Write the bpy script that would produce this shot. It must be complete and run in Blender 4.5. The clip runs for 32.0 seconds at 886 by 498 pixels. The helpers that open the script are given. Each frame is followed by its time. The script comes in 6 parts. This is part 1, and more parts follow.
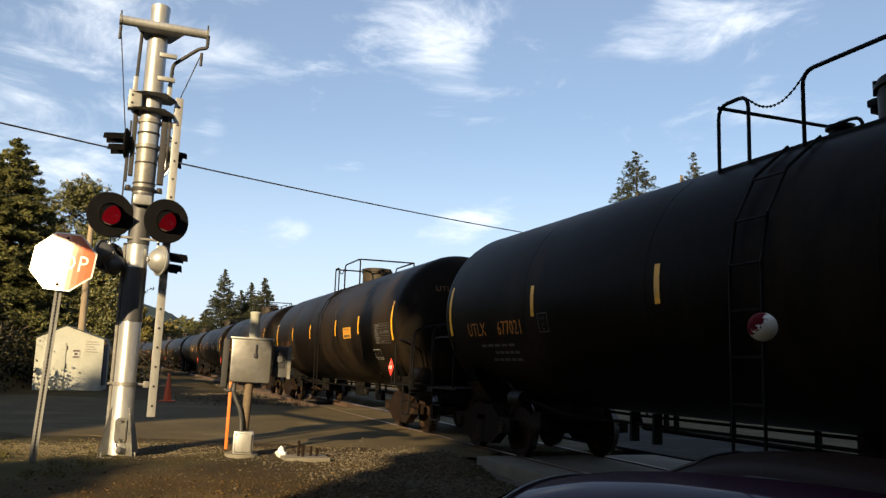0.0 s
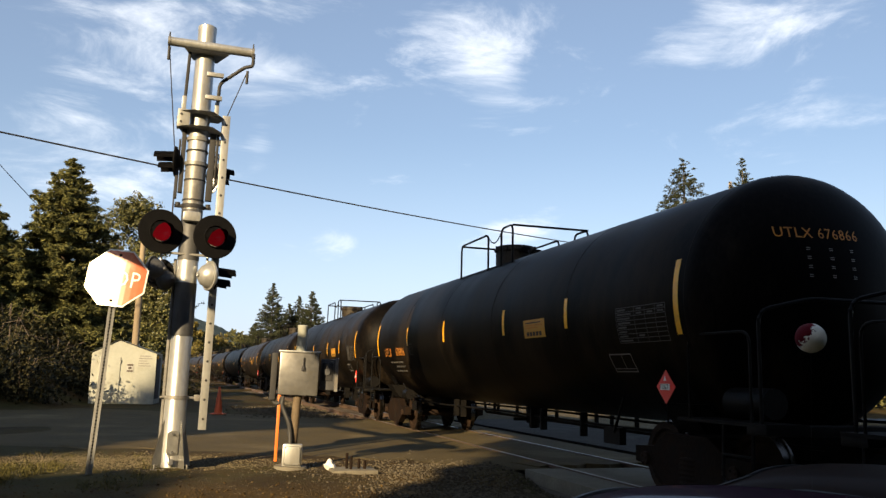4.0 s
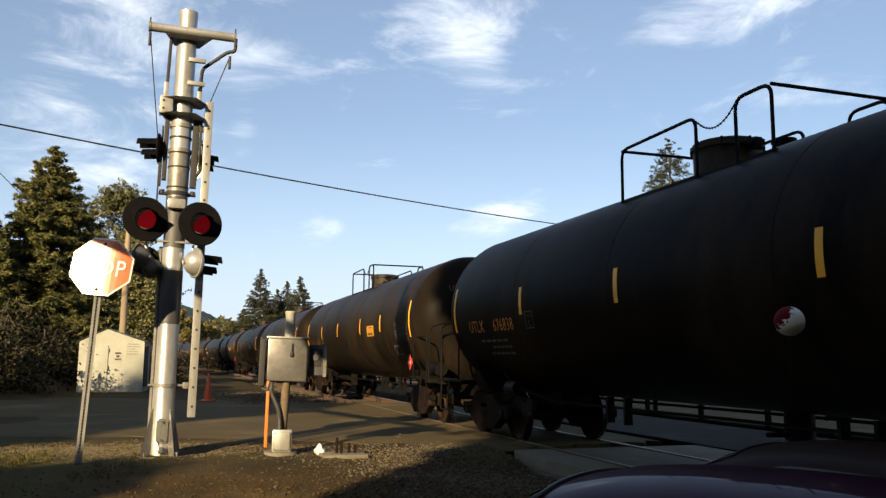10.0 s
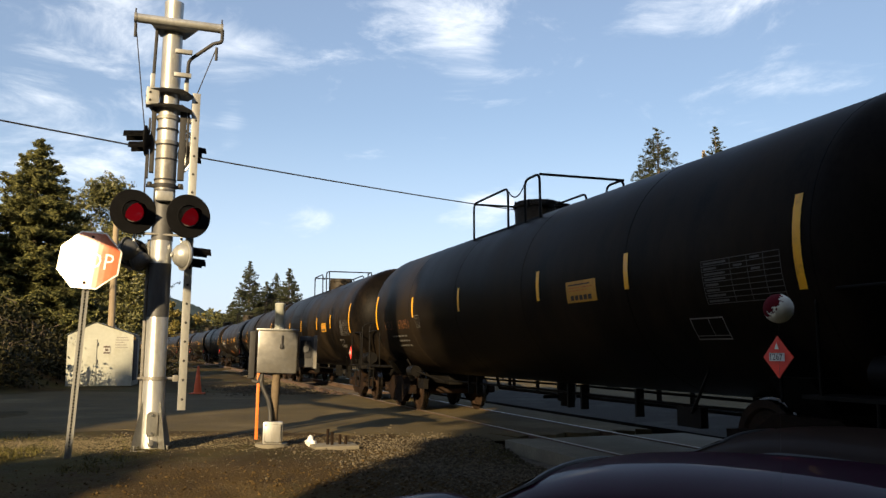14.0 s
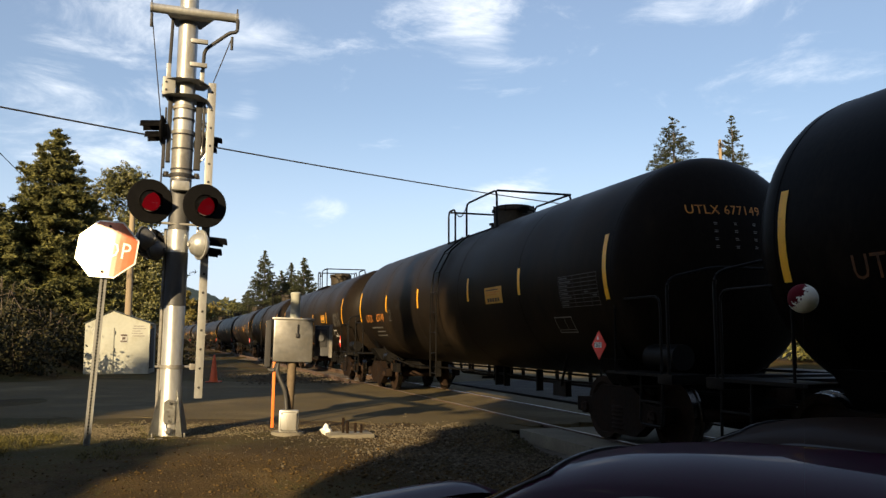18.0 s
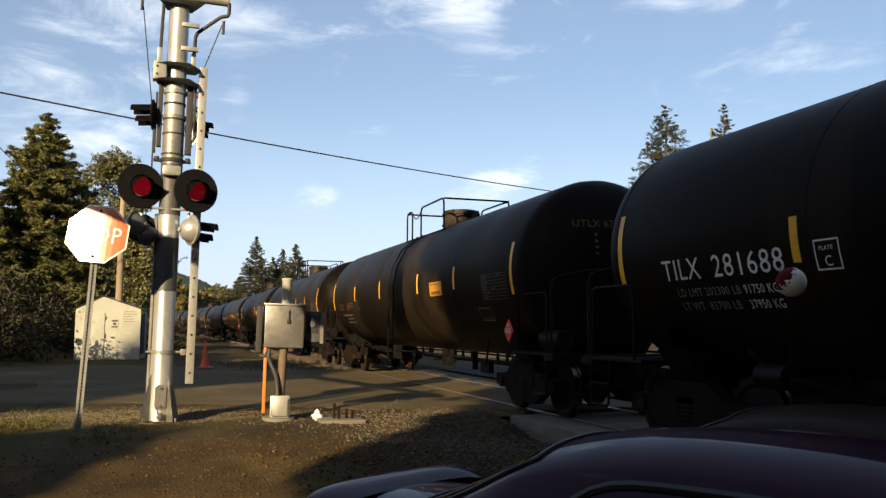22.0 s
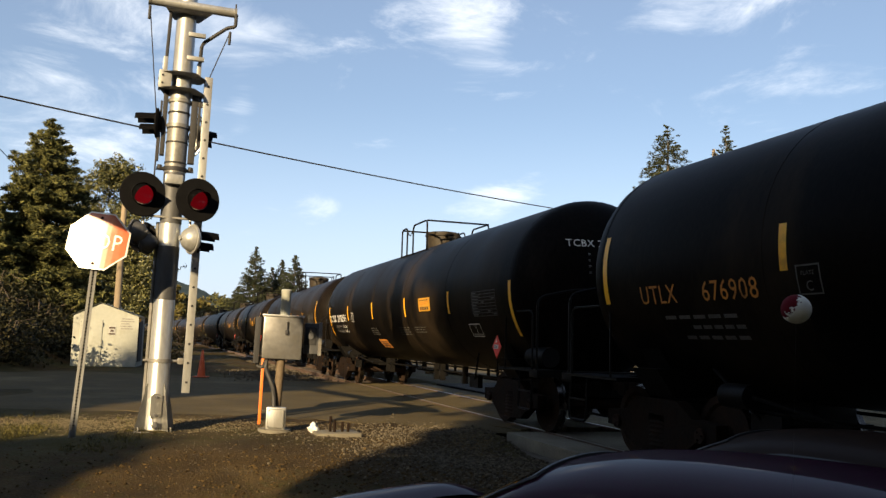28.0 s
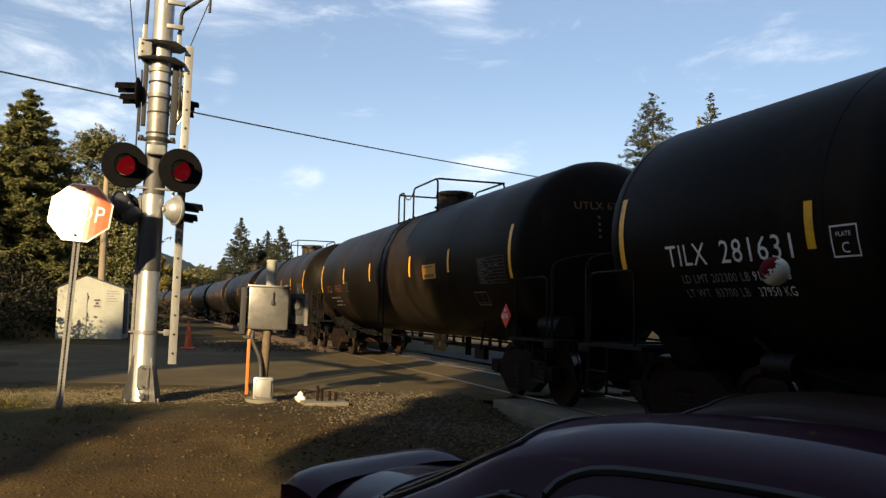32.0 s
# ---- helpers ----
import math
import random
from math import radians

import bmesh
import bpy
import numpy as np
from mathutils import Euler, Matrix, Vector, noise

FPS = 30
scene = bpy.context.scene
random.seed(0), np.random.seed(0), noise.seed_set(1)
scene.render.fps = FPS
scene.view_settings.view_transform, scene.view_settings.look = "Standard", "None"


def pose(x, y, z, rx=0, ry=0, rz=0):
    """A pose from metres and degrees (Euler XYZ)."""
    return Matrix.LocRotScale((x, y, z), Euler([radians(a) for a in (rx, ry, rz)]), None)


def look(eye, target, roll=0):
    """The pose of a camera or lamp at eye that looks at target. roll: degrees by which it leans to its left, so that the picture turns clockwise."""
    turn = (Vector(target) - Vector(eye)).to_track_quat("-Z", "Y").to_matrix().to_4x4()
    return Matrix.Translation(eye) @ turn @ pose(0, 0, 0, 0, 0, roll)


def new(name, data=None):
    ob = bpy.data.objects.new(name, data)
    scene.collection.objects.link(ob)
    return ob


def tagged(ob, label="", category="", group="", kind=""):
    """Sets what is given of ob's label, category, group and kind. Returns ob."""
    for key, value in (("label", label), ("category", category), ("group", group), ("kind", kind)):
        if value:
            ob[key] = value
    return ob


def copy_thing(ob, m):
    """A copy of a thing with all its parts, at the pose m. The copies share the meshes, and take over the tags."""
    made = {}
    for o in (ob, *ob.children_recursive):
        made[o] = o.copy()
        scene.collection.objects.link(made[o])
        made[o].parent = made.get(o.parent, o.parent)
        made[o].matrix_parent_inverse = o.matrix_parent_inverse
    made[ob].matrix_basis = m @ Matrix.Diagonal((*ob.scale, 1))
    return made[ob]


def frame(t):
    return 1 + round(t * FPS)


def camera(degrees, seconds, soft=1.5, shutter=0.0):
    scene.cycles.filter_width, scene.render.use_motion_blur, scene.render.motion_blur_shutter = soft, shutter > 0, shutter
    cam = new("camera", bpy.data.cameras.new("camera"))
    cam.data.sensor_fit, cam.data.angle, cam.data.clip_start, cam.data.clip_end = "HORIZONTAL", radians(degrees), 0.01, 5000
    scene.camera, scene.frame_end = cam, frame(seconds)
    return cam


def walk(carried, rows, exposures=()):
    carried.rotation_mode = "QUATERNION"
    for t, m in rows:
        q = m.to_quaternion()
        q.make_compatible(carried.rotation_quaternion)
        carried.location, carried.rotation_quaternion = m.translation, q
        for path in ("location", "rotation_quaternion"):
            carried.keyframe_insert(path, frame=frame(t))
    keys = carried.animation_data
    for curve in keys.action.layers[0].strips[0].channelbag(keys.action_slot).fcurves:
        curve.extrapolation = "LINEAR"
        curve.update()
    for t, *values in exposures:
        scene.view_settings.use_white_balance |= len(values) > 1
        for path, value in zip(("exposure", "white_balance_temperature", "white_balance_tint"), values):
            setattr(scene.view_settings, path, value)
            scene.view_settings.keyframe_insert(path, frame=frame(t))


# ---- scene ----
# The camera is held in one spot beside a railway crossing. z = 0 is the top of the rails.
cam = camera(56.82, 32.0, soft=1.4)
EYE = 1.42


def aim(yaw, pitch, roll):
    return pose(0, 0, EYE, 90 + pitch, roll, yaw)


# the hand that holds it drifts by a centimetre or so: seconds, metres to the right, metres up
DRIFT = ((0, -0.008, -0.007), (3, 0, -0.006), (7, 0.019, 0.010), (10, 0.018, 0.009), (13, 0.017, 0.009), (16.5, 0.011, 0.005), (19, -0.007, 0.009), (20, -0.007, 0),
         (21, -0.004, -0.006), (23, 0.010, 0.001), (25, 0.001, 0.001), (28, -0.008, 0.006), (30, -0.010, 0.008), (31, -0.009, 0.001), (32, 0.001, -0.002))


def drift(t):
    return Vector([float(np.interp(t, [d[0] for d in DRIFT], [d[i] for d in DRIFT])) if i else 0.0 for i in (1, 0, 2)])


ROWS = [
    (0, aim(-2.39, 8.16, -1.71)), (0.5, aim(-1.79, 7.92, -1.45)), (1, aim(-0.72, 7.63, -1.37)), (1.5, aim(0.52, 7.94, -1.63)),
    (2, aim(0.22, 8.15, -1.50)), (2.5, aim(0.97, 8.44, -1.51)), (3, aim(1.40, 8.48, -1.38)), (3.5, aim(0.86, 8.62, -1.36)),
    (5.5, aim(0.98, 9.48, -1.33)), (6, aim(0.73, 9.04, -1.46)), (6.5, aim(0.48, 8.91, -1.50)), (7, aim(0.68, 8.89, -1.35)),
    (7.5, aim(0.32, 8.64, -1.27)), (8, aim(0.17, 7.72, -1.00)), (8.5, aim(0.11, 7.81, -0.59)), (9, aim(0.07, 7.99, -0.39)),
    (9.5, aim(0.45, 7.86, -0.35)), (10, aim(0.14, 7.70, -0.42)), (10.5, aim(0.75, 6.81, -0.21)), (11, aim(0.72, 6.85, -0.13)),
    (11.5, aim(0.33, 6.87, -0.29)), (12, aim(-0.39, 6.34, -0.61)), (12.5, aim(-0.85, 6.41, -0.62)), (13, aim(-0.64, 7.00, -0.59)),
    (13.5, aim(-0.46, 7.50, -0.19)), (14, aim(-0.55, 7.06, 0.08)), (14.5, aim(-1.03, 6.70, 0.06)), (16.5, aim(-0.23, 6.17, 0.12)),
    (17, aim(0.07, 6.40, -0.02)), (17.5, aim(0.53, 6.21, -0.03)), (18, aim(0.42, 6.33, -0.09)), (18.5, aim(0.89, 6.36, -0.20)),
    (19, aim(0.94, 6.66, -0.81)), (19.5, aim(1.08, 6.12, -0.55)), (20, aim(0.37, 5.38, -0.42)), (20.5, aim(-0.10, 5.08, -0.52)),
    (21, aim(-0.69, 5.07, -0.62)), (21.5, aim(-0.14, 5.83, -0.52)), (22, aim(-0.17, 5.44, -0.33)), (22.5, aim(-0.66, 6.22, -0.27)),
    (23, aim(-0.00, 6.23, -0.40)), (23.5, aim(0.28, 6.51, -0.98)), (24, aim(0.41, 5.91, -0.97)), (24.5, aim(-0.32, 6.03, -0.96)),
    (25, aim(0.85, 6.03, -1.02)), (25.5, aim(0.87, 6.38, -1.31)), (27.5, aim(-0.19, 6.59, -1.50)), (28, aim(-0.33, 6.44, -1.64)),
    (28.5, aim(-0.48, 6.30, -1.90)), (29, aim(-0.56, 6.55, -2.01)), (29.5, aim(-0.38, 6.41, -2.08)), (30, aim(-0.60, 5.83, -1.32)),
    (30.5, aim(0.04, 4.93, -1.09)), (31, aim(-0.51, 4.31, -0.93)), (31.5, aim(-1.15, 3.79, -1.03)), (32, aim(-1.26, 4.34, -1.09)),
]
walk(cam, [(t, Matrix.Translation(drift(t)) @ m) for t, m in ROWS])

# ---- light ----
SUN_TO = Vector((0.36, 0.92, 0)).normalized()   # the way that shadows fall
SUN_UP = 19.0
sun = new("sun", bpy.data.lights.new("sun", "SUN"))
sun.data.energy, sun.data.angle, sun.data.color = 5.0, radians(0.55), (1.0, 0.75, 0.43)
sun.matrix_world = look((0, 0, 50), Vector((0, 0, 50)) + SUN_TO * math.cos(radians(SUN_UP)) - Vector((0, 0, math.sin(radians(SUN_UP)))))
scene.view_settings.exposure = 1.22


def make_world():
    w = bpy.data.worlds.new("sky")
    scene.world = w
    w.use_nodes = True
    nt = w.node_tree
    nt.nodes.clear()
    N, L = nt.nodes.new, nt.links.new
    sky = N("ShaderNodeTexSky")
    sky.sky_type, sky.sun_disc = "NISHITA", False
    sky.sun_elevation = radians(SUN_UP)
    sky.sun_rotation = math.atan2(-SUN_TO.x, -SUN_TO.y)
    sky.air_density, sky.dust_density, sky.ozone_density = 1.0, 1.2, 2.0
    co = N("ShaderNodeTexCoord")
    sep = N("ShaderNodeSeparateXYZ")
    L(co.outputs["Generated"], sep.inputs[0])

    def math_node(op, a, b=None, c=None):
        n = N("ShaderNodeMath")
        n.operation = op
        for i, v in enumerate((a, b, c)):
            if v is None:
                continue
            if isinstance(v, (int, float)):
                n.inputs[i].default_value = v
            else:
                L(v, n.inputs[i])
        return n.outputs[0]

    # high streaks of cloud, drawn out along one slanting direction
    turn = N("ShaderNodeMapping")
    turn.inputs["Rotation"].default_value = (0, radians(-24), 0)
    turn.inputs["Scale"].default_value = (1.0, 1.0, 2.6)
    L(co.outputs["Generated"], turn.inputs[0])
    wisps = N("ShaderNodeTexNoise")
    wisps.inputs["Scale"].default_value, wisps.inputs["Detail"].default_value = 5.5, 10.0
    wisps.inputs["Roughness"].default_value, wisps.inputs["Distortion"].default_value = 0.64, 0.55
    L(turn.outputs[0], wisps.inputs["Vector"])
    where = N("ShaderNodeTexNoise")
    where.inputs["Scale"].default_value, where.inputs["Detail"].default_value = 2.2, 2.0
    L(co.outputs["Generated"], where.inputs["Vector"])
    field = math_node("ADD", math_node("MULTIPLY", where.outputs["Fac"], 0.35), -0.62)
    # four thicker drifts: azimuth and elevation of the centre, half width, half height, strength
    for az, el, wa, we, k in CLOUDS:
        c = Vector((math.sin(radians(az)) * math.cos(radians(el)), math.cos(radians(az)) * math.cos(radians(el)), math.sin(radians(el))))
        side = Vector((math.cos(radians(az)), -math.sin(radians(az)), 0))
        up = side.cross(c)
        dot = []
        for axis, half in ((side, wa), (up, we)):
            d = N("ShaderNodeVectorMath")
            d.operation = "DOT_PRODUCT"
            d.inputs[1].default_value = axis / math.sin(radians(half))
            off = N("ShaderNodeVectorMath")
            off.operation = "SUBTRACT"
            off.inputs[1].default_value = c
            L(co.outputs["Generated"], off.inputs[0])
            L(off.outputs[0], d.inputs[0])
            dot.append(math_node("POWER", math_node("ABSOLUTE", d.outputs["Value"]), 2.0))
        blob = math_node("EXPONENT", math_node("MULTIPLY", math_node("ADD", dot[0], dot[1]), -1.0))
        field = math_node("ADD", field, math_node("MULTIPLY", blob, k))
    cover = math_node("ADD", math_node("MULTIPLY", wisps.outputs["Fac"], 1.7), field)
    ramp = N("ShaderNodeMapRange")
    ramp.interpolation_type = "SMOOTHSTEP"
    ramp.inputs["From Min"].default_value, ramp.inputs["From Max"].default_value = 0.55, 1.15
    ramp.inputs["To Max"].default_value = 0.80
    L(cover, ramp.inputs["Value"])
    # pale haze towards the horizon
    low = N("ShaderNodeMapRange")
    low.interpolation_type = "SMOOTHSTEP"
    low.inputs["From Min"].default_value, low.inputs["From Max"].default_value = 0.0, 0.30
    low.inputs["To Min"].default_value, low.inputs["To Max"].default_value = 0.62, 0.17
    L(sep.outputs[2], low.inputs["Value"])
    haze = N("ShaderNodeMix")
    haze.data_type = "RGBA"
    haze.inputs["B"].default_value = HAZE
    L(low.outputs[0], haze.inputs["Factor"]), L(sky.outputs[0], haze.inputs["A"])
    mix = N("ShaderNodeMix")
    mix.data_type = "RGBA"
    mix.inputs["B"].default_value = CLOUD
    L(ramp.outputs[0], mix.inputs["Factor"]), L(haze.outputs["Result"], mix.inputs["A"])
    bg = N("ShaderNodeBackground")
    bg.inputs["Strength"].default_value = SKY
    out = N("ShaderNodeOutputWorld")
    L(mix.outputs["Result"], bg.inputs[0]), L(bg.outputs[0], out.inputs[0])


SKY = 0.060
HAZE = (6.2, 7.15, 9.2, 1)
CLOUD = (9.6, 9.9, 10.3, 1)
CLOUDS = [(-20, 21.5, 10, 3.6, 0.30), (-25, 16, 8.5, 4.4, 0.30), (-14.0, 20.6, 3, 1.3, 0.24), (-1.0, 23.0, 4.2, 3.4, 0.38), (3.2, 20.6, 3.4, 3.0, 0.48), (19.0, 23.0, 6.5, 2.8, 0.48),
          (-7.9, 9.1, 2.6, 0.8, 0.27), (4.3, 10.3, 4.5, 0.9, 0.36), (2.5, 9.1, 2.4, 0.5, 0.27), (-14.2, 15.8, 1.2, 2, 0.24), (-24, 11.5, 5, 1.1, 0.32)]
make_world()

# ---- helpers for building ----
TRACK = radians(18.43)
FAR = Vector((-math.sin(TRACK), math.cos(TRACK), 0))     # along the track, away
OFF = Vector((math.cos(TRACK), math.sin(TRACK), 0))      # across the track, away
AXIS = 6.85                                              # the track's distance from the camera's spot
BEND, BEND_R = 62.0, 900.0                               # where the track starts to bend, and how


def on_track(s, q=0.0, z=0.0):
    """A place s metres up the track from abreast of the camera, q metres beyond its axis, and the track's heading there."""
    if s <= BEND:
        p, d = OFF * AXIS + FAR * s, FAR
    else:
        a = (s - BEND) / BEND_R
        p = OFF * AXIS + FAR * (BEND + BEND_R * math.sin(a)) - OFF * (BEND_R * (1 - math.cos(a)))
        d = FAR * math.cos(a) - OFF * math.sin(a)
    across = Vector((d.y, -d.x, 0))
    return p + across * q + Vector((0, 0, z)), d


def bm_of(verts=(), faces=()):
    bm = bmesh.new()
    vs = [bm.verts.new(v) for v in verts]
    for f in faces:
        bm.faces.new([vs[i] for i in f])
    return bm


def box(bm, a, b, m=None, bevel=0.0):
    """A box from corner a to corner b."""
    a, b = Vector(a), Vector(b)
    mm = Matrix.Translation((a + b) / 2) @ Matrix.Diagonal((*[abs(c) for c in (b - a)], 1))
    made = bmesh.ops.create_cube(bm, size=1, matrix=(m @ mm) if m else mm)["verts"]
    if bevel:
        edges = list({e for v in made for e in v.link_edges})
        bmesh.ops.bevel(bm, geom=edges, offset=bevel, segments=2, affect="EDGES", profile=0.6)
    return bm


def rod(bm, a, b, r, n=8, r2=None, caps=True):
    """A round bar from a to b."""
    a, b = Vector(a), Vector(b)
    d = b - a
    m = Matrix.Translation((a + b) / 2) @ d.to_track_quat("Z", "Y").to_matrix().to_4x4()
    bmesh.ops.create_cone(bm, cap_ends=caps, segments=n, radius1=r, radius2=r if r2 is None else r2, depth=d.length, matrix=m)
    return bm


def tube(bm, pts, r, n=8):
    """A bent pipe through pts."""
    pts = [Vector(p) for p in pts]
    rings = []
    up = Vector((0.13, 0.31, 0.94))
    for i, p in enumerate(pts):
        d = (pts[min(i + 1, len(pts) - 1)] - pts[max(i - 1, 0)]).normalized()
        x = d.cross(up)
        x = x.normalized() if x.length > 0.05 else d.orthogonal().normalized()
        y = d.cross(x)
        rings.append([bm.verts.new(p + r * (math.cos(k * math.tau / n) * x + math.sin(k * math.tau / n) * y)) for k in range(n)])
    for a, b in zip(rings, rings[1:]):
        for k in range(n):
            bm.faces.new((a[k], a[(k + 1) % n], b[(k + 1) % n], b[k]))
    bm.faces.new(rings[0][::-1]), bm.faces.new(rings[-1])
    return bm


def bend(pts, r=0.12, steps=4):
    """The points of a polyline with its inner corners rounded."""
    pts = [Vector(p) for p in pts]
    out = [pts[0]]
    for a, b, c in zip(pts, pts[1:], pts[2:]):
        u, v = (a - b).normalized(), (c - b).normalized()
        k = min(r, (a - b).length * 0.45, (c - b).length * 0.45)
        for i in range(steps + 1):
            t = i / steps
            out.append((b + u * k) * (1 - t) ** 2 + b * 2 * t * (1 - t) + (b + v * k) * t ** 2)
    return out + [pts[-1]]


def lathe(bm, profile, n=32, m=None):
    """Turns (radius, height) pairs round z."""
    m = m or Matrix()
    rings = []
    for r, z in profile:
        if r < 1e-5:
            rings.append([bm.verts.new(m @ Vector((0, 0, z)))])
        else:
            rings.append([bm.verts.new(m @ Vector((r * math.cos(k * math.tau / n), r * math.sin(k * math.tau / n), z))) for k in range(n)])
    for a, b in zip(rings, rings[1:]):
        for k in range(n):
            q = [a[k % len(a)], a[(k + 1) % len(a)], b[(k + 1) % len(b)], b[k % len(b)]]
            q = list(dict.fromkeys(q))
            if len(q) > 2:
                bm.faces.new(q)
    return bm


ALONG = Matrix.Rotation(radians(90), 4, "Y")   # turns z into x


def mesh_of(name, bm, material, smooth=True):
    me = bpy.data.meshes.new(name)
    bmesh.ops.recalc_face_normals(bm, faces=bm.faces)
    bm.to_mesh(me)
    bm.free()
    me.materials.append(material)
    if smooth:
        for p in me.polygons:
            p.use_smooth = True
        me.set_sharp_from_angle(angle=radians(38))
    return me


def part(name, bm, material, parent=None, label="", smooth=True):
    ob = new(name, mesh_of(name, bm, material, smooth))
    ob.parent = parent
    return tagged(ob, label)


def thing(name, label, category, m=None, group="", kind=""):
    ob = new(name)
    ob.matrix_world = m or Matrix()
    return tagged(ob, label, category, group, kind)


# ---- materials ----
def mat(name, dark, light, scale=8.0, rough=0.6, metal=0.0, bump=0.0, fine=6.0, rough_var=0.15, island=0.0, stain=None, stain_scale=1.2, coat=0.0, stretch=(1, 1, 1), spec=0.5):
    """Two tones by a fine and a coarse noise, an optional stain, uneven gloss and a fine relief."""
    m = bpy.data.materials.new(name)
    m.use_nodes = True
    nt = m.node_tree
    N, L = nt.nodes.new, nt.links.new
    b = nt.nodes["Principled BSDF"]
    co = N("ShaderNodeTexCoord")
    mp = N("ShaderNodeMapping")
    mp.inputs["Scale"].default_value = stretch
    L(co.outputs["Object"], mp.inputs[0])
    n1, n2 = N("ShaderNodeTexNoise"), N("ShaderNodeTexNoise")
    n1.inputs["Scale"].default_value, n1.inputs["Detail"].default_value = scale * fine, 5
    n2.inputs["Scale"].default_value, n2.inputs["Detail"].default_value = scale, 6
    L(mp.outputs[0], n1.inputs["Vector"]), L(mp.outputs[0], n2.inputs["Vector"])
    add = N("ShaderNodeMath")
    add.operation = "MULTIPLY_ADD"
    add.inputs[1].default_value = 0.45
    L(n1.outputs["Fac"], add.inputs[0])
    sc = N("ShaderNodeMath")
    sc.operation = "MULTIPLY"
    sc.inputs[1].default_value = 0.55
    L(n2.outputs["Fac"], sc.inputs[0]), L(sc.outputs[0], add.inputs[2])
    fac = add.outputs[0]
    if island:
        geo = N("ShaderNodeNewGeometry")
        ob = N("ShaderNodeObjectInfo")
        both = N("ShaderNodeMath")
        both.operation = "ADD"
        L(geo.outputs["Random Per Island"], both.inputs[0]), L(ob.outputs["Random"], both.inputs[1])
        fr = N("ShaderNodeMath")
        fr.operation = "FRACT"
        L(both.outputs[0], fr.inputs[0])
        isl = N("ShaderNodeMath")
        isl.operation = "MULTIPLY_ADD"
        isl.inputs[1].default_value = island
        L(fr.outputs[0], isl.inputs[0])
        half = N("ShaderNodeMath")
        half.operation = "ADD"
        half.inputs[1].default_value = -island / 2
        L(fac, half.inputs[0]), L(half.outputs[0], isl.inputs[2])
        fac = isl.outputs[0]
    ramp = N("ShaderNodeMapRange")
    ramp.inputs["From Min"].default_value, ramp.inputs["From Max"].default_value = 0.32, 0.68
    L(fac, ramp.inputs["Value"])
    mix = N("ShaderNodeMix")
    mix.data_type = "RGBA"
    mix.inputs["A"].default_value, mix.inputs["B"].default_value = (*dark, 1), (*light, 1)
    L(ramp.outputs[0], mix.inputs["Factor"])
    col = mix.outputs["Result"]
    if stain:
        n3 = N("ShaderNodeTexNoise")
        n3.inputs["Scale"].default_value, n3.inputs["Detail"].default_value, n3.inputs["Roughness"].default_value = stain_scale, 8, 0.65
        L(mp.outputs[0], n3.inputs["Vector"])
        r3 = N("ShaderNodeMapRange")
        r3.inputs["From Min"].default_value, r3.inputs["From Max"].default_value = 0.52, 0.70
        L(n3.outputs["Fac"], r3.inputs["Value"])
        m3 = N("ShaderNodeMix")
        m3.data_type = "RGBA"
        m3.inputs["B"].default_value = (*stain, 1)
        L(r3.outputs[0], m3.inputs["Factor"]), L(col, m3.inputs["A"])
        col = m3.outputs["Result"]
    L(col, b.inputs["Base Color"])
    rr = N("ShaderNodeMapRange")
    rr.inputs["To Min"].default_value, rr.inputs["To Max"].default_value = max(rough - rough_var, 0.03), min(rough + rough_var, 1)
    L(n2.outputs["Fac"], rr.inputs["Value"]), L(rr.outputs[0], b.inputs["Roughness"])
    b.inputs["Metallic"].default_value = metal
    b.inputs["Coat Weight"].default_value, b.inputs["Coat Roughness"].default_value = coat, 0.04
    b.inputs["Specular IOR Level"].default_value = spec
    if bump:
        bp = N("ShaderNodeBump")
        bp.inputs["Strength"].default_value, bp.inputs["Distance"].default_value = min(bump, 1.0), 0.02
        L(n1.outputs["Fac"], bp.inputs["Height"]), L(bp.outputs[0], b.inputs["Normal"])
    return m


def glow(name, colour, strength, base=None):
    m = mat(name, base or colour, base or colour, rough=0.25, rough_var=0.05)
    b = m.node_tree.nodes["Principled BSDF"]
    b.inputs["Emission Color"].default_value, b.inputs["Emission Strength"].default_value = (*colour, 1), strength
    return m


M_TANK = mat("black tank paint", (0.0022, 0.0019, 0.0017), (0.0105, 0.0081, 0.0062), 0.9, 0.42, spec=0.03, bump=0.05, fine=30, island=0.40, stain=(0.026, 0.0185, 0.0115), stain_scale=0.45, stretch=(1, 1, 0.35))
M_MANWAY = mat("dusty dark steel", (0.014, 0.011, 0.008), (0.045, 0.036, 0.024), 3, 0.6, spec=0.2, bump=0.1)
M_STEEL = mat("black steel", (0.0030, 0.0030, 0.0030), (0.0075, 0.0066, 0.0058), 5, 0.55, spec=0.10, metal=0.0, bump=0.15)
M_RUST = mat("rusty cast steel", (0.0044, 0.0028, 0.0020), (0.018, 0.0098, 0.0054), 4, 0.8, spec=0.10, bump=0.35, stain=(0.011, 0.0088, 0.0066), stain_scale=3)
M_TREAD = mat("polished wheel steel", (0.05, 0.046, 0.042), (0.14, 0.13, 0.12), 6, 0.26, metal=1.0)
M_YELLOW = mat("yellow reflective tape", (0.84, 0.40, 0.012), (0.95, 0.49, 0.018), 3, 0.35, stain=(0.55, 0.26, 0.02), stain_scale=5)
M_ORANGE = mat("orange stencil paint", (0.42, 0.15, 0.02), (0.70, 0.27, 0.03), 9, 0.6, stain=(0.14, 0.06, 0.02), stain_scale=6)
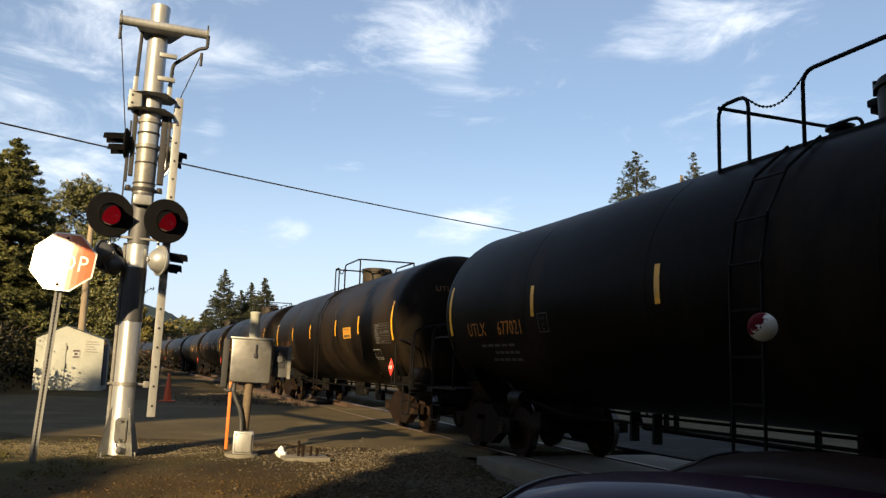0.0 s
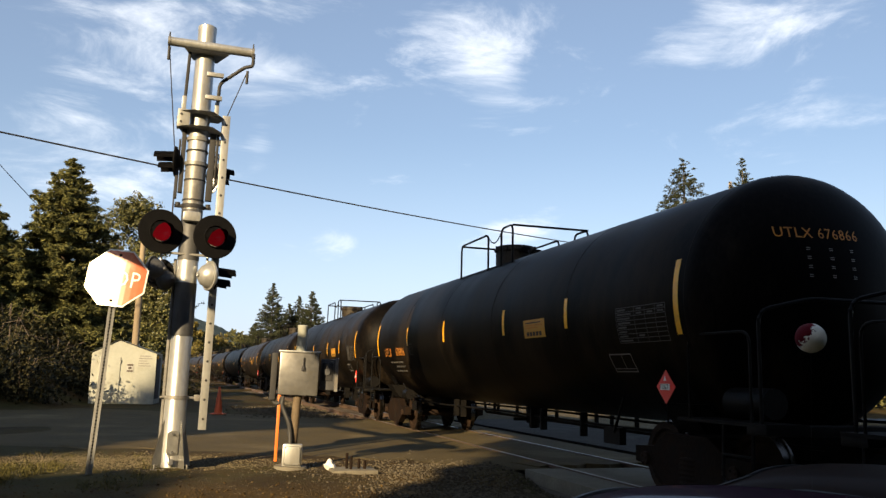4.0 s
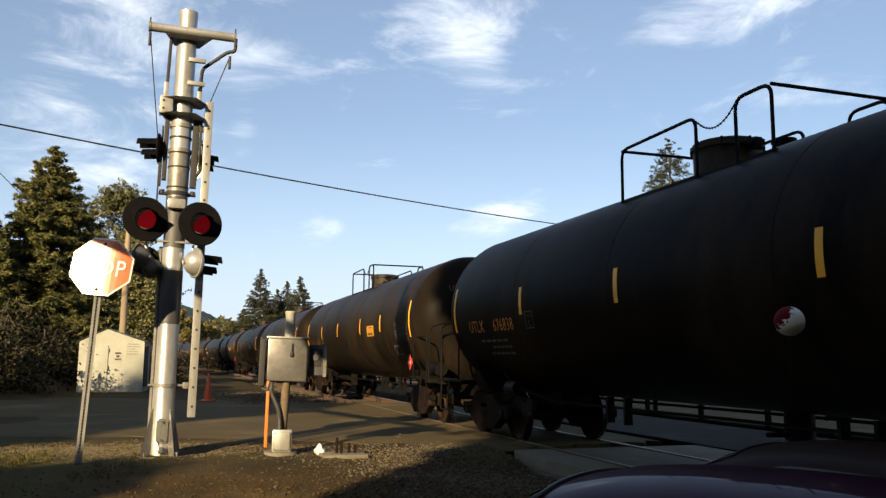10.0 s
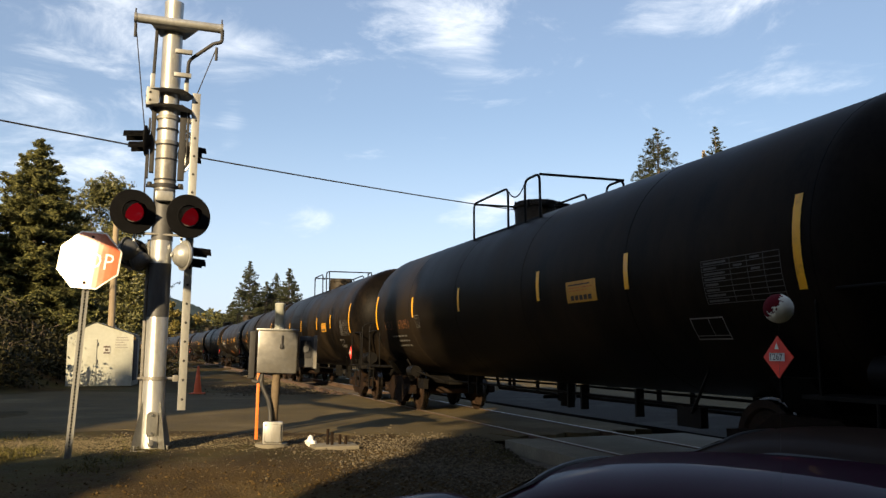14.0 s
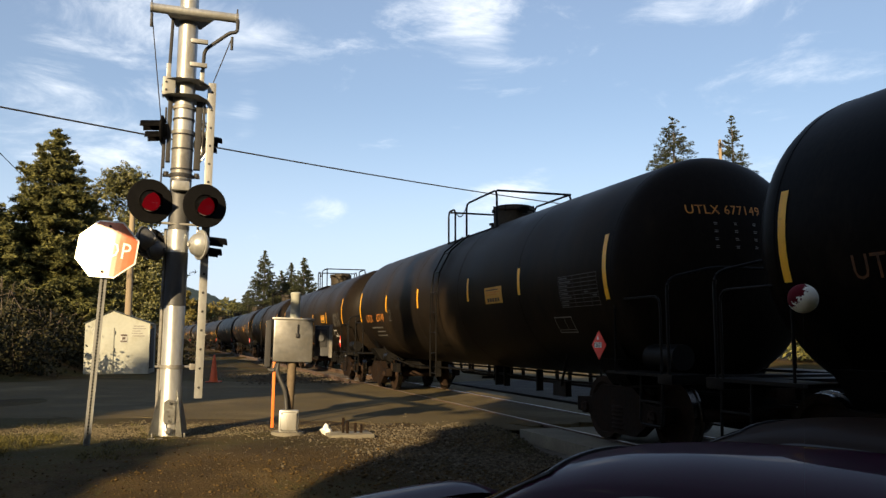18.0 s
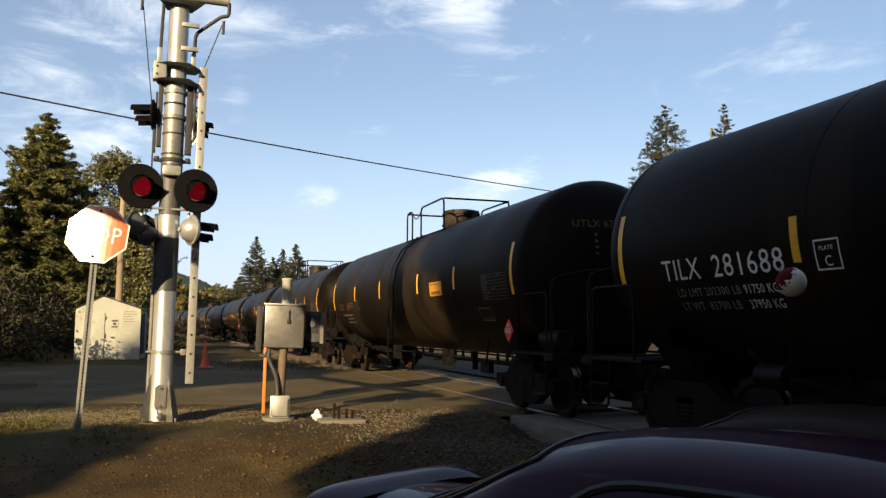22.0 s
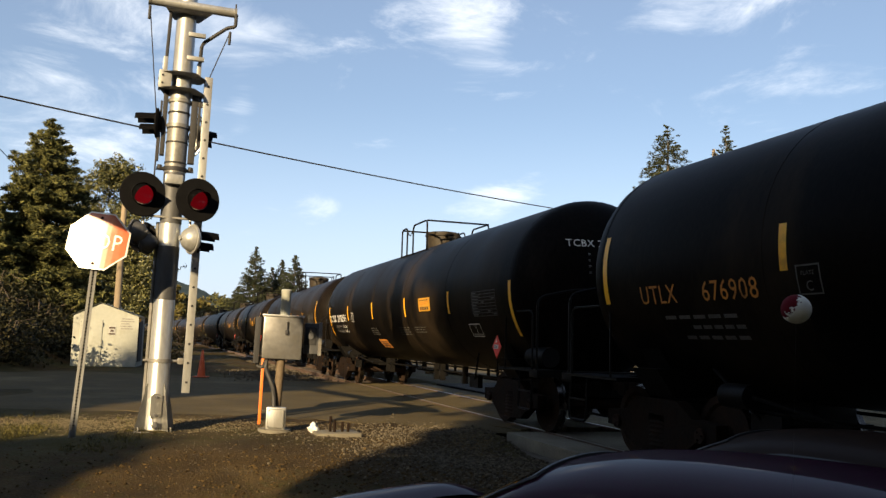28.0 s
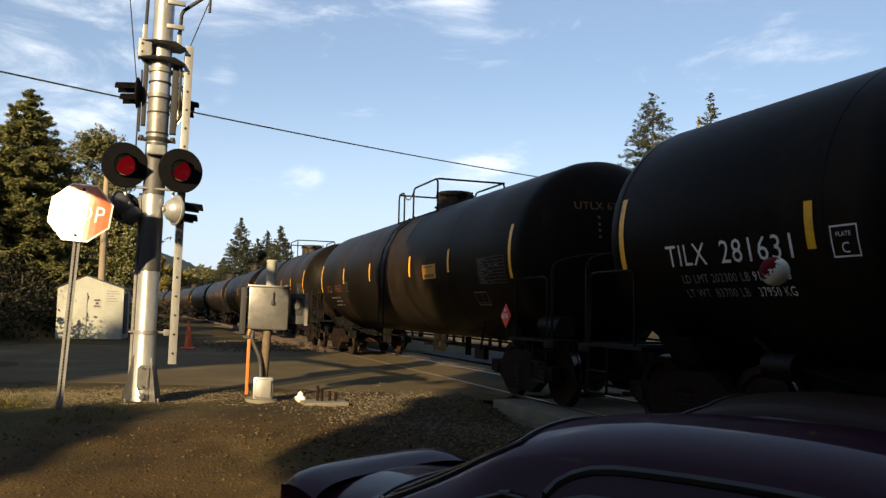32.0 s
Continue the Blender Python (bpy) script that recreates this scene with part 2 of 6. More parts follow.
# the same orange, darkened for stencils that stay out of the sun
M_ORANGE_SHADE = mat("orange stencil paint darkened for shade", (0.05, 0.019, 0.005), (0.17, 0.062, 0.011), 9, 0.7, stain=(0.03, 0.014, 0.007), stain_scale=6)
M_WHITEINK = mat("white stencil paint", (0.72, 0.70, 0.64), (0.86, 0.84, 0.78), 9, 0.6, stain=(0.40, 0.38, 0.34), stain_scale=6)
M_GREYINK = mat("faded grey stencil paint", (0.12, 0.115, 0.11), (0.26, 0.25, 0.23), 9, 0.6)
M_FAINT = mat("faint small stencil paint", (0.035, 0.034, 0.031), (0.115, 0.110, 0.098), 9, 0.7)
M_PLAC = mat("yellow placard", (0.48, 0.232, 0.016), (0.592, 0.304, 0.02), 4, 0.4, stain=(0.4, 0.192, 0.024), stain_scale=4)
M_DARKINK = mat("dark print", (0.03, 0.02, 0.015), (0.06, 0.04, 0.03), 8, 0.6)
M_REDPLAC = mat("red placard", (0.80, 0.05, 0.035), (0.88, 0.075, 0.05), 5, 0.4)
M_GALV = mat("galvanised steel", (0.28, 0.287, 0.285), (0.43, 0.437, 0.42), 2.2, 0.38, metal=0.55, bump=0.06, fine=12, stain=(0.25, 0.235, 0.20), stain_scale=1.3, stretch=(1, 1, 0.3))
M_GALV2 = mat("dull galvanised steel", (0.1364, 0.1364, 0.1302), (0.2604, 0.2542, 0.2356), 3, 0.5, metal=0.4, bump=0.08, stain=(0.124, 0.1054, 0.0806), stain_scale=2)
M_BLACK = mat("matt black paint", (0.008, 0.008, 0.009), (0.022, 0.022, 0.023), 4, 0.7, bump=0.05)
M_LAMPBLACK = mat("dull black light backing", (0.0030, 0.0030, 0.0033), (0.0075, 0.0075, 0.008), 4, 0.8, spec=0.08, bump=0.05)
M_PIPE = mat("stained brown pipe", (0.060, 0.044, 0.028), (0.150, 0.115, 0.075), 4, 0.7, spec=0.2, bump=0.2)
M_RUBBER = mat("black rubber hose", (0.012, 0.012, 0.012), (0.03, 0.03, 0.03), 9, 0.6)
M_LENS = glow("red lens", (1.0, 0.014, 0.03), 0.060, (0.16, 0.004, 0.006))
M_LENS_DIM = glow("red lens seen from the side", (1.0, 0.012, 0.03), 0.040, (0.14, 0.003, 0.005))
M_SIGNRED = mat("faded red sign sheeting", (0.50, 0.10, 0.035), (0.60, 0.15, 0.06), 2.5, 0.34, spec=1.0, rough_var=0.04, stain=(0.65, 0.30, 0.16), stain_scale=1.5)
M_SIGNWHITE = mat("white sign sheeting", (0.70, 0.69, 0.64), (0.80, 0.78, 0.72), 3, 0.34, spec=1.0, rough_var=0.04)
M_SHED = mat("white shed paint", (0.27, 0.282, 0.246), (0.325, 0.335, 0.292), 1.3, 0.6, spec=0.3, bump=0.03, stain=(0.22, 0.22, 0.175), stain_scale=0.9)
M_CONE = mat("orange cone plastic", (0.4875, 0.065, 0.013), (0.5525, 0.0975, 0.0195), 6, 0.5)
M_STAKE = mat("orange painted stake", (0.56, 0.119, 0.014), (0.63, 0.168, 0.021), 5, 0.5)
M_CONC = mat("weathered concrete", (0.1054, 0.0961, 0.0713), (0.186, 0.1705, 0.1302), 2.2, 0.9, spec=0.2, bump=0.35, fine=14, stain=(0.1054, 0.093, 0.0744), stain_scale=1.1)
M_ASPH = mat("worn asphalt", (0.048, 0.037, 0.018), (0.100, 0.078, 0.038), 0.9, 0.9, spec=0.12, bump=0.5, fine=60, stain=(0.135, 0.106, 0.055), stain_scale=0.35)
M_STONE = mat("crushed stone", (0.034, 0.028, 0.018), (0.108, 0.090, 0.062), 6, 0.9, spec=0.15, bump=0.3, island=0.4)
M_RAIL = mat("rail steel", (0.06, 0.036, 0.024), (0.12, 0.078, 0.054), 6, 0.7, metal=0.2, bump=0.2)
M_RAILTOP = mat("worn rail head", (0.17, 0.15, 0.125), (0.27, 0.245, 0.21), 3, 0.42, metal=0.8)
M_TIE = mat("tarred timber", (0.021, 0.0156, 0.012), (0.06, 0.045, 0.033), 6, 0.85, bump=0.5, island=0.4)
M_BARK = mat("bark", (0.05, 0.036, 0.025), (0.13, 0.10, 0.075), 3, 0.9, bump=0.6, stretch=(1, 1, 0.25))
M_POLE = mat("weathered pole timber", (0.154, 0.119, 0.077), (0.28, 0.224, 0.147), 3, 0.85, bump=0.4, stretch=(1, 1, 0.12))
M_FIR = mat("fir needles", (0.012, 0.017, 0.009), (0.052, 0.056, 0.024), 0.5, 0.7, spec=0.2, island=0.6, fine=5)
M_FIR2 = mat("cedar needles", (0.022, 0.027, 0.008), (0.128, 0.124, 0.038), 0.5, 0.7, spec=0.2, island=0.5, fine=5)
M_LEAF = mat("broad leaves", (0.0315, 0.0364, 0.0105), (0.133, 0.126, 0.035), 0.5, 0.6, island=0.7, fine=5)
M_LEAF_Y = mat("yellowing leaves", (0.075, 0.06375, 0.01125), (0.18, 0.1425, 0.03), 0.5, 0.6, island=0.6, fine=5)
M_BRAMBLE = mat("bramble leaves", (0.008, 0.010, 0.004), (0.036, 0.032, 0.011), 0.6, 0.7, spec=0.2, island=0.8, fine=5)
# the blue of distant haze is mixed into the hill's own colour
M_HILL = mat("far wooded hill in haze colour", (0.030, 0.045, 0.052), (0.062, 0.080, 0.082), 0.02, 0.95, spec=0.0, fine=12)
M_MAROON = mat("maroon car paint", (0.0165, 0.0010, 0.0085), (0.0220, 0.0016, 0.0110), 0.6, 0.45, metal=0.0, rough_var=0.03, coat=0.34, spec=0.02)
M_BROWNCAR = mat("dark brown car paint", (0.014, 0.0072, 0.0042), (0.021, 0.0105, 0.0060), 0.6, 0.5, metal=0.0, rough_var=0.03, coat=0.05, spec=0.06)
M_TRIM = mat("black car trim", (0.008, 0.008, 0.008), (0.016, 0.016, 0.016), 9, 0.45)
M_WIRE = mat("black cable", (0.015, 0.015, 0.016), (0.03, 0.03, 0.03), 9, 0.6)


def glass(name, tint):
    m = bpy.data.materials.new(name)
    m.use_nodes = True
    b = m.node_tree.nodes["Principled BSDF"]
    b.inputs["Base Color"].default_value, b.inputs["Roughness"].default_value = (*tint, 1), 0.03
    b.inputs["Transmission Weight"].default_value, b.inputs["IOR"].default_value = 1.0, 1.45
    return m


M_GLASS = glass("tinted car glass", (0.06, 0.07, 0.07))
# dark fittings, and the shade painted on the mast and left bells
M_DARKGALV = mat("dark grey steel and painted shade", (0.045, 0.047, 0.050), (0.085, 0.087, 0.090), 2.2, 0.55, metal=0.2, bump=0.06, fine=12, stretch=(1, 1, 0.3))
# asphalt with the shade of the train put into its colour
M_ASPH_SHADE = mat("asphalt darkened for train shade", (0.008, 0.0082, 0.0085), (0.026, 0.026, 0.025), 1.6, 0.85, spec=0.08, bump=0.5, fine=40, stain=(0.050, 0.050, 0.047), stain_scale=0.8)

# ---- ground ----
def smooth(a, b, x):
    t = min(max((x - a) / (b - a), 0), 1)
    return t * t * (3 - 2 * t)


def track_place(x, y):
    """How far up the track and how far beyond its axis a place on the ground lies (by the straight part)."""
    p = Vector((x, y, 0))
    return p.dot(FAR), p.dot(OFF) - AXIS


def ground_height(x, y):
    s, q = track_place(x, y)
    if s > BEND:
        q += (s - BEND) ** 2 / (2 * BEND_R)
    z = -0.60 * (1 - smooth(4.0, 10.5, s + 0.35 * q + 1.5))
    z += 0.018 * noise.noise(Vector((x * 0.35, y * 0.35, 0))) * smooth(-1.8, -4.5, q)
    z += (0.030 * noise.noise(Vector((x * 1.5, y * 1.5, 3))) + 0.014 * noise.noise(Vector((x * 4.6, y * 4.6, 9)))) * smooth(-2.4, -3.2, q) * smooth(14.4, 13.2, y) * smooth(3, 5, y)
    z -= 0.20 * smooth(-5.0, -2.3, q) * smooth(12.5, 11.0, s) * smooth(-4, 4, s)
    wide = 1.9 if s > 14 or q > 0 else 1.42
    bed = smooth(wide + 0.3, wide, abs(q))
    z = z * (1 - bed) - 0.36 * bed
    bank = smooth(-14.5, -19, x + 0.30 * (y - 33)) * smooth(27, 35, y) * smooth(70, 45, y)
    z += 2.0 * bank
    z += 1.6 * smooth(24, 60, q) + 1.5 * smooth(-24, -60, q)
    return z - 0.006


def make_ground():
    xs = [-1500, -600, -250, -120, -70, -50] + [-40 + 0.5 * i for i in range(61)] + [-9.88 + 0.12 * i for i in range(115)] + [4 + 0.5 * i for i in range(53)] + [36, 45, 70, 120, 250, 600, 1500]
    ys = [-1500, -600, -250, -120, -60, -30, -15] + [-8 + 0.5 * i for i in range(27)] + [5.62 + 0.12 * i for i in range(74)] + [14.5 + 0.5 * i for i in range(85)] + [60, 68, 80, 95, 120, 160, 250, 500, 1000, 2500]
    vs = [(x, y, ground_height(x, y)) for y in ys for x in xs]
    n = len(xs)
    fs = [(j * n + i, j * n + i + 1, (j + 1) * n + i + 1, (j + 1) * n + i) for j in range(len(ys) - 1) for i in range(n - 1)]
    me = bpy.data.meshes.new("ground")
    me.from_pydata(vs, [], fs)
    me.materials.append(M_GROUND)
    for p in me.polygons:
        p.use_smooth = True
    tagged(new("ground", me), "packed brown dirt and fine gravel beside the tracks", "ground", kind="structure")


def ground_material():
    """Packed dirt, with drifts of pale grit and dry grass."""
    m = mat("packed dirt", (0.014, 0.0092, 0.0037), (0.075, 0.0495, 0.0190), 1.1, 0.95, spec=0.10, bump=1.0, fine=30, stain=(0.088, 0.061, 0.024), stain_scale=0.6)
    nt = m.node_tree
    N, L = nt.nodes.new, nt.links.new
    b = nt.nodes["Principled BSDF"]
    old = b.inputs["Base Color"].links[0].from_socket
    co, patchy, thin = N("ShaderNodeTexCoord"), N("ShaderNodeTexNoise"), N("ShaderNodeTexNoise")
    patchy.inputs["Scale"].default_value, patchy.inputs["Detail"].default_value = 0.22, 3
    thin.inputs["Scale"].default_value, thin.inputs["Detail"].default_value = 9.0, 6
    L(co.outputs["Object"], patchy.inputs["Vector"]), L(co.outputs["Object"], thin.inputs["Vector"])
    both = N("ShaderNodeMath")
    both.operation = "MULTIPLY_ADD"
    both.inputs[1].default_value = 0.45
    L(thin.outputs["Fac"], both.inputs[0]), L(patchy.outputs["Fac"], both.inputs[2])
    r = N("ShaderNodeMapRange")
    r.inputs["From Min"].default_value, r.inputs["From Max"].default_value, r.inputs["To Max"].default_value = 0.70, 0.86, 0.75
    L(both.outputs[0], r.inputs["Value"])
    mx = N("ShaderNodeMix")
    mx.data_type = "RGBA"
    mx.inputs["B"].default_value = (0.040, 0.040, 0.011, 1)
    L(r.outputs[0], mx.inputs["Factor"]), L(old, mx.inputs["A"]), L(mx.outputs["Result"], b.inputs["Base Color"])
    return m


M_GROUND = ground_material()
make_ground()


def sheet(name, outline, z, material, label, thick=0.06, category="road", spread=0.0):
    """A flat slab with the given outline."""
    bm = bmesh.new()
    top = [bm.verts.new((x, y, z)) for x, y in outline]
    f = bm.faces.new(top)
    low = bmesh.ops.extrude_face_region(bm, geom=[f])["geom"]
    mid = sum((v.co for v in top), Vector()) / len(top)
    for v in low:
        if isinstance(v, bmesh.types.BMVert):
            out = Vector((v.co.x - mid.x, v.co.y - mid.y, 0)).normalized()
            v.co += out * spread - Vector((0, 0, thick))
    ob = part(name, bm, material, None, label, smooth=False)
    return tagged(ob, label, category, kind="structure")


def wobble(a, b, n, amp, seed):
    """Points from a to b with an uneven edge."""
    rnd = random.Random(seed)
    a, b = Vector(a), Vector(b)
    side = Vector((-(b - a).y, (b - a).x)).normalized()
    return [tuple(a.lerp(b, i / n) + side * rnd.uniform(-amp, amp)) for i in range(n)]


def tq(s, q):
    p = OFF * (AXIS + q) + FAR * s
    return (p.x, p.y)


road_edge = (wobble(tq(13.2, -1.74), tq(13.6, -2.6), 3, 0.06, 1) + wobble(tq(13.6, -2.6), (-3.0, 14.9), 9, 0.15, 2) + wobble((-3.0, 14.9), (-7.5, 15.4), 8, 0.2, 3)
             + wobble((-7.5, 15.4), (-40, 13.5), 14, 0.3, 4) + wobble((-40, 31), (-13, 29.5), 12, 0.3, 5) + wobble((-13, 29.5), tq(27.5, -2.6), 8, 0.25, 6) + [tq(26.6, -1.74)])
sheet("road", road_edge, 0.004, M_ASPH, "worn tan-grey asphalt crossing the tracks", 0.05, spread=1.1)
# coloured dark for the train's shade; the road beyond keeps the sunlit tan
sheet("road", [tq(-9, 2.0), tq(26.6, 2.0), tq(27.5, 4.0), tq(27.5, 5.75), tq(-9, 5.75)], 0.004, M_ASPH_SHADE, "worn asphalt beyond the tracks, darkened for the train's shade", 0.12)
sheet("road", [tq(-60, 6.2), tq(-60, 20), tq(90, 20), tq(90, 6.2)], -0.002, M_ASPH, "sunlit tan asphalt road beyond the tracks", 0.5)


M_SLAB = mat("brown stained paving", (0.050, 0.030, 0.013), (0.120, 0.074, 0.034), 4, 0.9, spec=0.12, bump=0.6, fine=10)


# ---- track ----
def make_track():
    tr = thing("railway_track", "worn steel rails on dark timber ties", "railway track", kind="structure")
    sec = [(-0.07, -0.17), (0.07, -0.17), (0.07, -0.155), (0.012, -0.14), (0.012, -0.05), (0.036, -0.038), (0.036, -0.004), (0.028, 0.0), (-0.028, 0.0), (-0.036, -0.004),
           (-0.036, -0.038), (-0.012, -0.05), (-0.012, -0.14), (-0.07, -0.155)]
    stations = [-60, -30, 0, 30, 60] + [62 + 8 * i for i in range(42)]
    for side in (-0.755, 0.755):
        for nm, sc, dz, material in (("rail", sec, -0.004, M_RAIL), ("rail_head", [(-0.026, -0.012), (0.026, -0.012), (0.026, 0.0), (-0.026, 0.0)], 0.0, M_RAILTOP)):
            bm = bmesh.new()
            rings = [[bm.verts.new(on_track(s, side + u, v + dz)[0]) for u, v in sc] for s in stations]
            k = len(sc)
            for a, b in zip(rings, rings[1:]):
                for i in range(k):
                    bm.faces.new((a[i], a[(i + 1) % k], b[(i + 1) % k], b[i]))
            part(nm, bm, material, tr, "shiny worn rail head" if nm == "rail_head" else "", smooth=False)
    # the second line beyond
    for side in (4.05, 5.55):
        bm = bmesh.new()
        rings = [[bm.verts.new(on_track(st, side + u, v - 0.01)[0]) for u, v in sec] for st in stations]
        for a, b in zip(rings, rings[1:]):
            for i in range(len(sec)):
                bm.faces.new((a[i], a[(i + 1) % len(sec)], b[(i + 1) % len(sec)], b[i]))
        part("rail", bm, M_RAILTOP, tr, "shiny rail of the second line", smooth=False)
    # ties
    rnd = random.Random(5)
    bm = bmesh.new()
    box(bm, (-0.115, -1.3, -0.17), (0.115, 1.3, 0.0), bevel=0.012)
    tie = mesh_of("tie", bm, M_TIE, smooth=False)
    s = -22.0
    while s < 75:
        s += 0.55
        if -3 < s < 27:
            continue
        o = new("tie", tie)
        p, d = on_track(s + rnd.uniform(-0.03, 0.03), rnd.uniform(-0.05, 0.05), -0.18)
        o.parent = tr
        o.matrix_world = Matrix.Translation(p) @ Matrix.Rotation(math.atan2(d.y, d.x) + rnd.uniform(-0.02, 0.02), 4, "Z")
    # crossing: concrete panels near, asphalt further up
    cr = thing("crossing_panels", "weathered grey concrete crossing panels between and beside the rails", "crossing", kind="structure")
    base = Matrix.Translation(OFF * AXIS) @ Matrix.Rotation(math.atan2(FAR.y, FAR.x), 4, "Z")
    i = 0
    s = 12.52
    while s > -6:
        for q0, q1 in ((-1.47, -0.825), (-0.675, 0.675), (0.825, 1.95)):
            bm = bmesh.new()
            box(bm, (s - 2.42 + 0.012, -q1, -0.30), (s, -q0, -0.008 - 0.006 * rnd.random()), base, bevel=0.018)
            part("panel", bm, M_CONC, cr)
        s -= 2.44
    ap = thing("crossing_paving", "cracked asphalt paving between the rails", "crossing", kind="structure")
    for q0, q1, ends in ((-1.75, -0.83, (13.95, 13.30, 13.55, 12.85, 13.00)), (-0.665, 0.665, (13.10, 12.95, 13.25, 13.02, 13.18)), (0.83, 1.75, (13.15, 13.3, 13.05, 13.4, 13.2))):
        # the near ends are broken off unevenly and stand over a trench
        edge = [(e, q0 + (q1 - q0) * j / (len(ends) - 1)) for j, e in enumerate(ends)]
        rim = [(27.0, q0), *edge, (27.0, q1)]
        low = [(27.0, q0), *[(e + 0.05 * (-1) ** j, q) for j, (e, q) in enumerate(edge)], (27.0, q1)]
        n = len(rim)
        bm = bm_of([base @ Vector((a, -q, -0.012)) for a, q in rim] + [base @ Vector((a, -q, -0.34)) for a, q in low], [tuple(range(n))] + [(j, (j + 1) % n, n + (j + 1) % n, n + j) for j in range(n)])
        part("paving_strip", bm, M_ASPH, ap, smooth=False)
    for a, q, w, turn in ((12.80, -1.30, 0.42, 12), (12.78, -0.35, 0.36, -8), (12.82, 0.30, 0.44, 5), (13.0, -1.62, 0.30, 30)):
        bm = bmesh.new()
        box(bm, (-0.13, -w / 2, -0.10), (0.13, w / 2, 0.02), base @ Matrix.Translation((a, -q, -0.15)) @ Matrix.Rotation(radians(turn), 4, "Z") @ Matrix.Rotation(radians(turn / 3), 4, "Y"), bevel=0.03)
        part("broken_slab", bm, M_SLAB, ap, "brown broken piece of paving")


make_track()


M_GRIT = mat("pale grit", (0.075, 0.062, 0.036), (0.165, 0.138, 0.085), 6, 0.9, spec=0.15, bump=0.3, island=0.4)
M_CLOD = mat("crumbled earth", (0.026, 0.017, 0.0070), (0.080, 0.053, 0.021), 5, 0.95, spec=0.1, bump=0.4, island=0.4)


def make_stones():
    """Crushed stone along the track, at the foot of the crossing and round the sign."""
    rnd = random.Random(11)
    shapes = []
    for _ in range(6):
        bm = bmesh.new()
        bmesh.ops.create_icosphere(bm, subdivisions=1, radius=1)
        for v in bm.verts:
            v.co *= rnd.uniform(0.68, 1.12)
        bm.verts.ensure_lookup_table()
        shapes.append(([v.co.copy() for v in bm.verts], [[v.index for v in f.verts] for f in bm.faces]))
        bm.free()

    def pile(name, label, places, material=None):
        vs, fs = [], []
        for x, y, z, r in places:
            sv, sf = rnd.choice(shapes)
            m = Euler((rnd.uniform(0, 6), rnd.uniform(0, 6), rnd.uniform(0, 6))).to_matrix()
            k = len(vs)
            flat = rnd.uniform(0.55, 0.9)
            vs += [Vector((x, y, z)) + Vector(((m @ c).x * r, (m @ c).y * r, (m @ c).z * r * flat)) for c in sv]
            fs += [[k + i for i in f] for f in sf]
        me = bpy.data.meshes.new(name)
        me.from_pydata(vs, [], fs)
        me.materials.append(material or M_STONE)
        tagged(new(name, me), label, "earth" if material == M_CLOD else "gravel", kind="stuff")

    def blob(cx, cy, rx, ry, n, r0, r1, turn=0.0):
        out = []
        for _ in range(n):
            a, b = rnd.gauss(0, 0.45), rnd.gauss(0, 0.45)
            x, y = a * rx, b * ry
            x, y = cx + x * math.cos(turn) - y * math.sin(turn), cy + x * math.sin(turn) + y * math.cos(turn)
            r = r0 + (r1 - r0) * rnd.random() ** 2.5
            s, q = track_place(x, y)
            if q > -1.52 or (s > 13.9 and q > -2.3):
                continue
            out.append((x, y, max(ground_height(x, y), -0.02 if s > 14.6 and x > -7 and y > 15.5 else -1) + r * 0.25, r))
        return out

    pile("gravel", "crushed grey stone heaped beside the crossing", blob(0.5, 11.4, 1.8, 3.2, 8500, 0.008, 0.030, 0.25) + blob(-0.6, 13.0, 2.4, 1.3, 3600, 0.006, 0.020))
    pile("gravel", "pale gravel round the foot of the mast and sign", blob(-5.2, 13.0, 3.0, 1.3, 9500, 0.006, 0.015, 0.2), M_GRIT)
    pile("gravel", "loose grit scattered on the dirt", blob(-2.5, 9.4, 7.0, 2.6, 2200, 0.004, 0.013))
    clods = blob(-2.0, 9.0, 5.0, 2.2, 2600, 0.004, 0.022) + blob(-0.6, 9.6, 2.4, 1.6, 1000, 0.006, 0.030)
    pile("dirt_clods", "crumbled brown earth lying on the dirt", clods, M_CLOD)
    bed = []
    for _ in range(5200):
        s = rnd.uniform(27.2, 62) if rnd.random() < 0.72 else rnd.uniform(-8, 12.4)
        q = rnd.uniform(-2.6, -0.85) if s > 20 else rnd.choice((rnd.uniform(2.0, 3.2), rnd.uniform(-2.9, -2.0)))
        p, _d = on_track(s, q, -0.19 - 0.10 * smooth(1.3, 2.6, abs(q)))
        bed.append((p.x, p.y, p.z + rnd.uniform(0, 0.05), rnd.uniform(0.03, 0.065)))
    for _ in range(900):
        p, _d = on_track(rnd.uniform(27, 36), rnd.gauss(-3.2, 0.8), 0.0)
        bed.append((p.x, p.y, 0.01, rnd.uniform(0.02, 0.05)))
    pile("ballast", "grey crushed stone ballast along the rails", bed)


make_stones()


def ballast_bed():
    bm = bmesh.new()
    rows = []
    for s in [-60, -3.2, 27.0, 45] + [62 + 12 * i for i in range(25)]:
        rows.append([bm.verts.new(on_track(s, q, z)[0]) for q, z in ((-2.7, -0.34), (-1.6, -0.20), (1.6, -0.20), (2.7, -0.34))])
    for a, b in zip(rows, rows[1:]):
        for i in range(3):
            bm.faces.new((a[i], a[i + 1], b[i + 1], b[i]))
    tagged(part("ballast_bed", bm, M_STONEBED, None, "", smooth=False), "grey stone ballast under the ties", "ballast", kind="structure")


M_STONEBED = mat("stone ballast", (0.036, 0.0312, 0.024), (0.132, 0.114, 0.087), 5, 0.95, spec=0.2, bump=1.0, fine=5)
ballast_bed()


# ---- tank cars ----
R_TANK, Z_TANK, END = 1.52, 2.38, 7.66
PITCH = 18.4
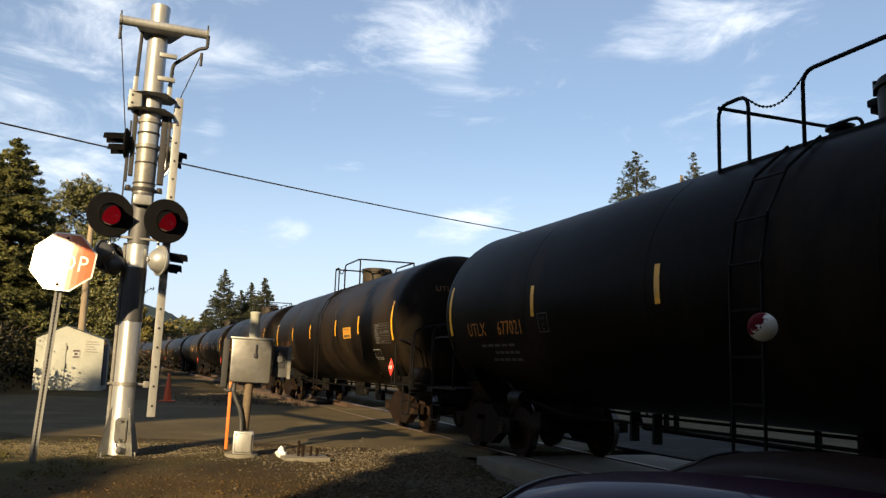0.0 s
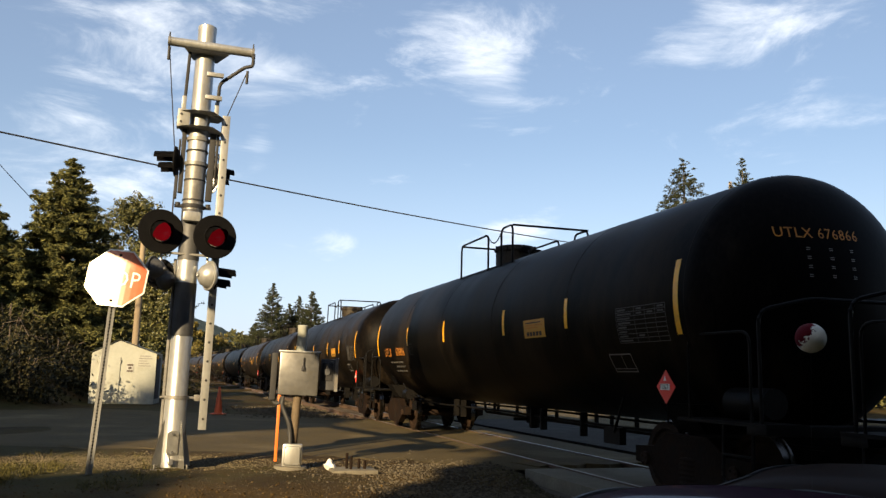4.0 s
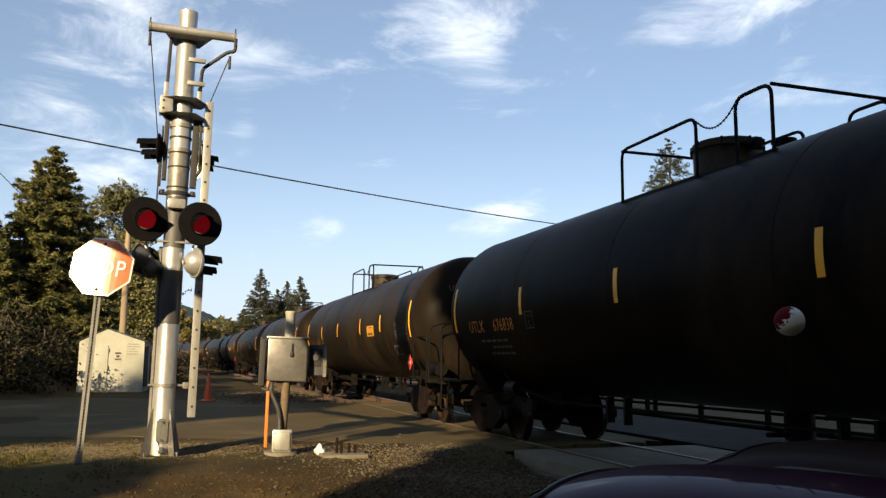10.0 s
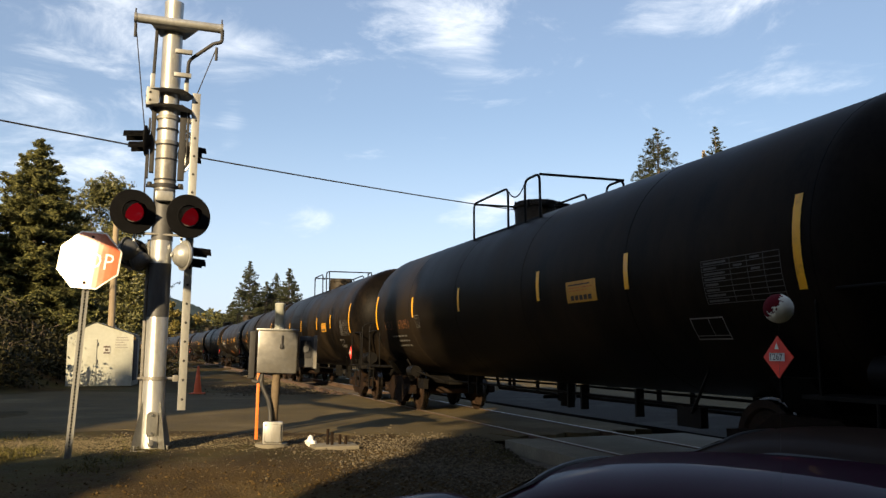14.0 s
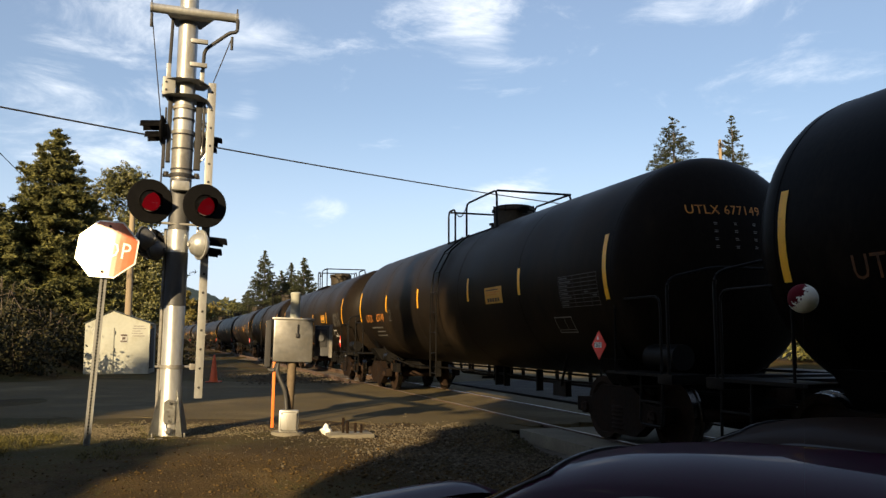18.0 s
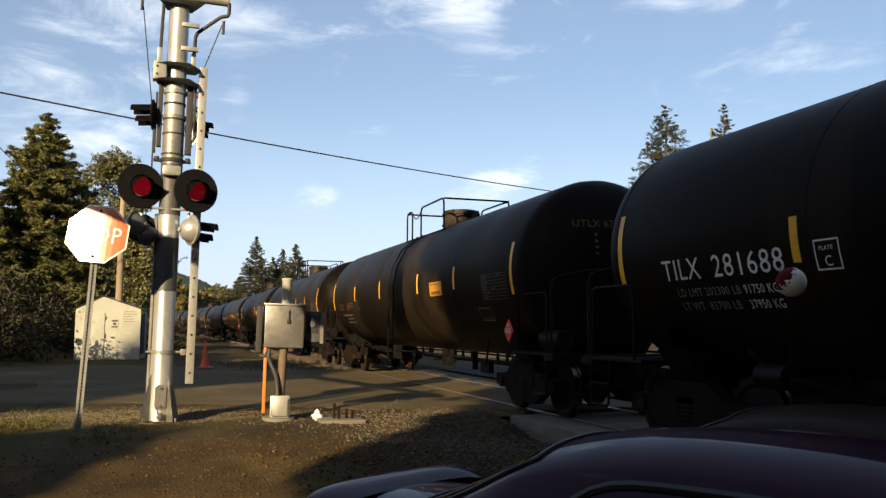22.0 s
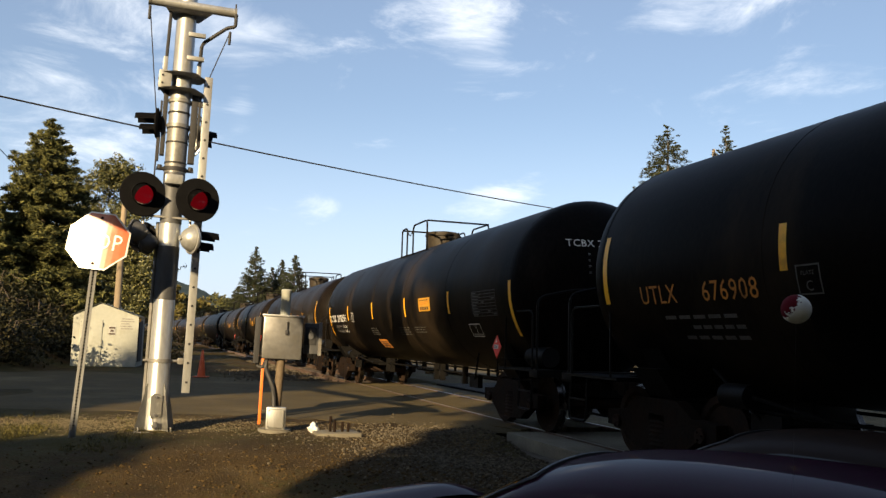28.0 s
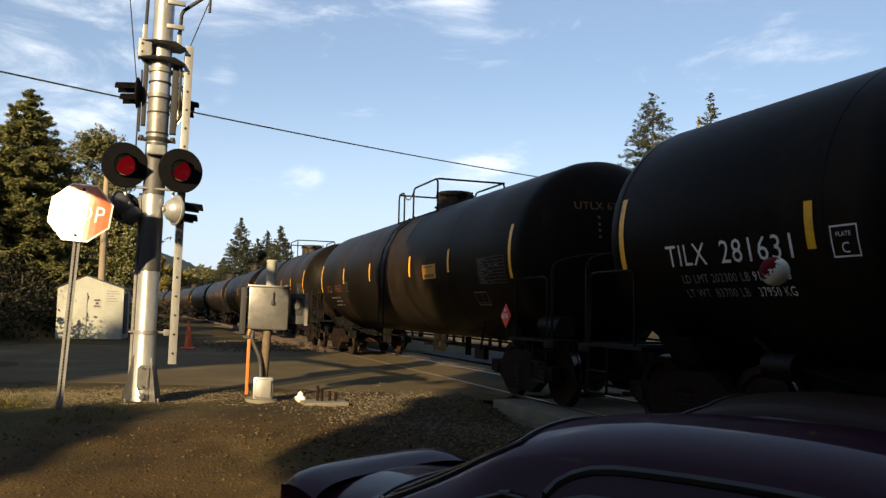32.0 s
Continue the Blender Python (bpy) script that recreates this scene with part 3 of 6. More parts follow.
SHELL = [END, R_TANK]  # half the length of the straight part of the tank in hand, and its radius
BOGIE = 7.0    # from the middle of a car to the middle of a bogie


def skin(x, z, lift=0.006):
    """A place on the camera's side of the tank, lift metres proud of it."""
    r = SHELL[1] + lift
    if abs(x) > SHELL[0]:
        r = SHELL[1] * math.sqrt(max(1 - ((abs(x) - SHELL[0]) / 0.76) ** 2, 0.01)) + lift
    h = max(min((z - Z_TANK) / r, 0.999), -0.999)
    return Vector((x, -r * math.sqrt(1 - h * h), z))


def patch(bm, x0, x1, z0, z1, lift=0.006, nx=1, nz=6, slant=0.0):
    """A thin decal that follows the tank, slant: how far its lower edge is pushed forward."""
    grid = []
    for i in range(nx + 1):
        x = x0 + (x1 - x0) * i / nx
        grid.append([bm.verts.new(skin(x + slant * (1 - j / nz), z0 + (z1 - z0) * j / nz, lift)) for j in range(nz + 1)])
    for a, b in zip(grid, grid[1:]):
        for j in range(nz):
            bm.faces.new((a[j], b[j], b[j + 1], a[j + 1]))
    return bm


GLYPHS = {}


def glyphs(text):
    """The outline mesh of a line of text, one metre in size, made once."""
    if text not in GLYPHS:
        cu = bpy.data.curves.new("text", "FONT")
        cu.body, cu.space_character, cu.resolution_u = text, 1.08, 2
        ob = bpy.data.objects.new("text", cu)
        me = ob.to_mesh()
        vs, fs = [v.co.copy() for v in me.vertices], [list(p.vertices) for p in me.polygons]
        # one piece a character
        root = list(range(len(vs)))

        def find(i):
            while root[i] != i:
                i = root[i]
            return i
        for f in fs:
            for i in f[1:]:
                root[find(i)] = find(f[0])
        pieces = {}
        for f in fs:
            pieces.setdefault(find(f[0]), []).append(f)
        out = []
        for group in pieces.values():
            used = sorted({i for f in group for i in f})
            place = {i: n for n, i in enumerate(used)}
            out.append(([vs[i] for i in used], [[place[i] for i in f] for f in group]))
        GLYPHS[text] = out
        ob.to_mesh_clear()
        bpy.data.objects.remove(ob)
        bpy.data.curves.remove(cu)
    return GLYPHS[text]


def lettering(text, size, x, z, parent, material, name="stencil_letter", spread=1.0, label="", head=None):
    """Stencilled characters wrapped on the tank; x, z: their lower left corner."""
    for vs, fs in glyphs(text):
        out = []
        for c in vs:
            px, pz = x + c.x * size * spread, z + c.y * size
            if head is not None:
                depth = max(1 - (px / SHELL[1]) ** 2 - ((pz - Z_TANK) / SHELL[1]) ** 2, 0.02)
                out.append(Vector((SHELL[0] + 0.76 * math.sqrt(depth) + 0.008, px, pz)))
            else:
                out.append(skin(px, pz, 0.008))
        me = bpy.data.meshes.new(name)
        me.from_pydata(out, [], fs)
        me.materials.append(material)
        o = new(name, me)
        o.parent = parent
        tagged(o, label)


def make_tank_car(px0, inner, rails, hx, px1, half=END, tape=(2.16, 2.60), ends=(-7.52, 7.47), near_ladder=False, plain=False, radius=R_TANK, end_z=(1.96, 2.82)):
    """px0, px1: where the platform on top begins and ends; hx: the manway; inner: the short tapes; rails: the handrails along a side, from px0; plain: without the small fittings."""
    SHELL[:] = half, radius
    car = thing("tank_car", "black steel railway tank car with yellow tape marks", "tank car", group="freight train")
    # tank with domed ends
    prof = []
    for i in range(13):
        a = i / 12 * math.pi / 2
        prof.append((radius * math.sin(a), -half - 0.76 * math.cos(a)))
    xs = [-6.2, -4.6, -2.3, 0, 2.3, 4.6, 6.2]
    prof += [(radius, x) for x in xs]
    prof += [(r, -z) for r, z in reversed(prof[:13])]
    tank = part("tank", lathe(bmesh.new(), prof, 64, Matrix.Translation((0, 0, Z_TANK)) @ ALONG), M_TANK, car)
    for x in (-half + 0.03, -4.6, -1.55, 1.55, 4.6, half - 0.03):
        bm = bmesh.new()
        lathe(bm, [(radius - 0.01, -0.02), (radius + 0.003, -0.008), (radius + 0.003, 0.008), (radius - 0.01, 0.02)], 64, Matrix.Translation((x, 0, Z_TANK)) @ ALONG)
        part("weld_seam", bm, M_TANK, tank)
    # yellow tape on both sides
    for x, z0, z1, w in [(ends[0], *end_z, 0.10), (ends[1], *end_z, 0.10)] + [(x, *tape, 0.10) for x in inner]:
        part("reflective_tape", patch(bmesh.new(), x - w / 2, x + w / 2, z0, z1), M_YELLOW, tank, "strip of yellow reflective tape")
        if plain:
            continue
        far_side = patch(bmesh.new(), x - w / 2, x + w / 2, z0, z1)
        bmesh.ops.rotate(far_side, verts=far_side.verts, cent=(0, 0, 0), matrix=Matrix.Rotation(math.pi, 3, "Z"))
        part("reflective_tape", far_side, M_YELLOW, tank, "strip of yellow reflective tape")
    # manway and its flange
    hz = 3.86
    man = part("manway", lathe(bmesh.new(), [(0.0, 0.42), (0.40, 0.42), (0.44, 0.40), (0.44, 0.36), (0.47, 0.35), (0.47, 0.31), (0.435, 0.30), (0.43, -0.12)][::-1], 36, Matrix.Translation((hx, 0, hz))), M_MANWAY, car, "dusty dark steel manway with a bolted lid")
    for k in range(0 if plain else 8):
        a = k * math.tau / 8
        bm = bmesh.new()
        rod(bm, (hx + 0.455 * math.cos(a), 0.455 * math.sin(a), hz + 0.26), (hx + 0.455 * math.cos(a), 0.455 * math.sin(a), hz + 0.41), 0.018, 6)
        part("lid_bolt", bm, M_STEEL, man)
    for sx in () if plain else (-1, 1):
        bm = bmesh.new()
        box(bm, (hx + sx * 0.42, -0.10, hz + 0.26), (hx + sx * 0.62, 0.10, hz + 0.34), bevel=0.02)
        box(bm, (hx + sx * 0.55, -0.06, hz + 0.20), (hx + sx * 0.62, 0.06, hz + 0.36), bevel=0.02)
        part("lid_lug", bm, M_STEEL, man)
    vx = hx - 1.05 if hx - px0 > 1.5 else hx + 1.05
    bm = bmesh.new()
    rod(bm, (vx, 0, 3.8), (vx, 0, 4.02), 0.11, 12)
    rod(bm, (vx, 0, 4.02), (vx, 0, 4.06), 0.15, 12)
    part("safety_valve", bm, M_STEEL, car)
    bm = bmesh.new()
    rod(bm, (px0 + 0.4, 0.3, 3.7), (px0 + 0.4, 0.3, 3.98), 0.06, 10)
    part("vent_valve", bm, M_STEEL, car)
    # platform round the manway, with its rails
    py, pz = 0.82, 3.70
    part("platform", box(bmesh.new(), (px0, -py, pz - 0.05), (px1, -py + 0.32, pz), bevel=0.008), M_STEEL, car, "black steel grating platform")
    part("platform", box(bmesh.new(), (px0, py - 0.32, pz - 0.05), (px1, py, pz), bevel=0.008), M_STEEL, car, "black steel grating platform")
    for y in (-py, py):
        sg = -1 if y < 0 else 1
        for x in () if plain else (px0 + 0.25, px0 + 1.5, px1 - 0.2):
            bm = bmesh.new()
            box(bm, (x - 0.03, y - sg * 0.28, pz - 0.22), (x + 0.03, y - sg * 0.22, pz - 0.03))
            part("platform_bracket", bm, M_STEEL, car)
    top = 4.42
    r = 0.022
    for y in (-py, py):
        for ra, rb in rails:
            part("handrail", tube(bmesh.new(), bend([(px0 + ra, y, pz - 0.12), (px0 + ra, y, top), (px0 + rb, y, top), (px0 + rb, y, pz - 0.12)], 0.15), r), M_STEEL, car)
    for x in (px0, px1):
        part("handrail", tube(bmesh.new(), [(x, -py, top - 0.01), (x, 0, top - 0.01), (x, py, top - 0.01)], r), M_STEEL, car)
    bm = bmesh.new()
    n = 14
    c0, c1 = px0 + rails[0][1], px0 + rails[1][0]
    pts = [Vector((c0 + (c1 - c0) * i / n, -py, top - 0.05 - 0.18 * (1 - (2 * i / n - 1) ** 2))) for i in range(n + 1)]
    tube(bm, pts, 0.008, 4)
    for p in pts[1:-1]:
        bmesh.ops.create_icosphere(bm, subdivisions=1, radius=0.017, matrix=Matrix.Translation(p))
    part("safety_chain", bm, M_STEEL, car)
    # side ladders
    lx = px0 + 1.05
    for sg in () if plain else (-1, 1) if near_ladder else (1,):
        bm = bmesh.new()
        for x in (lx, lx + 0.42):
            pts = [(x, sg * (py + 0.02), pz)]
            for i in range(7):
                z = 3.35 - i * 0.45
                y = abs(skin(0, max(min(z, 3.8), 1.0), 0.07).y) if z > Z_TANK else R_TANK + 0.07
                pts.append((x, sg * y, z))
            tube(bm, pts, 0.017, 6)
        part("ladder_rail", bm, M_STEEL, car)
        for i in range(7):
            z = 3.3 - i * 0.43
            y = abs(skin(0, z, 0.07).y) if z > Z_TANK else R_TANK + 0.07
            part("rung", rod(bmesh.new(), (lx, sg * y, z), (lx + 0.42, sg * y, z), 0.012, 6), M_STEEL, car)
    # under the tank: sills, bolsters, outlet, brake gear
    for sx in (-1, 1):
        bm = bmesh.new()
        box(bm, (sx * 5.3, -0.30, 0.62), (sx * 8.75, 0.30, 0.98), bevel=0.02)
        part("stub_sill", bm, M_STEEL, car)
        bm = bmesh.new()
        bmesh.ops.create_cube(bm, size=1, matrix=Matrix.Translation((sx * BOGIE, 0, 1.00)) @ Matrix.Diagonal((0.55, 2.55, 0.34, 1)))
        for v in bm.verts:
            if v.co.z < 1.0:
                v.co.y *= 0.8
        part("body_bolster", bm, M_STEEL, car)
        for sy in (-1, 1):
            bm = bmesh.new()
            v = [(sx * (BOGIE - 0.28), sy * 0.92, 0.95), (sx * (BOGIE + 0.28), sy * 0.92, 0.95), (sx * (BOGIE + 0.2), sy * 1.19, 1.42), (sx * (BOGIE - 0.2), sy * 1.19, 1.42)]
            bmb = bm_of(v, [(0, 1, 2, 3)])
            bmesh.ops.solidify(bmb, geom=bmb.faces[:], thickness=0.03)
            bm.free()
            part("saddle_plate", bmb, M_STEEL, car, smooth=False)
        # end platform, steps and grab rails
        part("end_sill", box(bmesh.new(), (sx * 8.55, -1.45, 0.92), (sx * 8.85, 1.45, 1.02), bevel=0.012), M_STEEL, car)
        part("end_walkway", box(bmesh.new(), (sx * 7.35, -1.45, 1.00), (sx * 8.85, -0.95, 1.035)), M_STEEL, car)
        part("end_walkway", box(bmesh.new(), (sx * 7.35, 0.95, 1.00), (sx * 8.85, 1.45, 1.035)), M_STEEL, car)
        part("end_handrail", tube(bmesh.new(), bend([(sx * 8.72, -1.40, 1.0), (sx * 8.72, -1.40, 2.15), (sx * 8.72, -0.75, 2.3), (sx * 8.72, 0.75, 2.3), (sx * 8.72, 1.40, 2.15), (sx * 8.72, 1.40, 1.0)], 0.15), 0.02), M_STEEL, car)
        for sy in (-1, 1):
            part("grab_rail", tube(bmesh.new(), bend([(sx * 7.55, sy * 1.42, 1.03), (sx * 7.55, sy * 1.42, 1.95), (sx * 8.60, sy * 1.42, 1.95), (sx * 8.60, sy * 1.42, 1.03)], 0.14), 0.016), M_STEEL, car)
            bm = bmesh.new()
            tube(bm, bend([(sx * 8.15, sy * 1.42, 1.0), (sx * 8.15, sy * 1.44, 0.42), (sx * 8.62, sy * 1.44, 0.42), (sx * 8.62, sy * 1.42, 1.0)], 0.06), 0.018, 6)
            rod(bm, (sx * 8.15, sy * 1.44, 0.70), (sx * 8.62, sy * 1.44, 0.70), 0.014, 6)
            part("step", bm, M_STEEL, car)
            part("brace", rod(bmesh.new(), (sx * 5.2, sy * 1.05, 0.72), (sx * 5.75, sy * 1.20, 1.22), 0.02, 6), M_STEEL, car)
        # coupler
        bm = bmesh.new()
        box(bm, (sx * 8.7, -0.09, 0.74), (sx * 9.05, 0.09, 0.92), bevel=0.02)
        box(bm, (sx * 9.0, -0.16, 0.68), (sx * 9.20, 0.15, 0.97), bevel=0.05)
        part("coupler", bm, M_RUST, car, "rusty knuckle coupler")
        part("air_hose", tube(bmesh.new(), bend([(sx * 8.85, 0.35, 0.75), (sx * 9.0, 0.32, 0.45), (sx * 9.2, 0.2, 0.32)], 0.1), 0.025), M_RUBBER, car)
        # rigid side pipes under the shell
        part("brake_beam", box(bmesh.new(), (sx * 4.9, -1.05, 0.55), (sx * 5.35, -0.95, 0.78)), M_STEEL, car)
    for y, z in ((-0.55, 0.78), (0.5, 0.80)):
        part("train_pipe", tube(bmesh.new(), [(-8.6, y, z), (-4.5, y, z - 0.04), (0, y, z - 0.02), (4.5, y, z - 0.04), (8.6, y, z)], 0.022, 6), M_STEEL, car)
    part("coil_pipe", tube(bmesh.new(), bend([(-5.4, 0.95, 0.95), (-5.2, 0.95, 0.53), (5.2, 0.95, 0.53), (5.4, 0.95, 0.95)], 0.1), 0.035, 6), M_STEEL, car, "black pipe slung under the tank")
    for x in () if plain else (-4.6, -4.35, -3.1, -1.6, -0.9, 0.9, 1.5, 2.4, 3.9, 4.3):
        part("hanger", box(bmesh.new(), (x, 0.92, 0.53), (x + 0.06, 0.98, 1.16)), M_STEEL, car)
    for x in () if plain else (-3.2, -2.7, 1.3, 1.75, 3.3):
        part("hanger", box(bmesh.new(), (x, -0.62, 0.52), (x + 0.05, -0.50, 0.90)), M_STEEL, car)
    bm = bmesh.new()
    rod(bm, (0.1, 0, 0.55), (0.1, 0, 0.90), 0.17, 12)
    rod(bm, (0.1, 0, 0.46), (0.1, 0, 0.55), 0.11, 12)
    rod(bm, (0.1, -0.45, 0.62), (0.1, 0.45, 0.62), 0.03, 8)
    part("outlet_valve", bm, M_STEEL, car)
    bm = bmesh.new()
    rod(bm, (7.85, -1.05, 1.22), (8.5, -1.05, 1.22), 0.16, 14)
    part("air_reservoir", bm, M_STEEL, car, "dull black air reservoir cylinder")
    bm = bmesh.new()
    rod(bm, (-5.6, -1.15, 0.95), (-5.2, -1.15, 0.95), 0.13, 12)
    rod(bm, (-5.2, -1.15, 0.95), (-4.4, -0.7, 0.72), 0.022, 6)
    part("brake_cylinder", bm, M_STEEL, car)
    # bogies
    for sx in (-1, 1):
        bx = sx * BOGIE
        bog = part("bogie", box(bmesh.new(), (bx - 0.20, -1.10, 0.36), (bx + 0.20, 1.10, 0.66), bevel=0.04), M_RUST, car, "rusty cast steel bogie")
        for sy in (-1, 1):
            y = sy * 1.02
            pl = [(-1.15, 0.60), (-0.72, 0.62), (-0.42, 0.80), (0.42, 0.80), (0.72, 0.62), (1.15, 0.60), (1.15, 0.40), (0.80, 0.38), (0.45, 0.17), (-0.45, 0.17), (-0.80, 0.38), (-1.15, 0.40)]
            bm = bmesh.new()
            lo = [bm.verts.new((bx + a, y - 0.08, b)) for a, b in pl]
            hi = [bm.verts.new((bx + a, y + 0.08, b)) for a, b in pl]
            bm.faces.new(lo), bm.faces.new(hi[::-1])
            for i in range(len(pl)):
                j = (i + 1) % len(pl)
                bm.faces.new((lo[i], hi[i], hi[j], lo[j]))
            part("side_frame", bm, M_RUST, bog, smooth=False)
            bm = bmesh.new()
            ribs = []
            for j in range(6):
                ribs += [(0.27, 0.22 + j * 0.055), (0.30, 0.245 + j * 0.055), (0.27, 0.27 + j * 0.055)]
            lathe(bm, [(0, 0.22)] + ribs + [(0, 0.55)], 16, Matrix.Translation((bx, y, 0)) @ Matrix.Diagonal((1, 0.33, 1, 1)))
            part("spring", bm, M_RUST, bog)
        for a in (-0.89, 0.89):
            bm = bmesh.new()
            for sy in (-1, 1):
                m = Matrix.Rotation(radians(90), 4, "X")
                sg = -sy
                pr = [(0.0, sg * 0.80), (0.12, sg * 0.80), (0.13, sg * 0.765), (0.34, sg * 0.775), (0.37, sg * 0.81), (0.455, sg * 0.81), (0.457, sg * 0.725), (0.483, sg * 0.715), (0.485, sg * 0.69), (0.37, sg * 0.685), (0.34, sg * 0.72), (0.10, sg * 0.69), (0.09, sg * 0.60)]
                lathe(bm, pr, 28, m)
                rod(bm, (0, sy * 0.80, 0), (0, sy * 1.14, 0), 0.085, 12)
                for k in range(3):
                    t = k * math.tau / 3
                    rod(bm, (0.05 * math.cos(t), sy * 1.13, 0.05 * math.sin(t)), (0.05 * math.cos(t), sy * 1.16, 0.05 * math.sin(t)), 0.016, 6)
            rod(bm, (0, -0.7, 0), (0, 0.7, 0), 0.085, 12)
            ws = part("wheelset", bm, M_WHEEL, bog, "dark wheels with bright worn treads")
            ws.location = (bx + a, 0, 0.457)
            ws.data.materials.append(M_TREAD)
            for p in ws.data.polygons:
                if math.hypot(p.center.x, p.center.z) > 0.44:
                    p.material_index = 1
    # hazard placards in their holders, one a side near the ends
    for sx in () if plain else (-1, 1):
        for sy in (-1, 1):
            if (sx, sy) not in ((1, -1), (-1, 1)):
                continue
            y = sy * 1.33
            c = Vector((sx * 6.95, y, 1.36))
            d = bmesh.new()
            box(d, (-0.14, -0.006, -0.14), (0.14, 0.006, 0.14), Matrix.Translation(c) @ Matrix.Rotation(radians(45), 4, "Y"))
            pl = part("hazard_placard", d, M_REDPLAC, car, "red diamond hazard placard reading 1267", smooth=False)
            part("placard_plate", box(bmesh.new(), c + Vector((-0.10, sy * 0.016, -0.035)), c + Vector((0.10, sy * 0.02, 0.04))), M_WHITEINK, pl, "white number panel", smooth=False)
            part("placard_holder", rod(bmesh.new(), c + Vector((0, -sy * 0.02, -0.42)), c + Vector((0, -sy * 0.02, 0.16)), 0.014, 6), M_STEEL, car)
            fl = bm_of([c + Vector((-0.03, sy * 0.018, 0.075)), c + Vector((0.03, sy * 0.018, 0.075)), c + Vector((0.0, sy * 0.018, 0.14))], [(0, 1, 2)])
            part("flame_mark", fl, M_SIGNWHITE, pl, smooth=False)
    return car, tank


M_WHEEL = mat("dark wheel steel", (0.009, 0.006, 0.0045), (0.034, 0.020, 0.0125), 5, 0.75, spec=0.12, bump=0.25)


def flat_text(text, size, m, material, parent, name="letter", label=""):
    """Flat lettering, centred."""
    pieces = glyphs(text)
    xs = [c.x for vs, fs in pieces for c in vs]
    mid = (max(xs) + min(xs)) / 2
    for vs, fs in pieces:
        me = bpy.data.meshes.new(name)
        me.from_pydata([((c.x - mid) * size, c.y * size, 0) for c in vs], [], fs)
        me.materials.append(material)
        o = new(name, me)
        o.parent = parent
        o.matrix_basis = m
        tagged(o, label)


TCB = (-7.56, -6.29, 1.08)


def decorate(car, tank, mark, number, style, px):
    """The stencils of one car; style: utl (orange), til or tcb (white)."""
    SHELL[:] = (END, R_TANK) if style == "utl" else (7.88, 1.47 if style == "til" else R_TANK)
    # brighter orange where sun flecks fall on the stencils, the shaded orange elsewhere
    ink = (M_ORANGE if number in ("677021", "676866", "676838", "677149", "676908") else M_ORANGE_SHADE) if style == "utl" else M_WHITEINK
    small = M_FAINT if style == "utl" else M_WHITEINK
    if style == "utl":
        lettering(mark, 0.30, -6.75, 1.93, tank, ink, spread=0.92, label="orange stencilled reporting mark")
        lettering(number, 0.30, -5.57, 1.93, tank, ink, spread=0.92, label="orange stencilled car number")
        for i, (x, w) in enumerate(((-6.35, 1.3), (-5.9, 0.9), (-6.1, 1.1))):
            for j in range(5):
                part("stencil_bar", patch(bmesh.new(), x + j * w / 5, x + (j + 0.78) * w / 5, 1.75 - i * 0.11, 1.79 - i * 0.11), M_FAINT, tank, "faded stencil line")
    else:
        x0, xn, sp = (-6.88, -5.98, 0.86) if style == "til" else TCB
        lettering(mark, 0.33, x0, 1.955, tank, ink, spread=sp + 0.1, label="white stencilled reporting mark")
        lettering(number, 0.33, xn, 1.955, tank, ink, spread=sp + 0.15, label="white stencilled car number")
        for i, txt in enumerate((("LD LMT 202300 LB", "91750 KG"), ("LT WT  83700 LB", "37950 KG")) if style == "til" else (("LD LMT 199400 LB", "90400 KG"), ("LT WT  86600 LB", "39300 KG"))):
            lettering(txt[0], 0.125, -6.70, 1.77 - i * 0.15, tank, M_GREYINK, spread=1.0, label="faded white stencil")
            lettering(txt[1], 0.125, -5.58, 1.77 - i * 0.15, tank, ink, spread=0.9, label="white stencil")
        tx = px if style == "til" else 0.5
        if style == "til":
            for i, txt in enumerate(("CERAMIC FIBER AND", "FIBERGLASS INSULATION", "COMPRESSED TO 4", "DO NOT EXCEED")):
                lettering(txt, 0.085, px - 0.05, 1.72 - i * 0.085, tank, M_WHITEINK, spread=0.72, label="small white stencil")
        for x, n, w in ((-2.1, 4, 0.80), (0.78, 4, 0.95), (tx + 1.6, 3, 0.80)):
            rnd = random.Random(int(x * 10) + 77)
            for i in range(n):
                xx = x
                while xx < x + w * rnd.uniform(0.75, 1):
                    ww = rnd.uniform(0.04, 0.12)
                    part("stencil_bar", patch(bmesh.new(), xx, xx + ww, 1.72 - i * 0.052, 1.738 - i * 0.052, nz=1), M_FAINT, tank, "small white stencil line")
                    xx += ww + 0.03
        part("label", patch(bmesh.new(), -1.90, -1.05, 1.22, 1.44), M_ORANGE, tank, "orange warning label")
        for i in range(3):
            part("print_bar", patch(bmesh.new(), -1.80, -1.15, 1.26 + i * 0.05, 1.28 + i * 0.05, 0.010, nz=1), M_DARKINK, tank)
    # clearance plate box
    x0 = -4.17 if style == "utl" else -4.53 if style == "til" else -4.24
    pb = part("plate_box", patch(bmesh.new(), x0, x0 + 0.29, 1.93, 1.945, nz=1), small, tank, "stencilled clearance box")
    for a in ((x0, x0 + 0.29, 2.185, 2.20), (x0, x0 + 0.015, 1.93, 2.20), (x0 + 0.275, x0 + 0.29, 1.93, 2.20)):
        part("plate_line", patch(bmesh.new(), *a, nz=2), small, tank)
    lettering("C", 0.13, x0 + 0.10, 1.965, tank, small)
    lettering("PLATE", 0.055, x0 + 0.06, 2.105, tank, small)
    # emergency placard with plain bars for its writing
    part("placard", patch(bmesh.new(), px, px + 0.82, 2.07, 2.36), M_PLAC, tank, "yellow emergency placard")
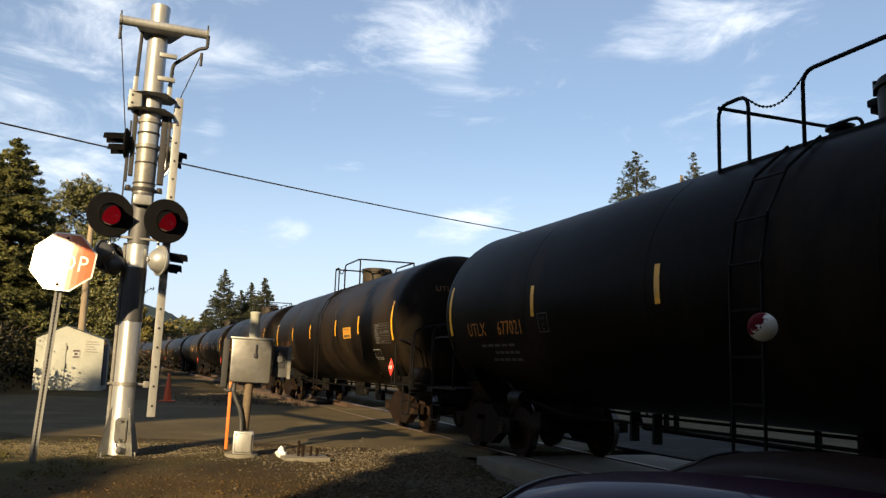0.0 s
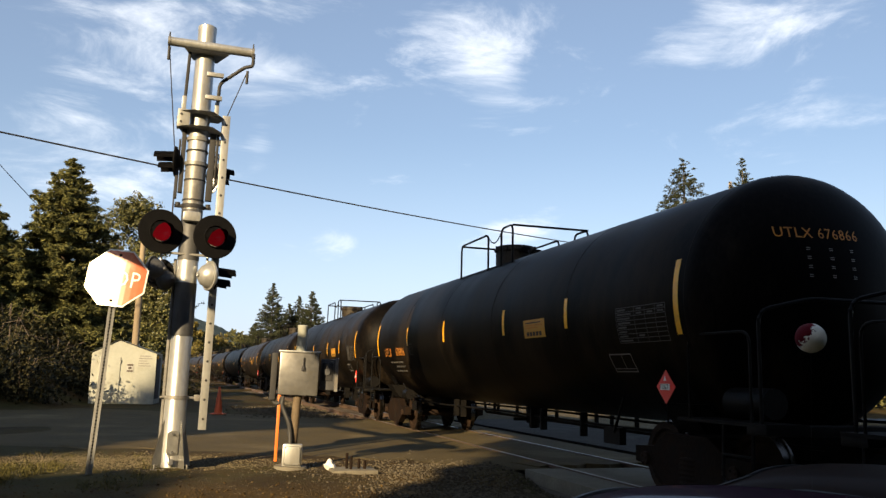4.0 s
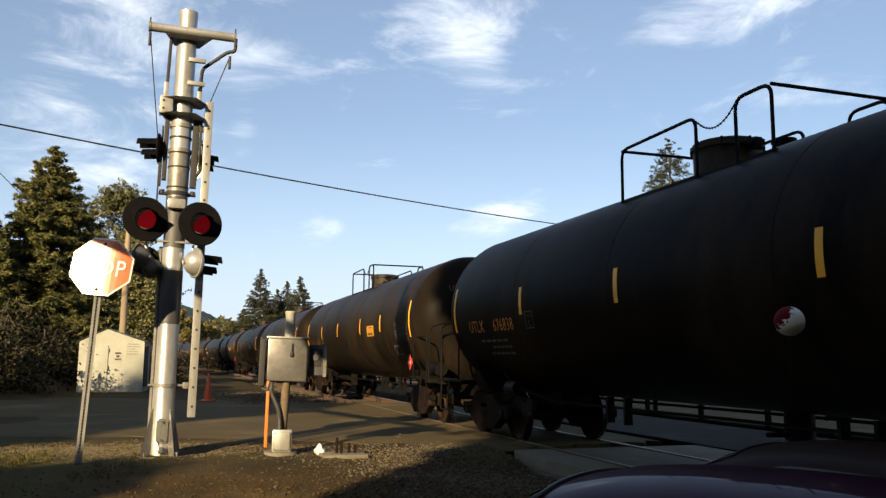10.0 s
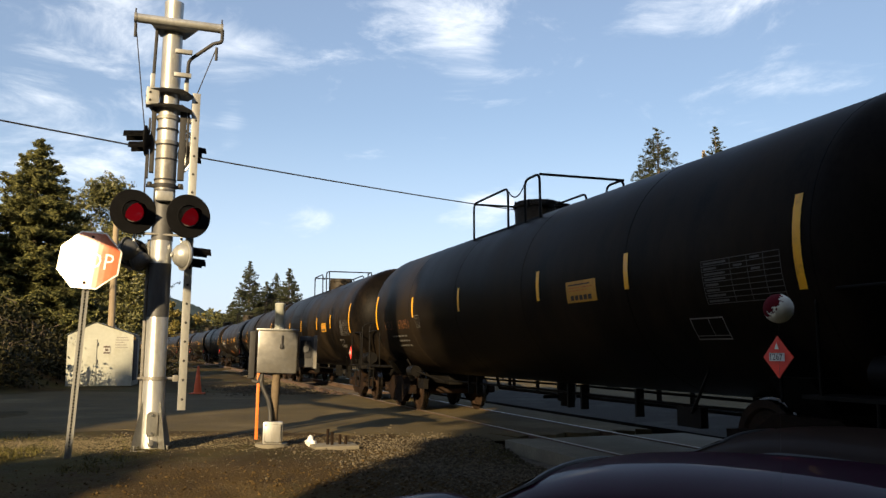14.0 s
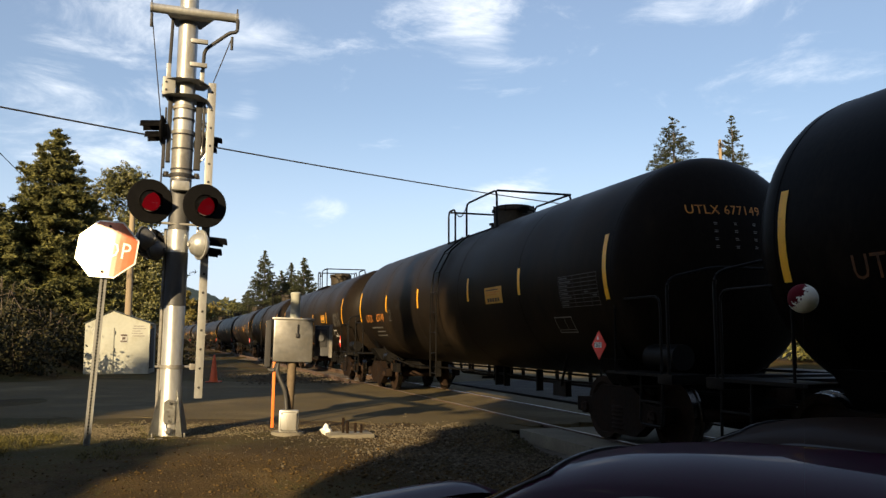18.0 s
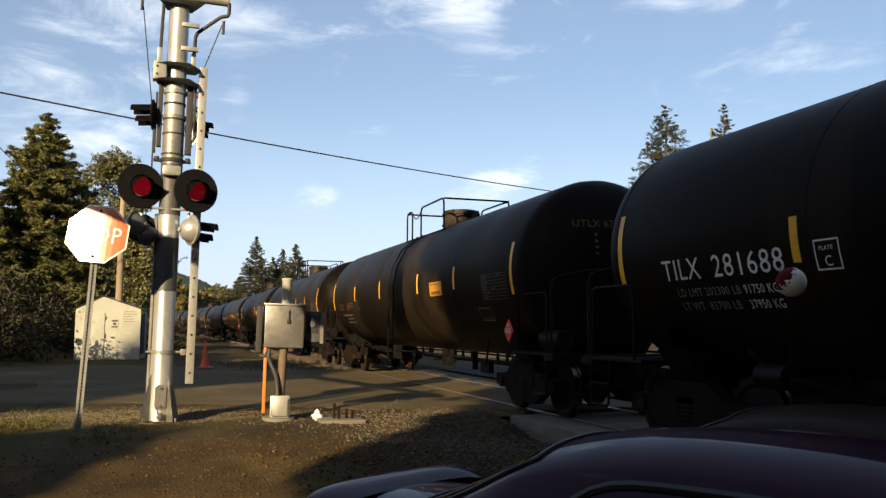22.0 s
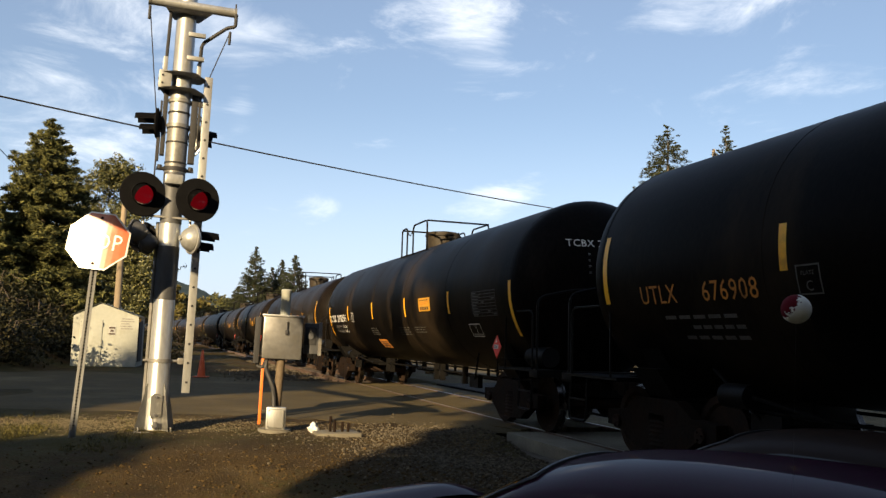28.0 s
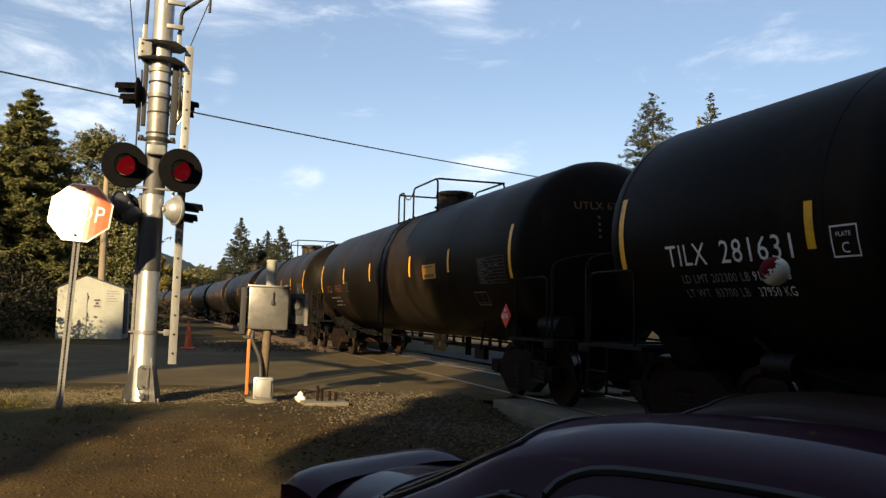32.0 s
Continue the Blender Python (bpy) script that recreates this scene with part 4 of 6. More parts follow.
    for i, w in enumerate((0.6, 0.66, 0.5)):
        part("print_bar", patch(bmesh.new(), px + 0.08, px + 0.08 + w, 2.30 - i * 0.04, 2.318 - i * 0.04, 0.010, nz=1), M_ORANGE if i else M_DARKINK, tank)
    for j in range(5):
        part("print_bar", patch(bmesh.new(), px + 0.12 + j * 0.12, px + 0.21 + j * 0.12, 2.10, 2.165, 0.010, nz=1), M_DARKINK, tank)
    # test data grid
    gx0, gx1, gz0, gz1 = 6.10, 7.25, 1.90, 2.34
    for i in range(9):
        z = gz0 + (gz1 - gz0) * i / 8
        part("grid_line", patch(bmesh.new(), gx0, gx1, z - 0.004, z + 0.004, nz=1, nx=2), M_FAINT, tank)
    for x in (gx0, gx0 + 0.45, gx0 + 0.70, gx0 + 0.93, gx1):
        part("grid_line", patch(bmesh.new(), x - 0.004, x + 0.004, gz0, gz1), M_FAINT, tank)
    rnd = random.Random(int(number))
    for i in range(8):
        z = gz0 + (gz1 - gz0) * (i + 0.28) / 8
        part("print_bar", patch(bmesh.new(), gx0 + 0.03, gx0 + 0.03 + rnd.uniform(0.2, 0.38), z, z + 0.022, nz=1), M_FAINT, tank, "faded stencilled test data")
        for x in (gx0 + 0.5, gx0 + 0.75, gx0 + 0.98):
            if rnd.random() < 0.2:
                part("print_bar", patch(bmesh.new(), x, x + 0.13, z, z + 0.022, nz=1), M_FAINT, tank)
    # small slanted frame
    for a in ((5.69, 6.25, 1.755, 1.77), (5.69, 6.25, 1.535, 1.55), (5.69, 5.705, 1.535, 1.77), (6.0, 6.01, 1.58, 1.77), (6.235, 6.25, 1.535, 1.77), (5.69, 6.25, 1.575, 1.583)):
        part("frame_line", patch(bmesh.new(), *a, nz=2), M_GREYINK if style == "utl" else M_WHITEINK, tank)
    # on the leading end
    lettering(mark + " " + number, 0.17, -0.78, 3.02, tank, ink, head=1, label="stencilled mark on the tank end")
    for i in range(4):
        for j in range(3):
            lettering("=", 0.10, -0.45 + j * 0.28, 2.86 - i * 0.10, tank, M_GREYINK, head=1, name="stencil_bar")
    # number on the red placard
    for ch in car.children:
        if ch.name.startswith("hazard_placard") and ch.data.vertices[0].co.y < 0:
            c = Vector((6.95, -1.33 - 0.026, 1.335))
            flat_text("1267", 0.085, Matrix.Translation(c) @ Matrix.Rotation(radians(90), 4, "X"), M_DARKINK, ch)


V0, ACC, START = 6.78, 0.09, -11.89
SHIFT = {1: -0.29, 2: -0.13, 3: 0.10, 4: 0.03, 5: 0.02, 6: -0.08, 7: 0.09, 9: -0.07, 10: 0.08, 11: 0.27, 12: 0.24, 13: -0.41, 14: -0.30, 15: -0.20, 16: -0.17}    # cars a little longer or shorter than the rest


def car_s(k, t):
    return START + PITCH * k + SHIFT.get(k, 0.0) - V0 * t - ACC * t * t / 2


def car_pose(s):
    a, _ = on_track(s + BOGIE)
    b, _ = on_track(s - BOGIE)
    d = b - a
    return Matrix.Translation((a + b) / 2) @ Matrix.Rotation(math.atan2(d.y, d.x), 4, "Z")


NUMBERS = {0: "677083", 1: "677021", 2: "677073", 3: "676866", 4: "676993", 5: "676838", 6: "676876", 7: "676951", 8: "677180", 9: "677149", 11: "676977", 12: "676904", 13: "676908", 16: "676552", 17: "676871"}
CARS = []


REAR = (0, 3, 4, 5, 6, 7, 8, 12, 13, 18)    # cars that run the other way round, their platform set back


def make_train():
    common = (-4.31, -1.31, 2.16, 4.63)
    bases = {0: make_tank_car(-1.10, common, ((0, 0.48), (1.25, 3.05)), 0.87, 1.95, near_ladder=True)[0],
             1: make_tank_car(-2.25, common, ((0, 1.75), (2.50, 3.10)), -0.98, 0.85)[0],
             2: make_tank_car(-1.12, (-4.75, -1.62, 1.64, 4.75), ((0, 0.50), (1.05, 2.25)), -0.08, 1.15, 7.88, (2.02, 2.44), (-7.76, 7.78), radius=1.47)[0],
             3: make_tank_car(-1.70, common, ((0, 0.48), (1.25, 3.05)), 0.10, 1.35, plain=True)[0],
             4: make_tank_car(-1.20, (-4.68, -1.58, 1.64, 4.78), ((0, 0.50), (1.05, 2.25)), -0.15, 1.05, 7.88, (1.98, 2.42), (-7.55, 7.88), end_z=(1.55, 2.46))[0]}
    used = set()
    made = []
    for k in range(0, 32):
        b = 3 if k > 18 else 1 if k in REAR else 4 if k == 14 else 2 if k in (10, 15) else 0
        c = copy_thing(bases[b], Matrix()) if b in used else bases[b]
        if b not in used:
            used.add(b)
            bases[b] = c
        made.append(c)
    for k, c in enumerate(made):
        tank = [o for o in c.children if o.name.startswith("tank")][0]
        if k in (10, 15):
            decorate(c, tank, "TILX", "281688" if k == 10 else "281631", "til", 3.56 if k == 10 else 2.93)
        elif k == 14:
            decorate(c, tank, "TCBX", "290296", "tcb", 2.78)
        elif k in NUMBERS:
            decorate(c, tank, "UTLX", NUMBERS[k], "utl", 3.70 if k == 1 else 3.07)
        style = "orange" if k in NUMBERS else "white"
        if k < 18:
            tagged(c, f"black steel railway tank car with yellow tape and {style} stencils")
        CARS.append(c)


make_train()


# ---- signal mast ----
def facing(x, y, z=0.0, lean=0.0, turn=0.0):
    """A frame at a place with x to the right and y away as seen from the camera; lean: degrees to the right."""
    a = math.atan2(-x, y)
    return Matrix.Translation((x, y, z)) @ Matrix.Rotation(a + radians(turn), 4, "Z") @ Matrix.Rotation(radians(lean), 4, "Y")


def make_mast():
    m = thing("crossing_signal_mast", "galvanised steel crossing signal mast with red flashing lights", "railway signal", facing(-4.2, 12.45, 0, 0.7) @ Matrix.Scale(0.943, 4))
    R = 0.165
    # shadows across the mast, painted as two dark bands and one duller one
    part("mast_band", lathe(bmesh.new(), [(0.158, 2.05), (0.1695, 2.05), (0.1695, 2.91), (0.158, 2.91)], 32), M_DARKGALV, m, "shadow painted on the mast in dark grey")
    part("mast_band", lathe(bmesh.new(), [(0.158, 3.28), (0.1695, 3.28), (0.1695, 4.12), (0.158, 4.12)], 32), M_DARKGALV, m, "shadow painted on the mast in dark grey")
    part("mast_band", lathe(bmesh.new(), [(0.152, 4.13), (0.1665, 4.13), (0.1665, 4.86), (0.152, 4.86)], 32), M_GALV2, m, "lighter shadow painted on the mast in dull grey")
    part("mast_tube", lathe(bmesh.new(), [(0.18, 0), (0.18, 0.04), (R + 0.01, 0.05), (R + 0.005, 1.05), (R, 1.06), (R, 3.40), (R - 0.004, 3.41), (R - 0.006, 6.70), (0.15, 6.74), (0.15, 7.22), (0.155, 7.24), (0.155, 7.32), (0.10, 7.35), (0, 7.355)], 32), M_GALV, m)
    for k in range(4):
        a = k * math.pi / 2 + 0.6
        fin = bm_of([(0.15, 0, 0), (0.36, 0, 0), (0.34, 0, 0.10), (0.19, 0, 0.72), (0.15, 0, 0.72)], [(0, 1, 2, 3, 4)])
        bmesh.ops.solidify(fin, geom=fin.faces[:], thickness=0.025)
        bmesh.ops.rotate(fin, verts=fin.verts, cent=(0, 0, 0), matrix=Matrix.Rotation(a, 3, "Z"))
        part("base_fin", fin, M_GALV, m, smooth=False)
    bm = bmesh.new()
    box(bm, (-0.30, -0.30, -0.06), (0.30, 0.30, -0.012), bevel=0.01)
    part("base_plate", bm, M_GALV2, m)
    for sx in (-1, 1):
        for sy in (-1, 1):
            part("anchor_bolt", rod(bmesh.new(), (sx * 0.24, sy * 0.24, -0.02), (sx * 0.24, sy * 0.24, 0.06), 0.018, 6), M_GALV2, m)
    # hand hole cover and a padlocked hasp
    cover = bm_of([(x, -R - 0.014, z) for x, z in ((-0.05, 0.19), (0.05, 0.19), (0.085, 0.23), (0.085, 0.53), (0.05, 0.57), (-0.05, 0.57), (-0.085, 0.53), (-0.085, 0.23))], [tuple(range(8))])
    bmesh.ops.solidify(cover, geom=cover.faces[:], thickness=0.02)
    plate = part("access_cover", cover, M_GALV, m, "oblong hand hole cover", smooth=False)
    for z in (0.24, 0.52):
        part("bolt_head", rod(bmesh.new(), (0, -R - 0.05, z), (0, -R - 0.012, z), 0.02, 6), M_DARKGALV, plate)
    part("padlock", box(bmesh.new(), (-0.035, -R - 0.09, 0.05), (0.035, -R - 0.05, 0.14), bevel=0.012), M_DARKGALV, m, "weathered padlock")
    part("lock_chain", tube(bmesh.new(), bend([(-0.06, -R - 0.03, 0.22), (-0.07, -R - 0.06, 0.12), (-0.02, -R - 0.07, 0.03), (0.03, -R - 0.06, 0.13)], 0.04), 0.012, 6), M_GALV, m, "short bright chain")
    # conduit up the mast's left edge
    part("conduit", tube(bmesh.new(), [(-R - 0.03, 0.03, 0.03), (-R - 0.03, 0.03, 3.3)], 0.028), M_GALV2, m)
    # square flat bar with holes, hung beside the mast
    bar = part("channel_bar", box(bmesh.new(), (0.365, -0.06, 0.58), (0.49, -0.02, 5.79), bevel=0.006), M_GALV, m, "upright galvanised channel with bolt holes")
    part("channel_flange", box(bmesh.new(), (0.365, -0.02, 0.58), (0.38, 0.06, 5.79)), M_GALV, m)
    for i in range(17):
        z = 0.75 + i * 0.305
        part("bolt_head", rod(bmesh.new(), (0.43, -0.066, z), (0.43, -0.058, z), 0.021, 8), M_BLACK, bar)
    for z in (1.08, 4.9, 5.32):
        bm = bmesh.new()
        lathe(bm, [(R + 0.004, -0.03), (R + 0.018, -0.03), (R + 0.018, 0.03), (R + 0.004, 0.03)], 28, Matrix.Translation((0, 0, z)))
        rod(bm, (R, -0.03, z), (0.38, -0.02, z), 0.022, 8)
        box(bm, (0.27, -0.05, z - 0.05), (0.36, 0.03, z + 0.05), bevel=0.01)
        rod(bm, (-R - 0.09, -0.03, z), (-R, -0.03, z), 0.02, 8)
        part("clamp", bm, M_GALV2, m)
    # cross bar at the top and its stays
    tb = part("cross_bar", rod(bmesh.new(), (-0.58, -0.22, 6.90), (0.76, -0.22, 6.90), 0.075, 16), M_GALV, m)
    for x in (-0.59, 0.77):
        part("end_cap", rod(bmesh.new(), (x - 0.02, -0.22, 6.90), (x + 0.02, -0.22, 6.90), 0.085, 16), M_GALV2, tb)
        part("eye_bolt", rod(bmesh.new(), (x, -0.22, 6.70), (x, -0.22, 7.06), 0.014, 6), M_BLACK, tb)
    bm = bm_of([(-0.34, -0.30, 6.79), (0.40, -0.30, 6.79), (0.20, 0.22, 6.79), (-0.20, 0.22, 6.79)], [(0, 1, 2, 3)])
    bmesh.ops.solidify(bm, geom=bm.faces[:], thickness=0.03)
    part("bracket_plate", bm, M_GALV2, m, smooth=False)
    for z in (5.48, 5.74):
        bm = bm_of([(-0.36, -0.20, z), (-0.10, -0.36, z), (0.20, -0.36, z), (0.42, 0.02, z), (0.30, 0.30, z), (-0.25, 0.30, z)], [(0, 1, 2, 3, 4, 5)])
        bmesh.ops.solidify(bm, geom=bm.faces[:], thickness=0.025)
        part("bracket_plate", bm, M_GALV2, m, smooth=False)
    for x0, x1, y in ((-0.36, -0.33, -0.2), (0.36, 0.40, 0.05)):
        part("bracket_web", box(bmesh.new(), (x0, y, 5.48), (x1, y + 0.22, 5.74)), M_GALV, m, smooth=False)
    part("bracket_web", box(bmesh.new(), (-0.355, -0.225, 5.47), (-0.16, -0.20, 5.77), bevel=0.006), M_GALV, m)
    for z in (5.55, 5.68):
        part("bolt_head", rod(bmesh.new(), (-0.30, -0.235, z), (-0.30, -0.222, z), 0.02, 6), M_BLACK, m)
    for z in (5.55, 5.65):
        part("bolt_head", rod(bmesh.new(), (-0.37, -0.1, z), (-0.355, -0.1, z), 0.022, 6), M_BLACK, m)
    part("stay", tube(bmesh.new(), [(-0.27, -0.12, 5.76), (-0.25, -0.12, 6.80)], 0.028), M_BLACK, m, "dark stay with a pale foot")
    part("stay_foot", box(bmesh.new(), (-0.31, -0.16, 5.76), (-0.24, -0.09, 6.02), bevel=0.01), M_GALV, m)
    part("stay", tube(bmesh.new(), bend([(0.26, -0.1, 5.95), (0.27, -0.12, 6.32), (0.66, -0.26, 6.62), (0.78, -0.28, 6.64), (0.78, -0.28, 6.86)], 0.08), 0.03), M_BLACK, m, "dark bent bracket")
    part("stay_foot", box(bmesh.new(), (0.22, -0.14, 5.72), (0.29, -0.06, 5.98), bevel=0.01), M_GALV, m)
    for z, x1 in ((6.42, 0.27), (6.02, 0.27)):
        part("bar_step", box(bmesh.new(), (0.05, -0.27, z - 0.04), (x1 + 0.05, -0.20, z + 0.03), bevel=0.008), M_GALV, m)
    # guy cables with turnbuckles
    for a, b in (((-0.58, -0.22, 6.80), (-0.34, -0.10, 4.95)), ((0.70, -0.26, 6.55), (0.43, -0.04, 5.78))):
        part("cable", tube(bmesh.new(), [a, b], 0.009, 5), M_BLACK, m)
        va = Vector(a)
        part("turnbuckle", rod(bmesh.new(), va, va - Vector((0, 0, 0.22)), 0.026, 6), M_BLACK, m)
    # black bands, hose bundles and flat straps round the middle
    for z in (4.28, 4.62, 4.86, 5.12, 5.32):
        bm = bmesh.new()
        lathe(bm, [(R - 0.01, -0.012), (R + 0.012, -0.012), (R + 0.012, 0.012), (R - 0.01, 0.012)], 28, Matrix.Translation((0, 0, z)))
        part("band", bm, M_BLACK, m)
    for x, z0, z1, w in ((-0.225, 4.40, 5.62, 0.036), (-0.285, 4.30, 5.30, 0.016), (-0.31, 4.05, 4.8, 0.012), (0.235, 4.30, 5.45, 0.052), (0.315, 4.6, 5.45, 0.020)):
        part("strap", box(bmesh.new(), (x - w, -0.06, z0), (x + w, 0.06, z1), bevel=0.008), M_BLACK, m, "dark flat strap")
    for k in range(3):
        part("cable_loop", tube(bmesh.new(), bend([(0.22, 0.02, 5.2 - k * 0.1), (0.42 - k * 0.05, -0.02, 5.05), (0.38 - k * 0.04, -0.05, 4.55), (0.20, 0.0, 4.35 + k * 0.08)], 0.2, 6), 0.016, 6), (M_GALV, M_BLACK, M_GALV)[k], m, "looped cable")
    bm = bmesh.new()
    lathe(bm, [(R, -0.03), (R + 0.02, -0.03), (R + 0.02, 0.03), (R, 0.03)], 28, Matrix.Translation((0, 0, 4.18)))
    for sx in (-1, 1):
        rod(bm, (sx * 0.17, 0, 4.18), (sx * 0.29, 0, 4.18), 0.03, 8)
        rod(bm, (sx * 0.24, 0, 4.18), (sx * 0.24, 0, 4.24), 0.04, 8)
    part("clamp", bm, M_BLACK, m)

    # lamp units: a round black backing, a lens and a hood
    def lamp(x, y, z, yaw, lit, name="flashing_light", back=True):
        pm = Matrix.Translation((x, y, z)) @ Matrix.Rotation(radians(yaw), 4, "Z") @ Matrix.Rotation(radians(90), 4, "X")   # local z points out of the lens
        body = bmesh.new()
        lathe(body, [(0.0, -0.10), (0.12, -0.10), (0.16, -0.04), (0.165, 0.0), (0.355, 0.0), (0.360, 0.012), (0.350, 0.022), (0.185, 0.022), (0.180, 0.06), (0.170, 0.022)], 40, pm)
        b = part(name, body, M_LAMPBLACK, m, "round black light unit with a red lens")
        lens = bmesh.new()
        lathe(lens, [(0.158, 0.02), (0.13, 0.034), (0.07, 0.045), (0.0, 0.05)], 28, pm)
        part("lens", lens, M_LENS if lit else M_LENS_DIM, b, "glowing red lens" if lit else "dim dark red lens")
        rim = bmesh.new()
        tube(rim, [pm @ Vector((0.163 * math.cos(a), 0.163 * math.sin(a), 0.045)) for a in [radians(198 + 11 * i) for i in range(14)]], 0.007, 6)
        part("lens_rim", rim, M_GALV2, b, "pale lower rim of the lens")
        hood = bmesh.new()
        n = 18
        rows = []
        for i in range(n + 1):
            a = radians(-50) + radians(280) * i / n
            reach = 0.06 + 0.30 * max(math.sin(a - 0.35) * 0.85 + 0.15, 0) ** 0.6
            rows.append([hood.verts.new(pm @ Vector((0.168 * math.cos(a), 0.168 * math.sin(a), 0.02))), hood.verts.new(pm @ Vector((0.172 * math.cos(a), 0.172 * math.sin(a) - 0.22 * reach, 0.02 + reach)))])
        for p, q in zip(rows, rows[1:]):
            hood.faces.new((p[0], q[0], q[1], p[1]))
        bmesh.ops.solidify(hood, geom=hood.faces[:], thickness=0.006)
        part("hood", hood, M_LAMPBLACK, b)
        return b

    lamp(-0.455, -0.20, 3.70, 16, True)
    lamp(0.385, -0.20, 3.68, 16, False)
    part("lamp_arm", tube(bmesh.new(), [(-0.45, -0.08, 3.76), (0.40, -0.08, 3.74)], 0.035), M_GALV, m)
    part("junction_box", box(bmesh.new(), (-0.14, -0.28, 3.90), (0.14, -0.12, 4.06), bevel=0.03), M_GALV, m)
    part("lamp_arm", tube(bmesh.new(), [(-0.48, -0.10, 3.38), (0.34, -0.18, 3.36)], 0.022), M_GALV2, m)
    # lights for the other approaches, seen from the side: hoods one above the other
    def side_light(x, y, z, yaw):
        pm = Matrix.Translation((x, y, z)) @ Matrix.Rotation(radians(yaw), 4, "Z")   # hood along local x
        bm = bmesh.new()
        lathe(bm, [(0.0, -0.08), (0.10, -0.08), (0.15, -0.02), (0.25, 0.0), (0.25, 0.02), (0.0, 0.02)], 24, pm @ ALONG)
        b = part("flashing_light", bm, M_LAMPBLACK, m, "hooded black light turned aside")
        for zz, ln in ((0.10, 0.34), (-0.08, 0.26)):
            h = bmesh.new()
            n = 12
            rows = []
            for i in range(n + 1):
                a = math.pi * i / n
                rows.append([h.verts.new(pm @ Vector((0.01, 0.15 * math.cos(a), zz - 0.06 + 0.13 * math.sin(a)))), h.verts.new(pm @ Vector((ln, 0.15 * math.cos(a), zz - 0.08 + 0.13 * math.sin(a))))])
            for p, q in zip(rows, rows[1:]):
                h.faces.new((p[0], q[0], q[1], p[1]))
            bmesh.ops.solidify(h, geom=h.faces[:], thickness=0.008)
            part("hood", h, M_LAMPBLACK, b)
    side_light(-0.32, 0.0, 4.92, 172)
    side_light(0.27, 0.16, 4.78, 12)
    side_light(0.42, 0.06, 3.05, 10)
    side_light(-0.42, 0.12, 3.05, 60)

    # bells
    def bell(x, y, z, yaw, r, material):
        pm = Matrix.Translation((x, y, z)) @ Matrix.Rotation(radians(yaw), 4, "Z") @ Matrix.Rotation(radians(90), 4, "X")
        bm = bmesh.new()
        lathe(bm, [(r * 1.02, -0.05), (r * 1.08, -0.03), (r, 0.0), (r * 0.86, 0.06), (r * 0.55, 0.11), (r * 0.2, 0.13), (r * 0.18, 0.16), (0, 0.165)], 28, pm)
        b = part("bell", bm, material, m, "grey round warning bell")
        bm = bmesh.new()
        lathe(bm, [(0, -0.16), (r * 0.7, -0.15), (r * 1.3, -0.07), (r * 1.3, -0.04), (0, -0.04)], 28, pm)
        part("bell_back", bm, material, b)
    bell(0.30, -0.20, 3.04, -66, 0.19, M_GALV)
    # the left bells get a darker grey for the shade they hang in
    bell(-0.47, -0.12, 3.10, 62, 0.16, M_DARKGALV)
    bell(-0.30, -0.06, 2.95, 50, 0.14, M_DARKGALV)
    for x in (-0.42, 0.30):
        bm = bmesh.new()
        rod(bm, (x, -0.05, 3.20), (x, -0.05, 3.44), 0.02, 8)
        bmesh.ops.create_icosphere(bm, subdivisions=2, radius=0.035, matrix=Matrix.Translation((x, -0.05, 3.45)))
        part("bell_bracket", bm, M_GALV, m)
    return m


make_mast()


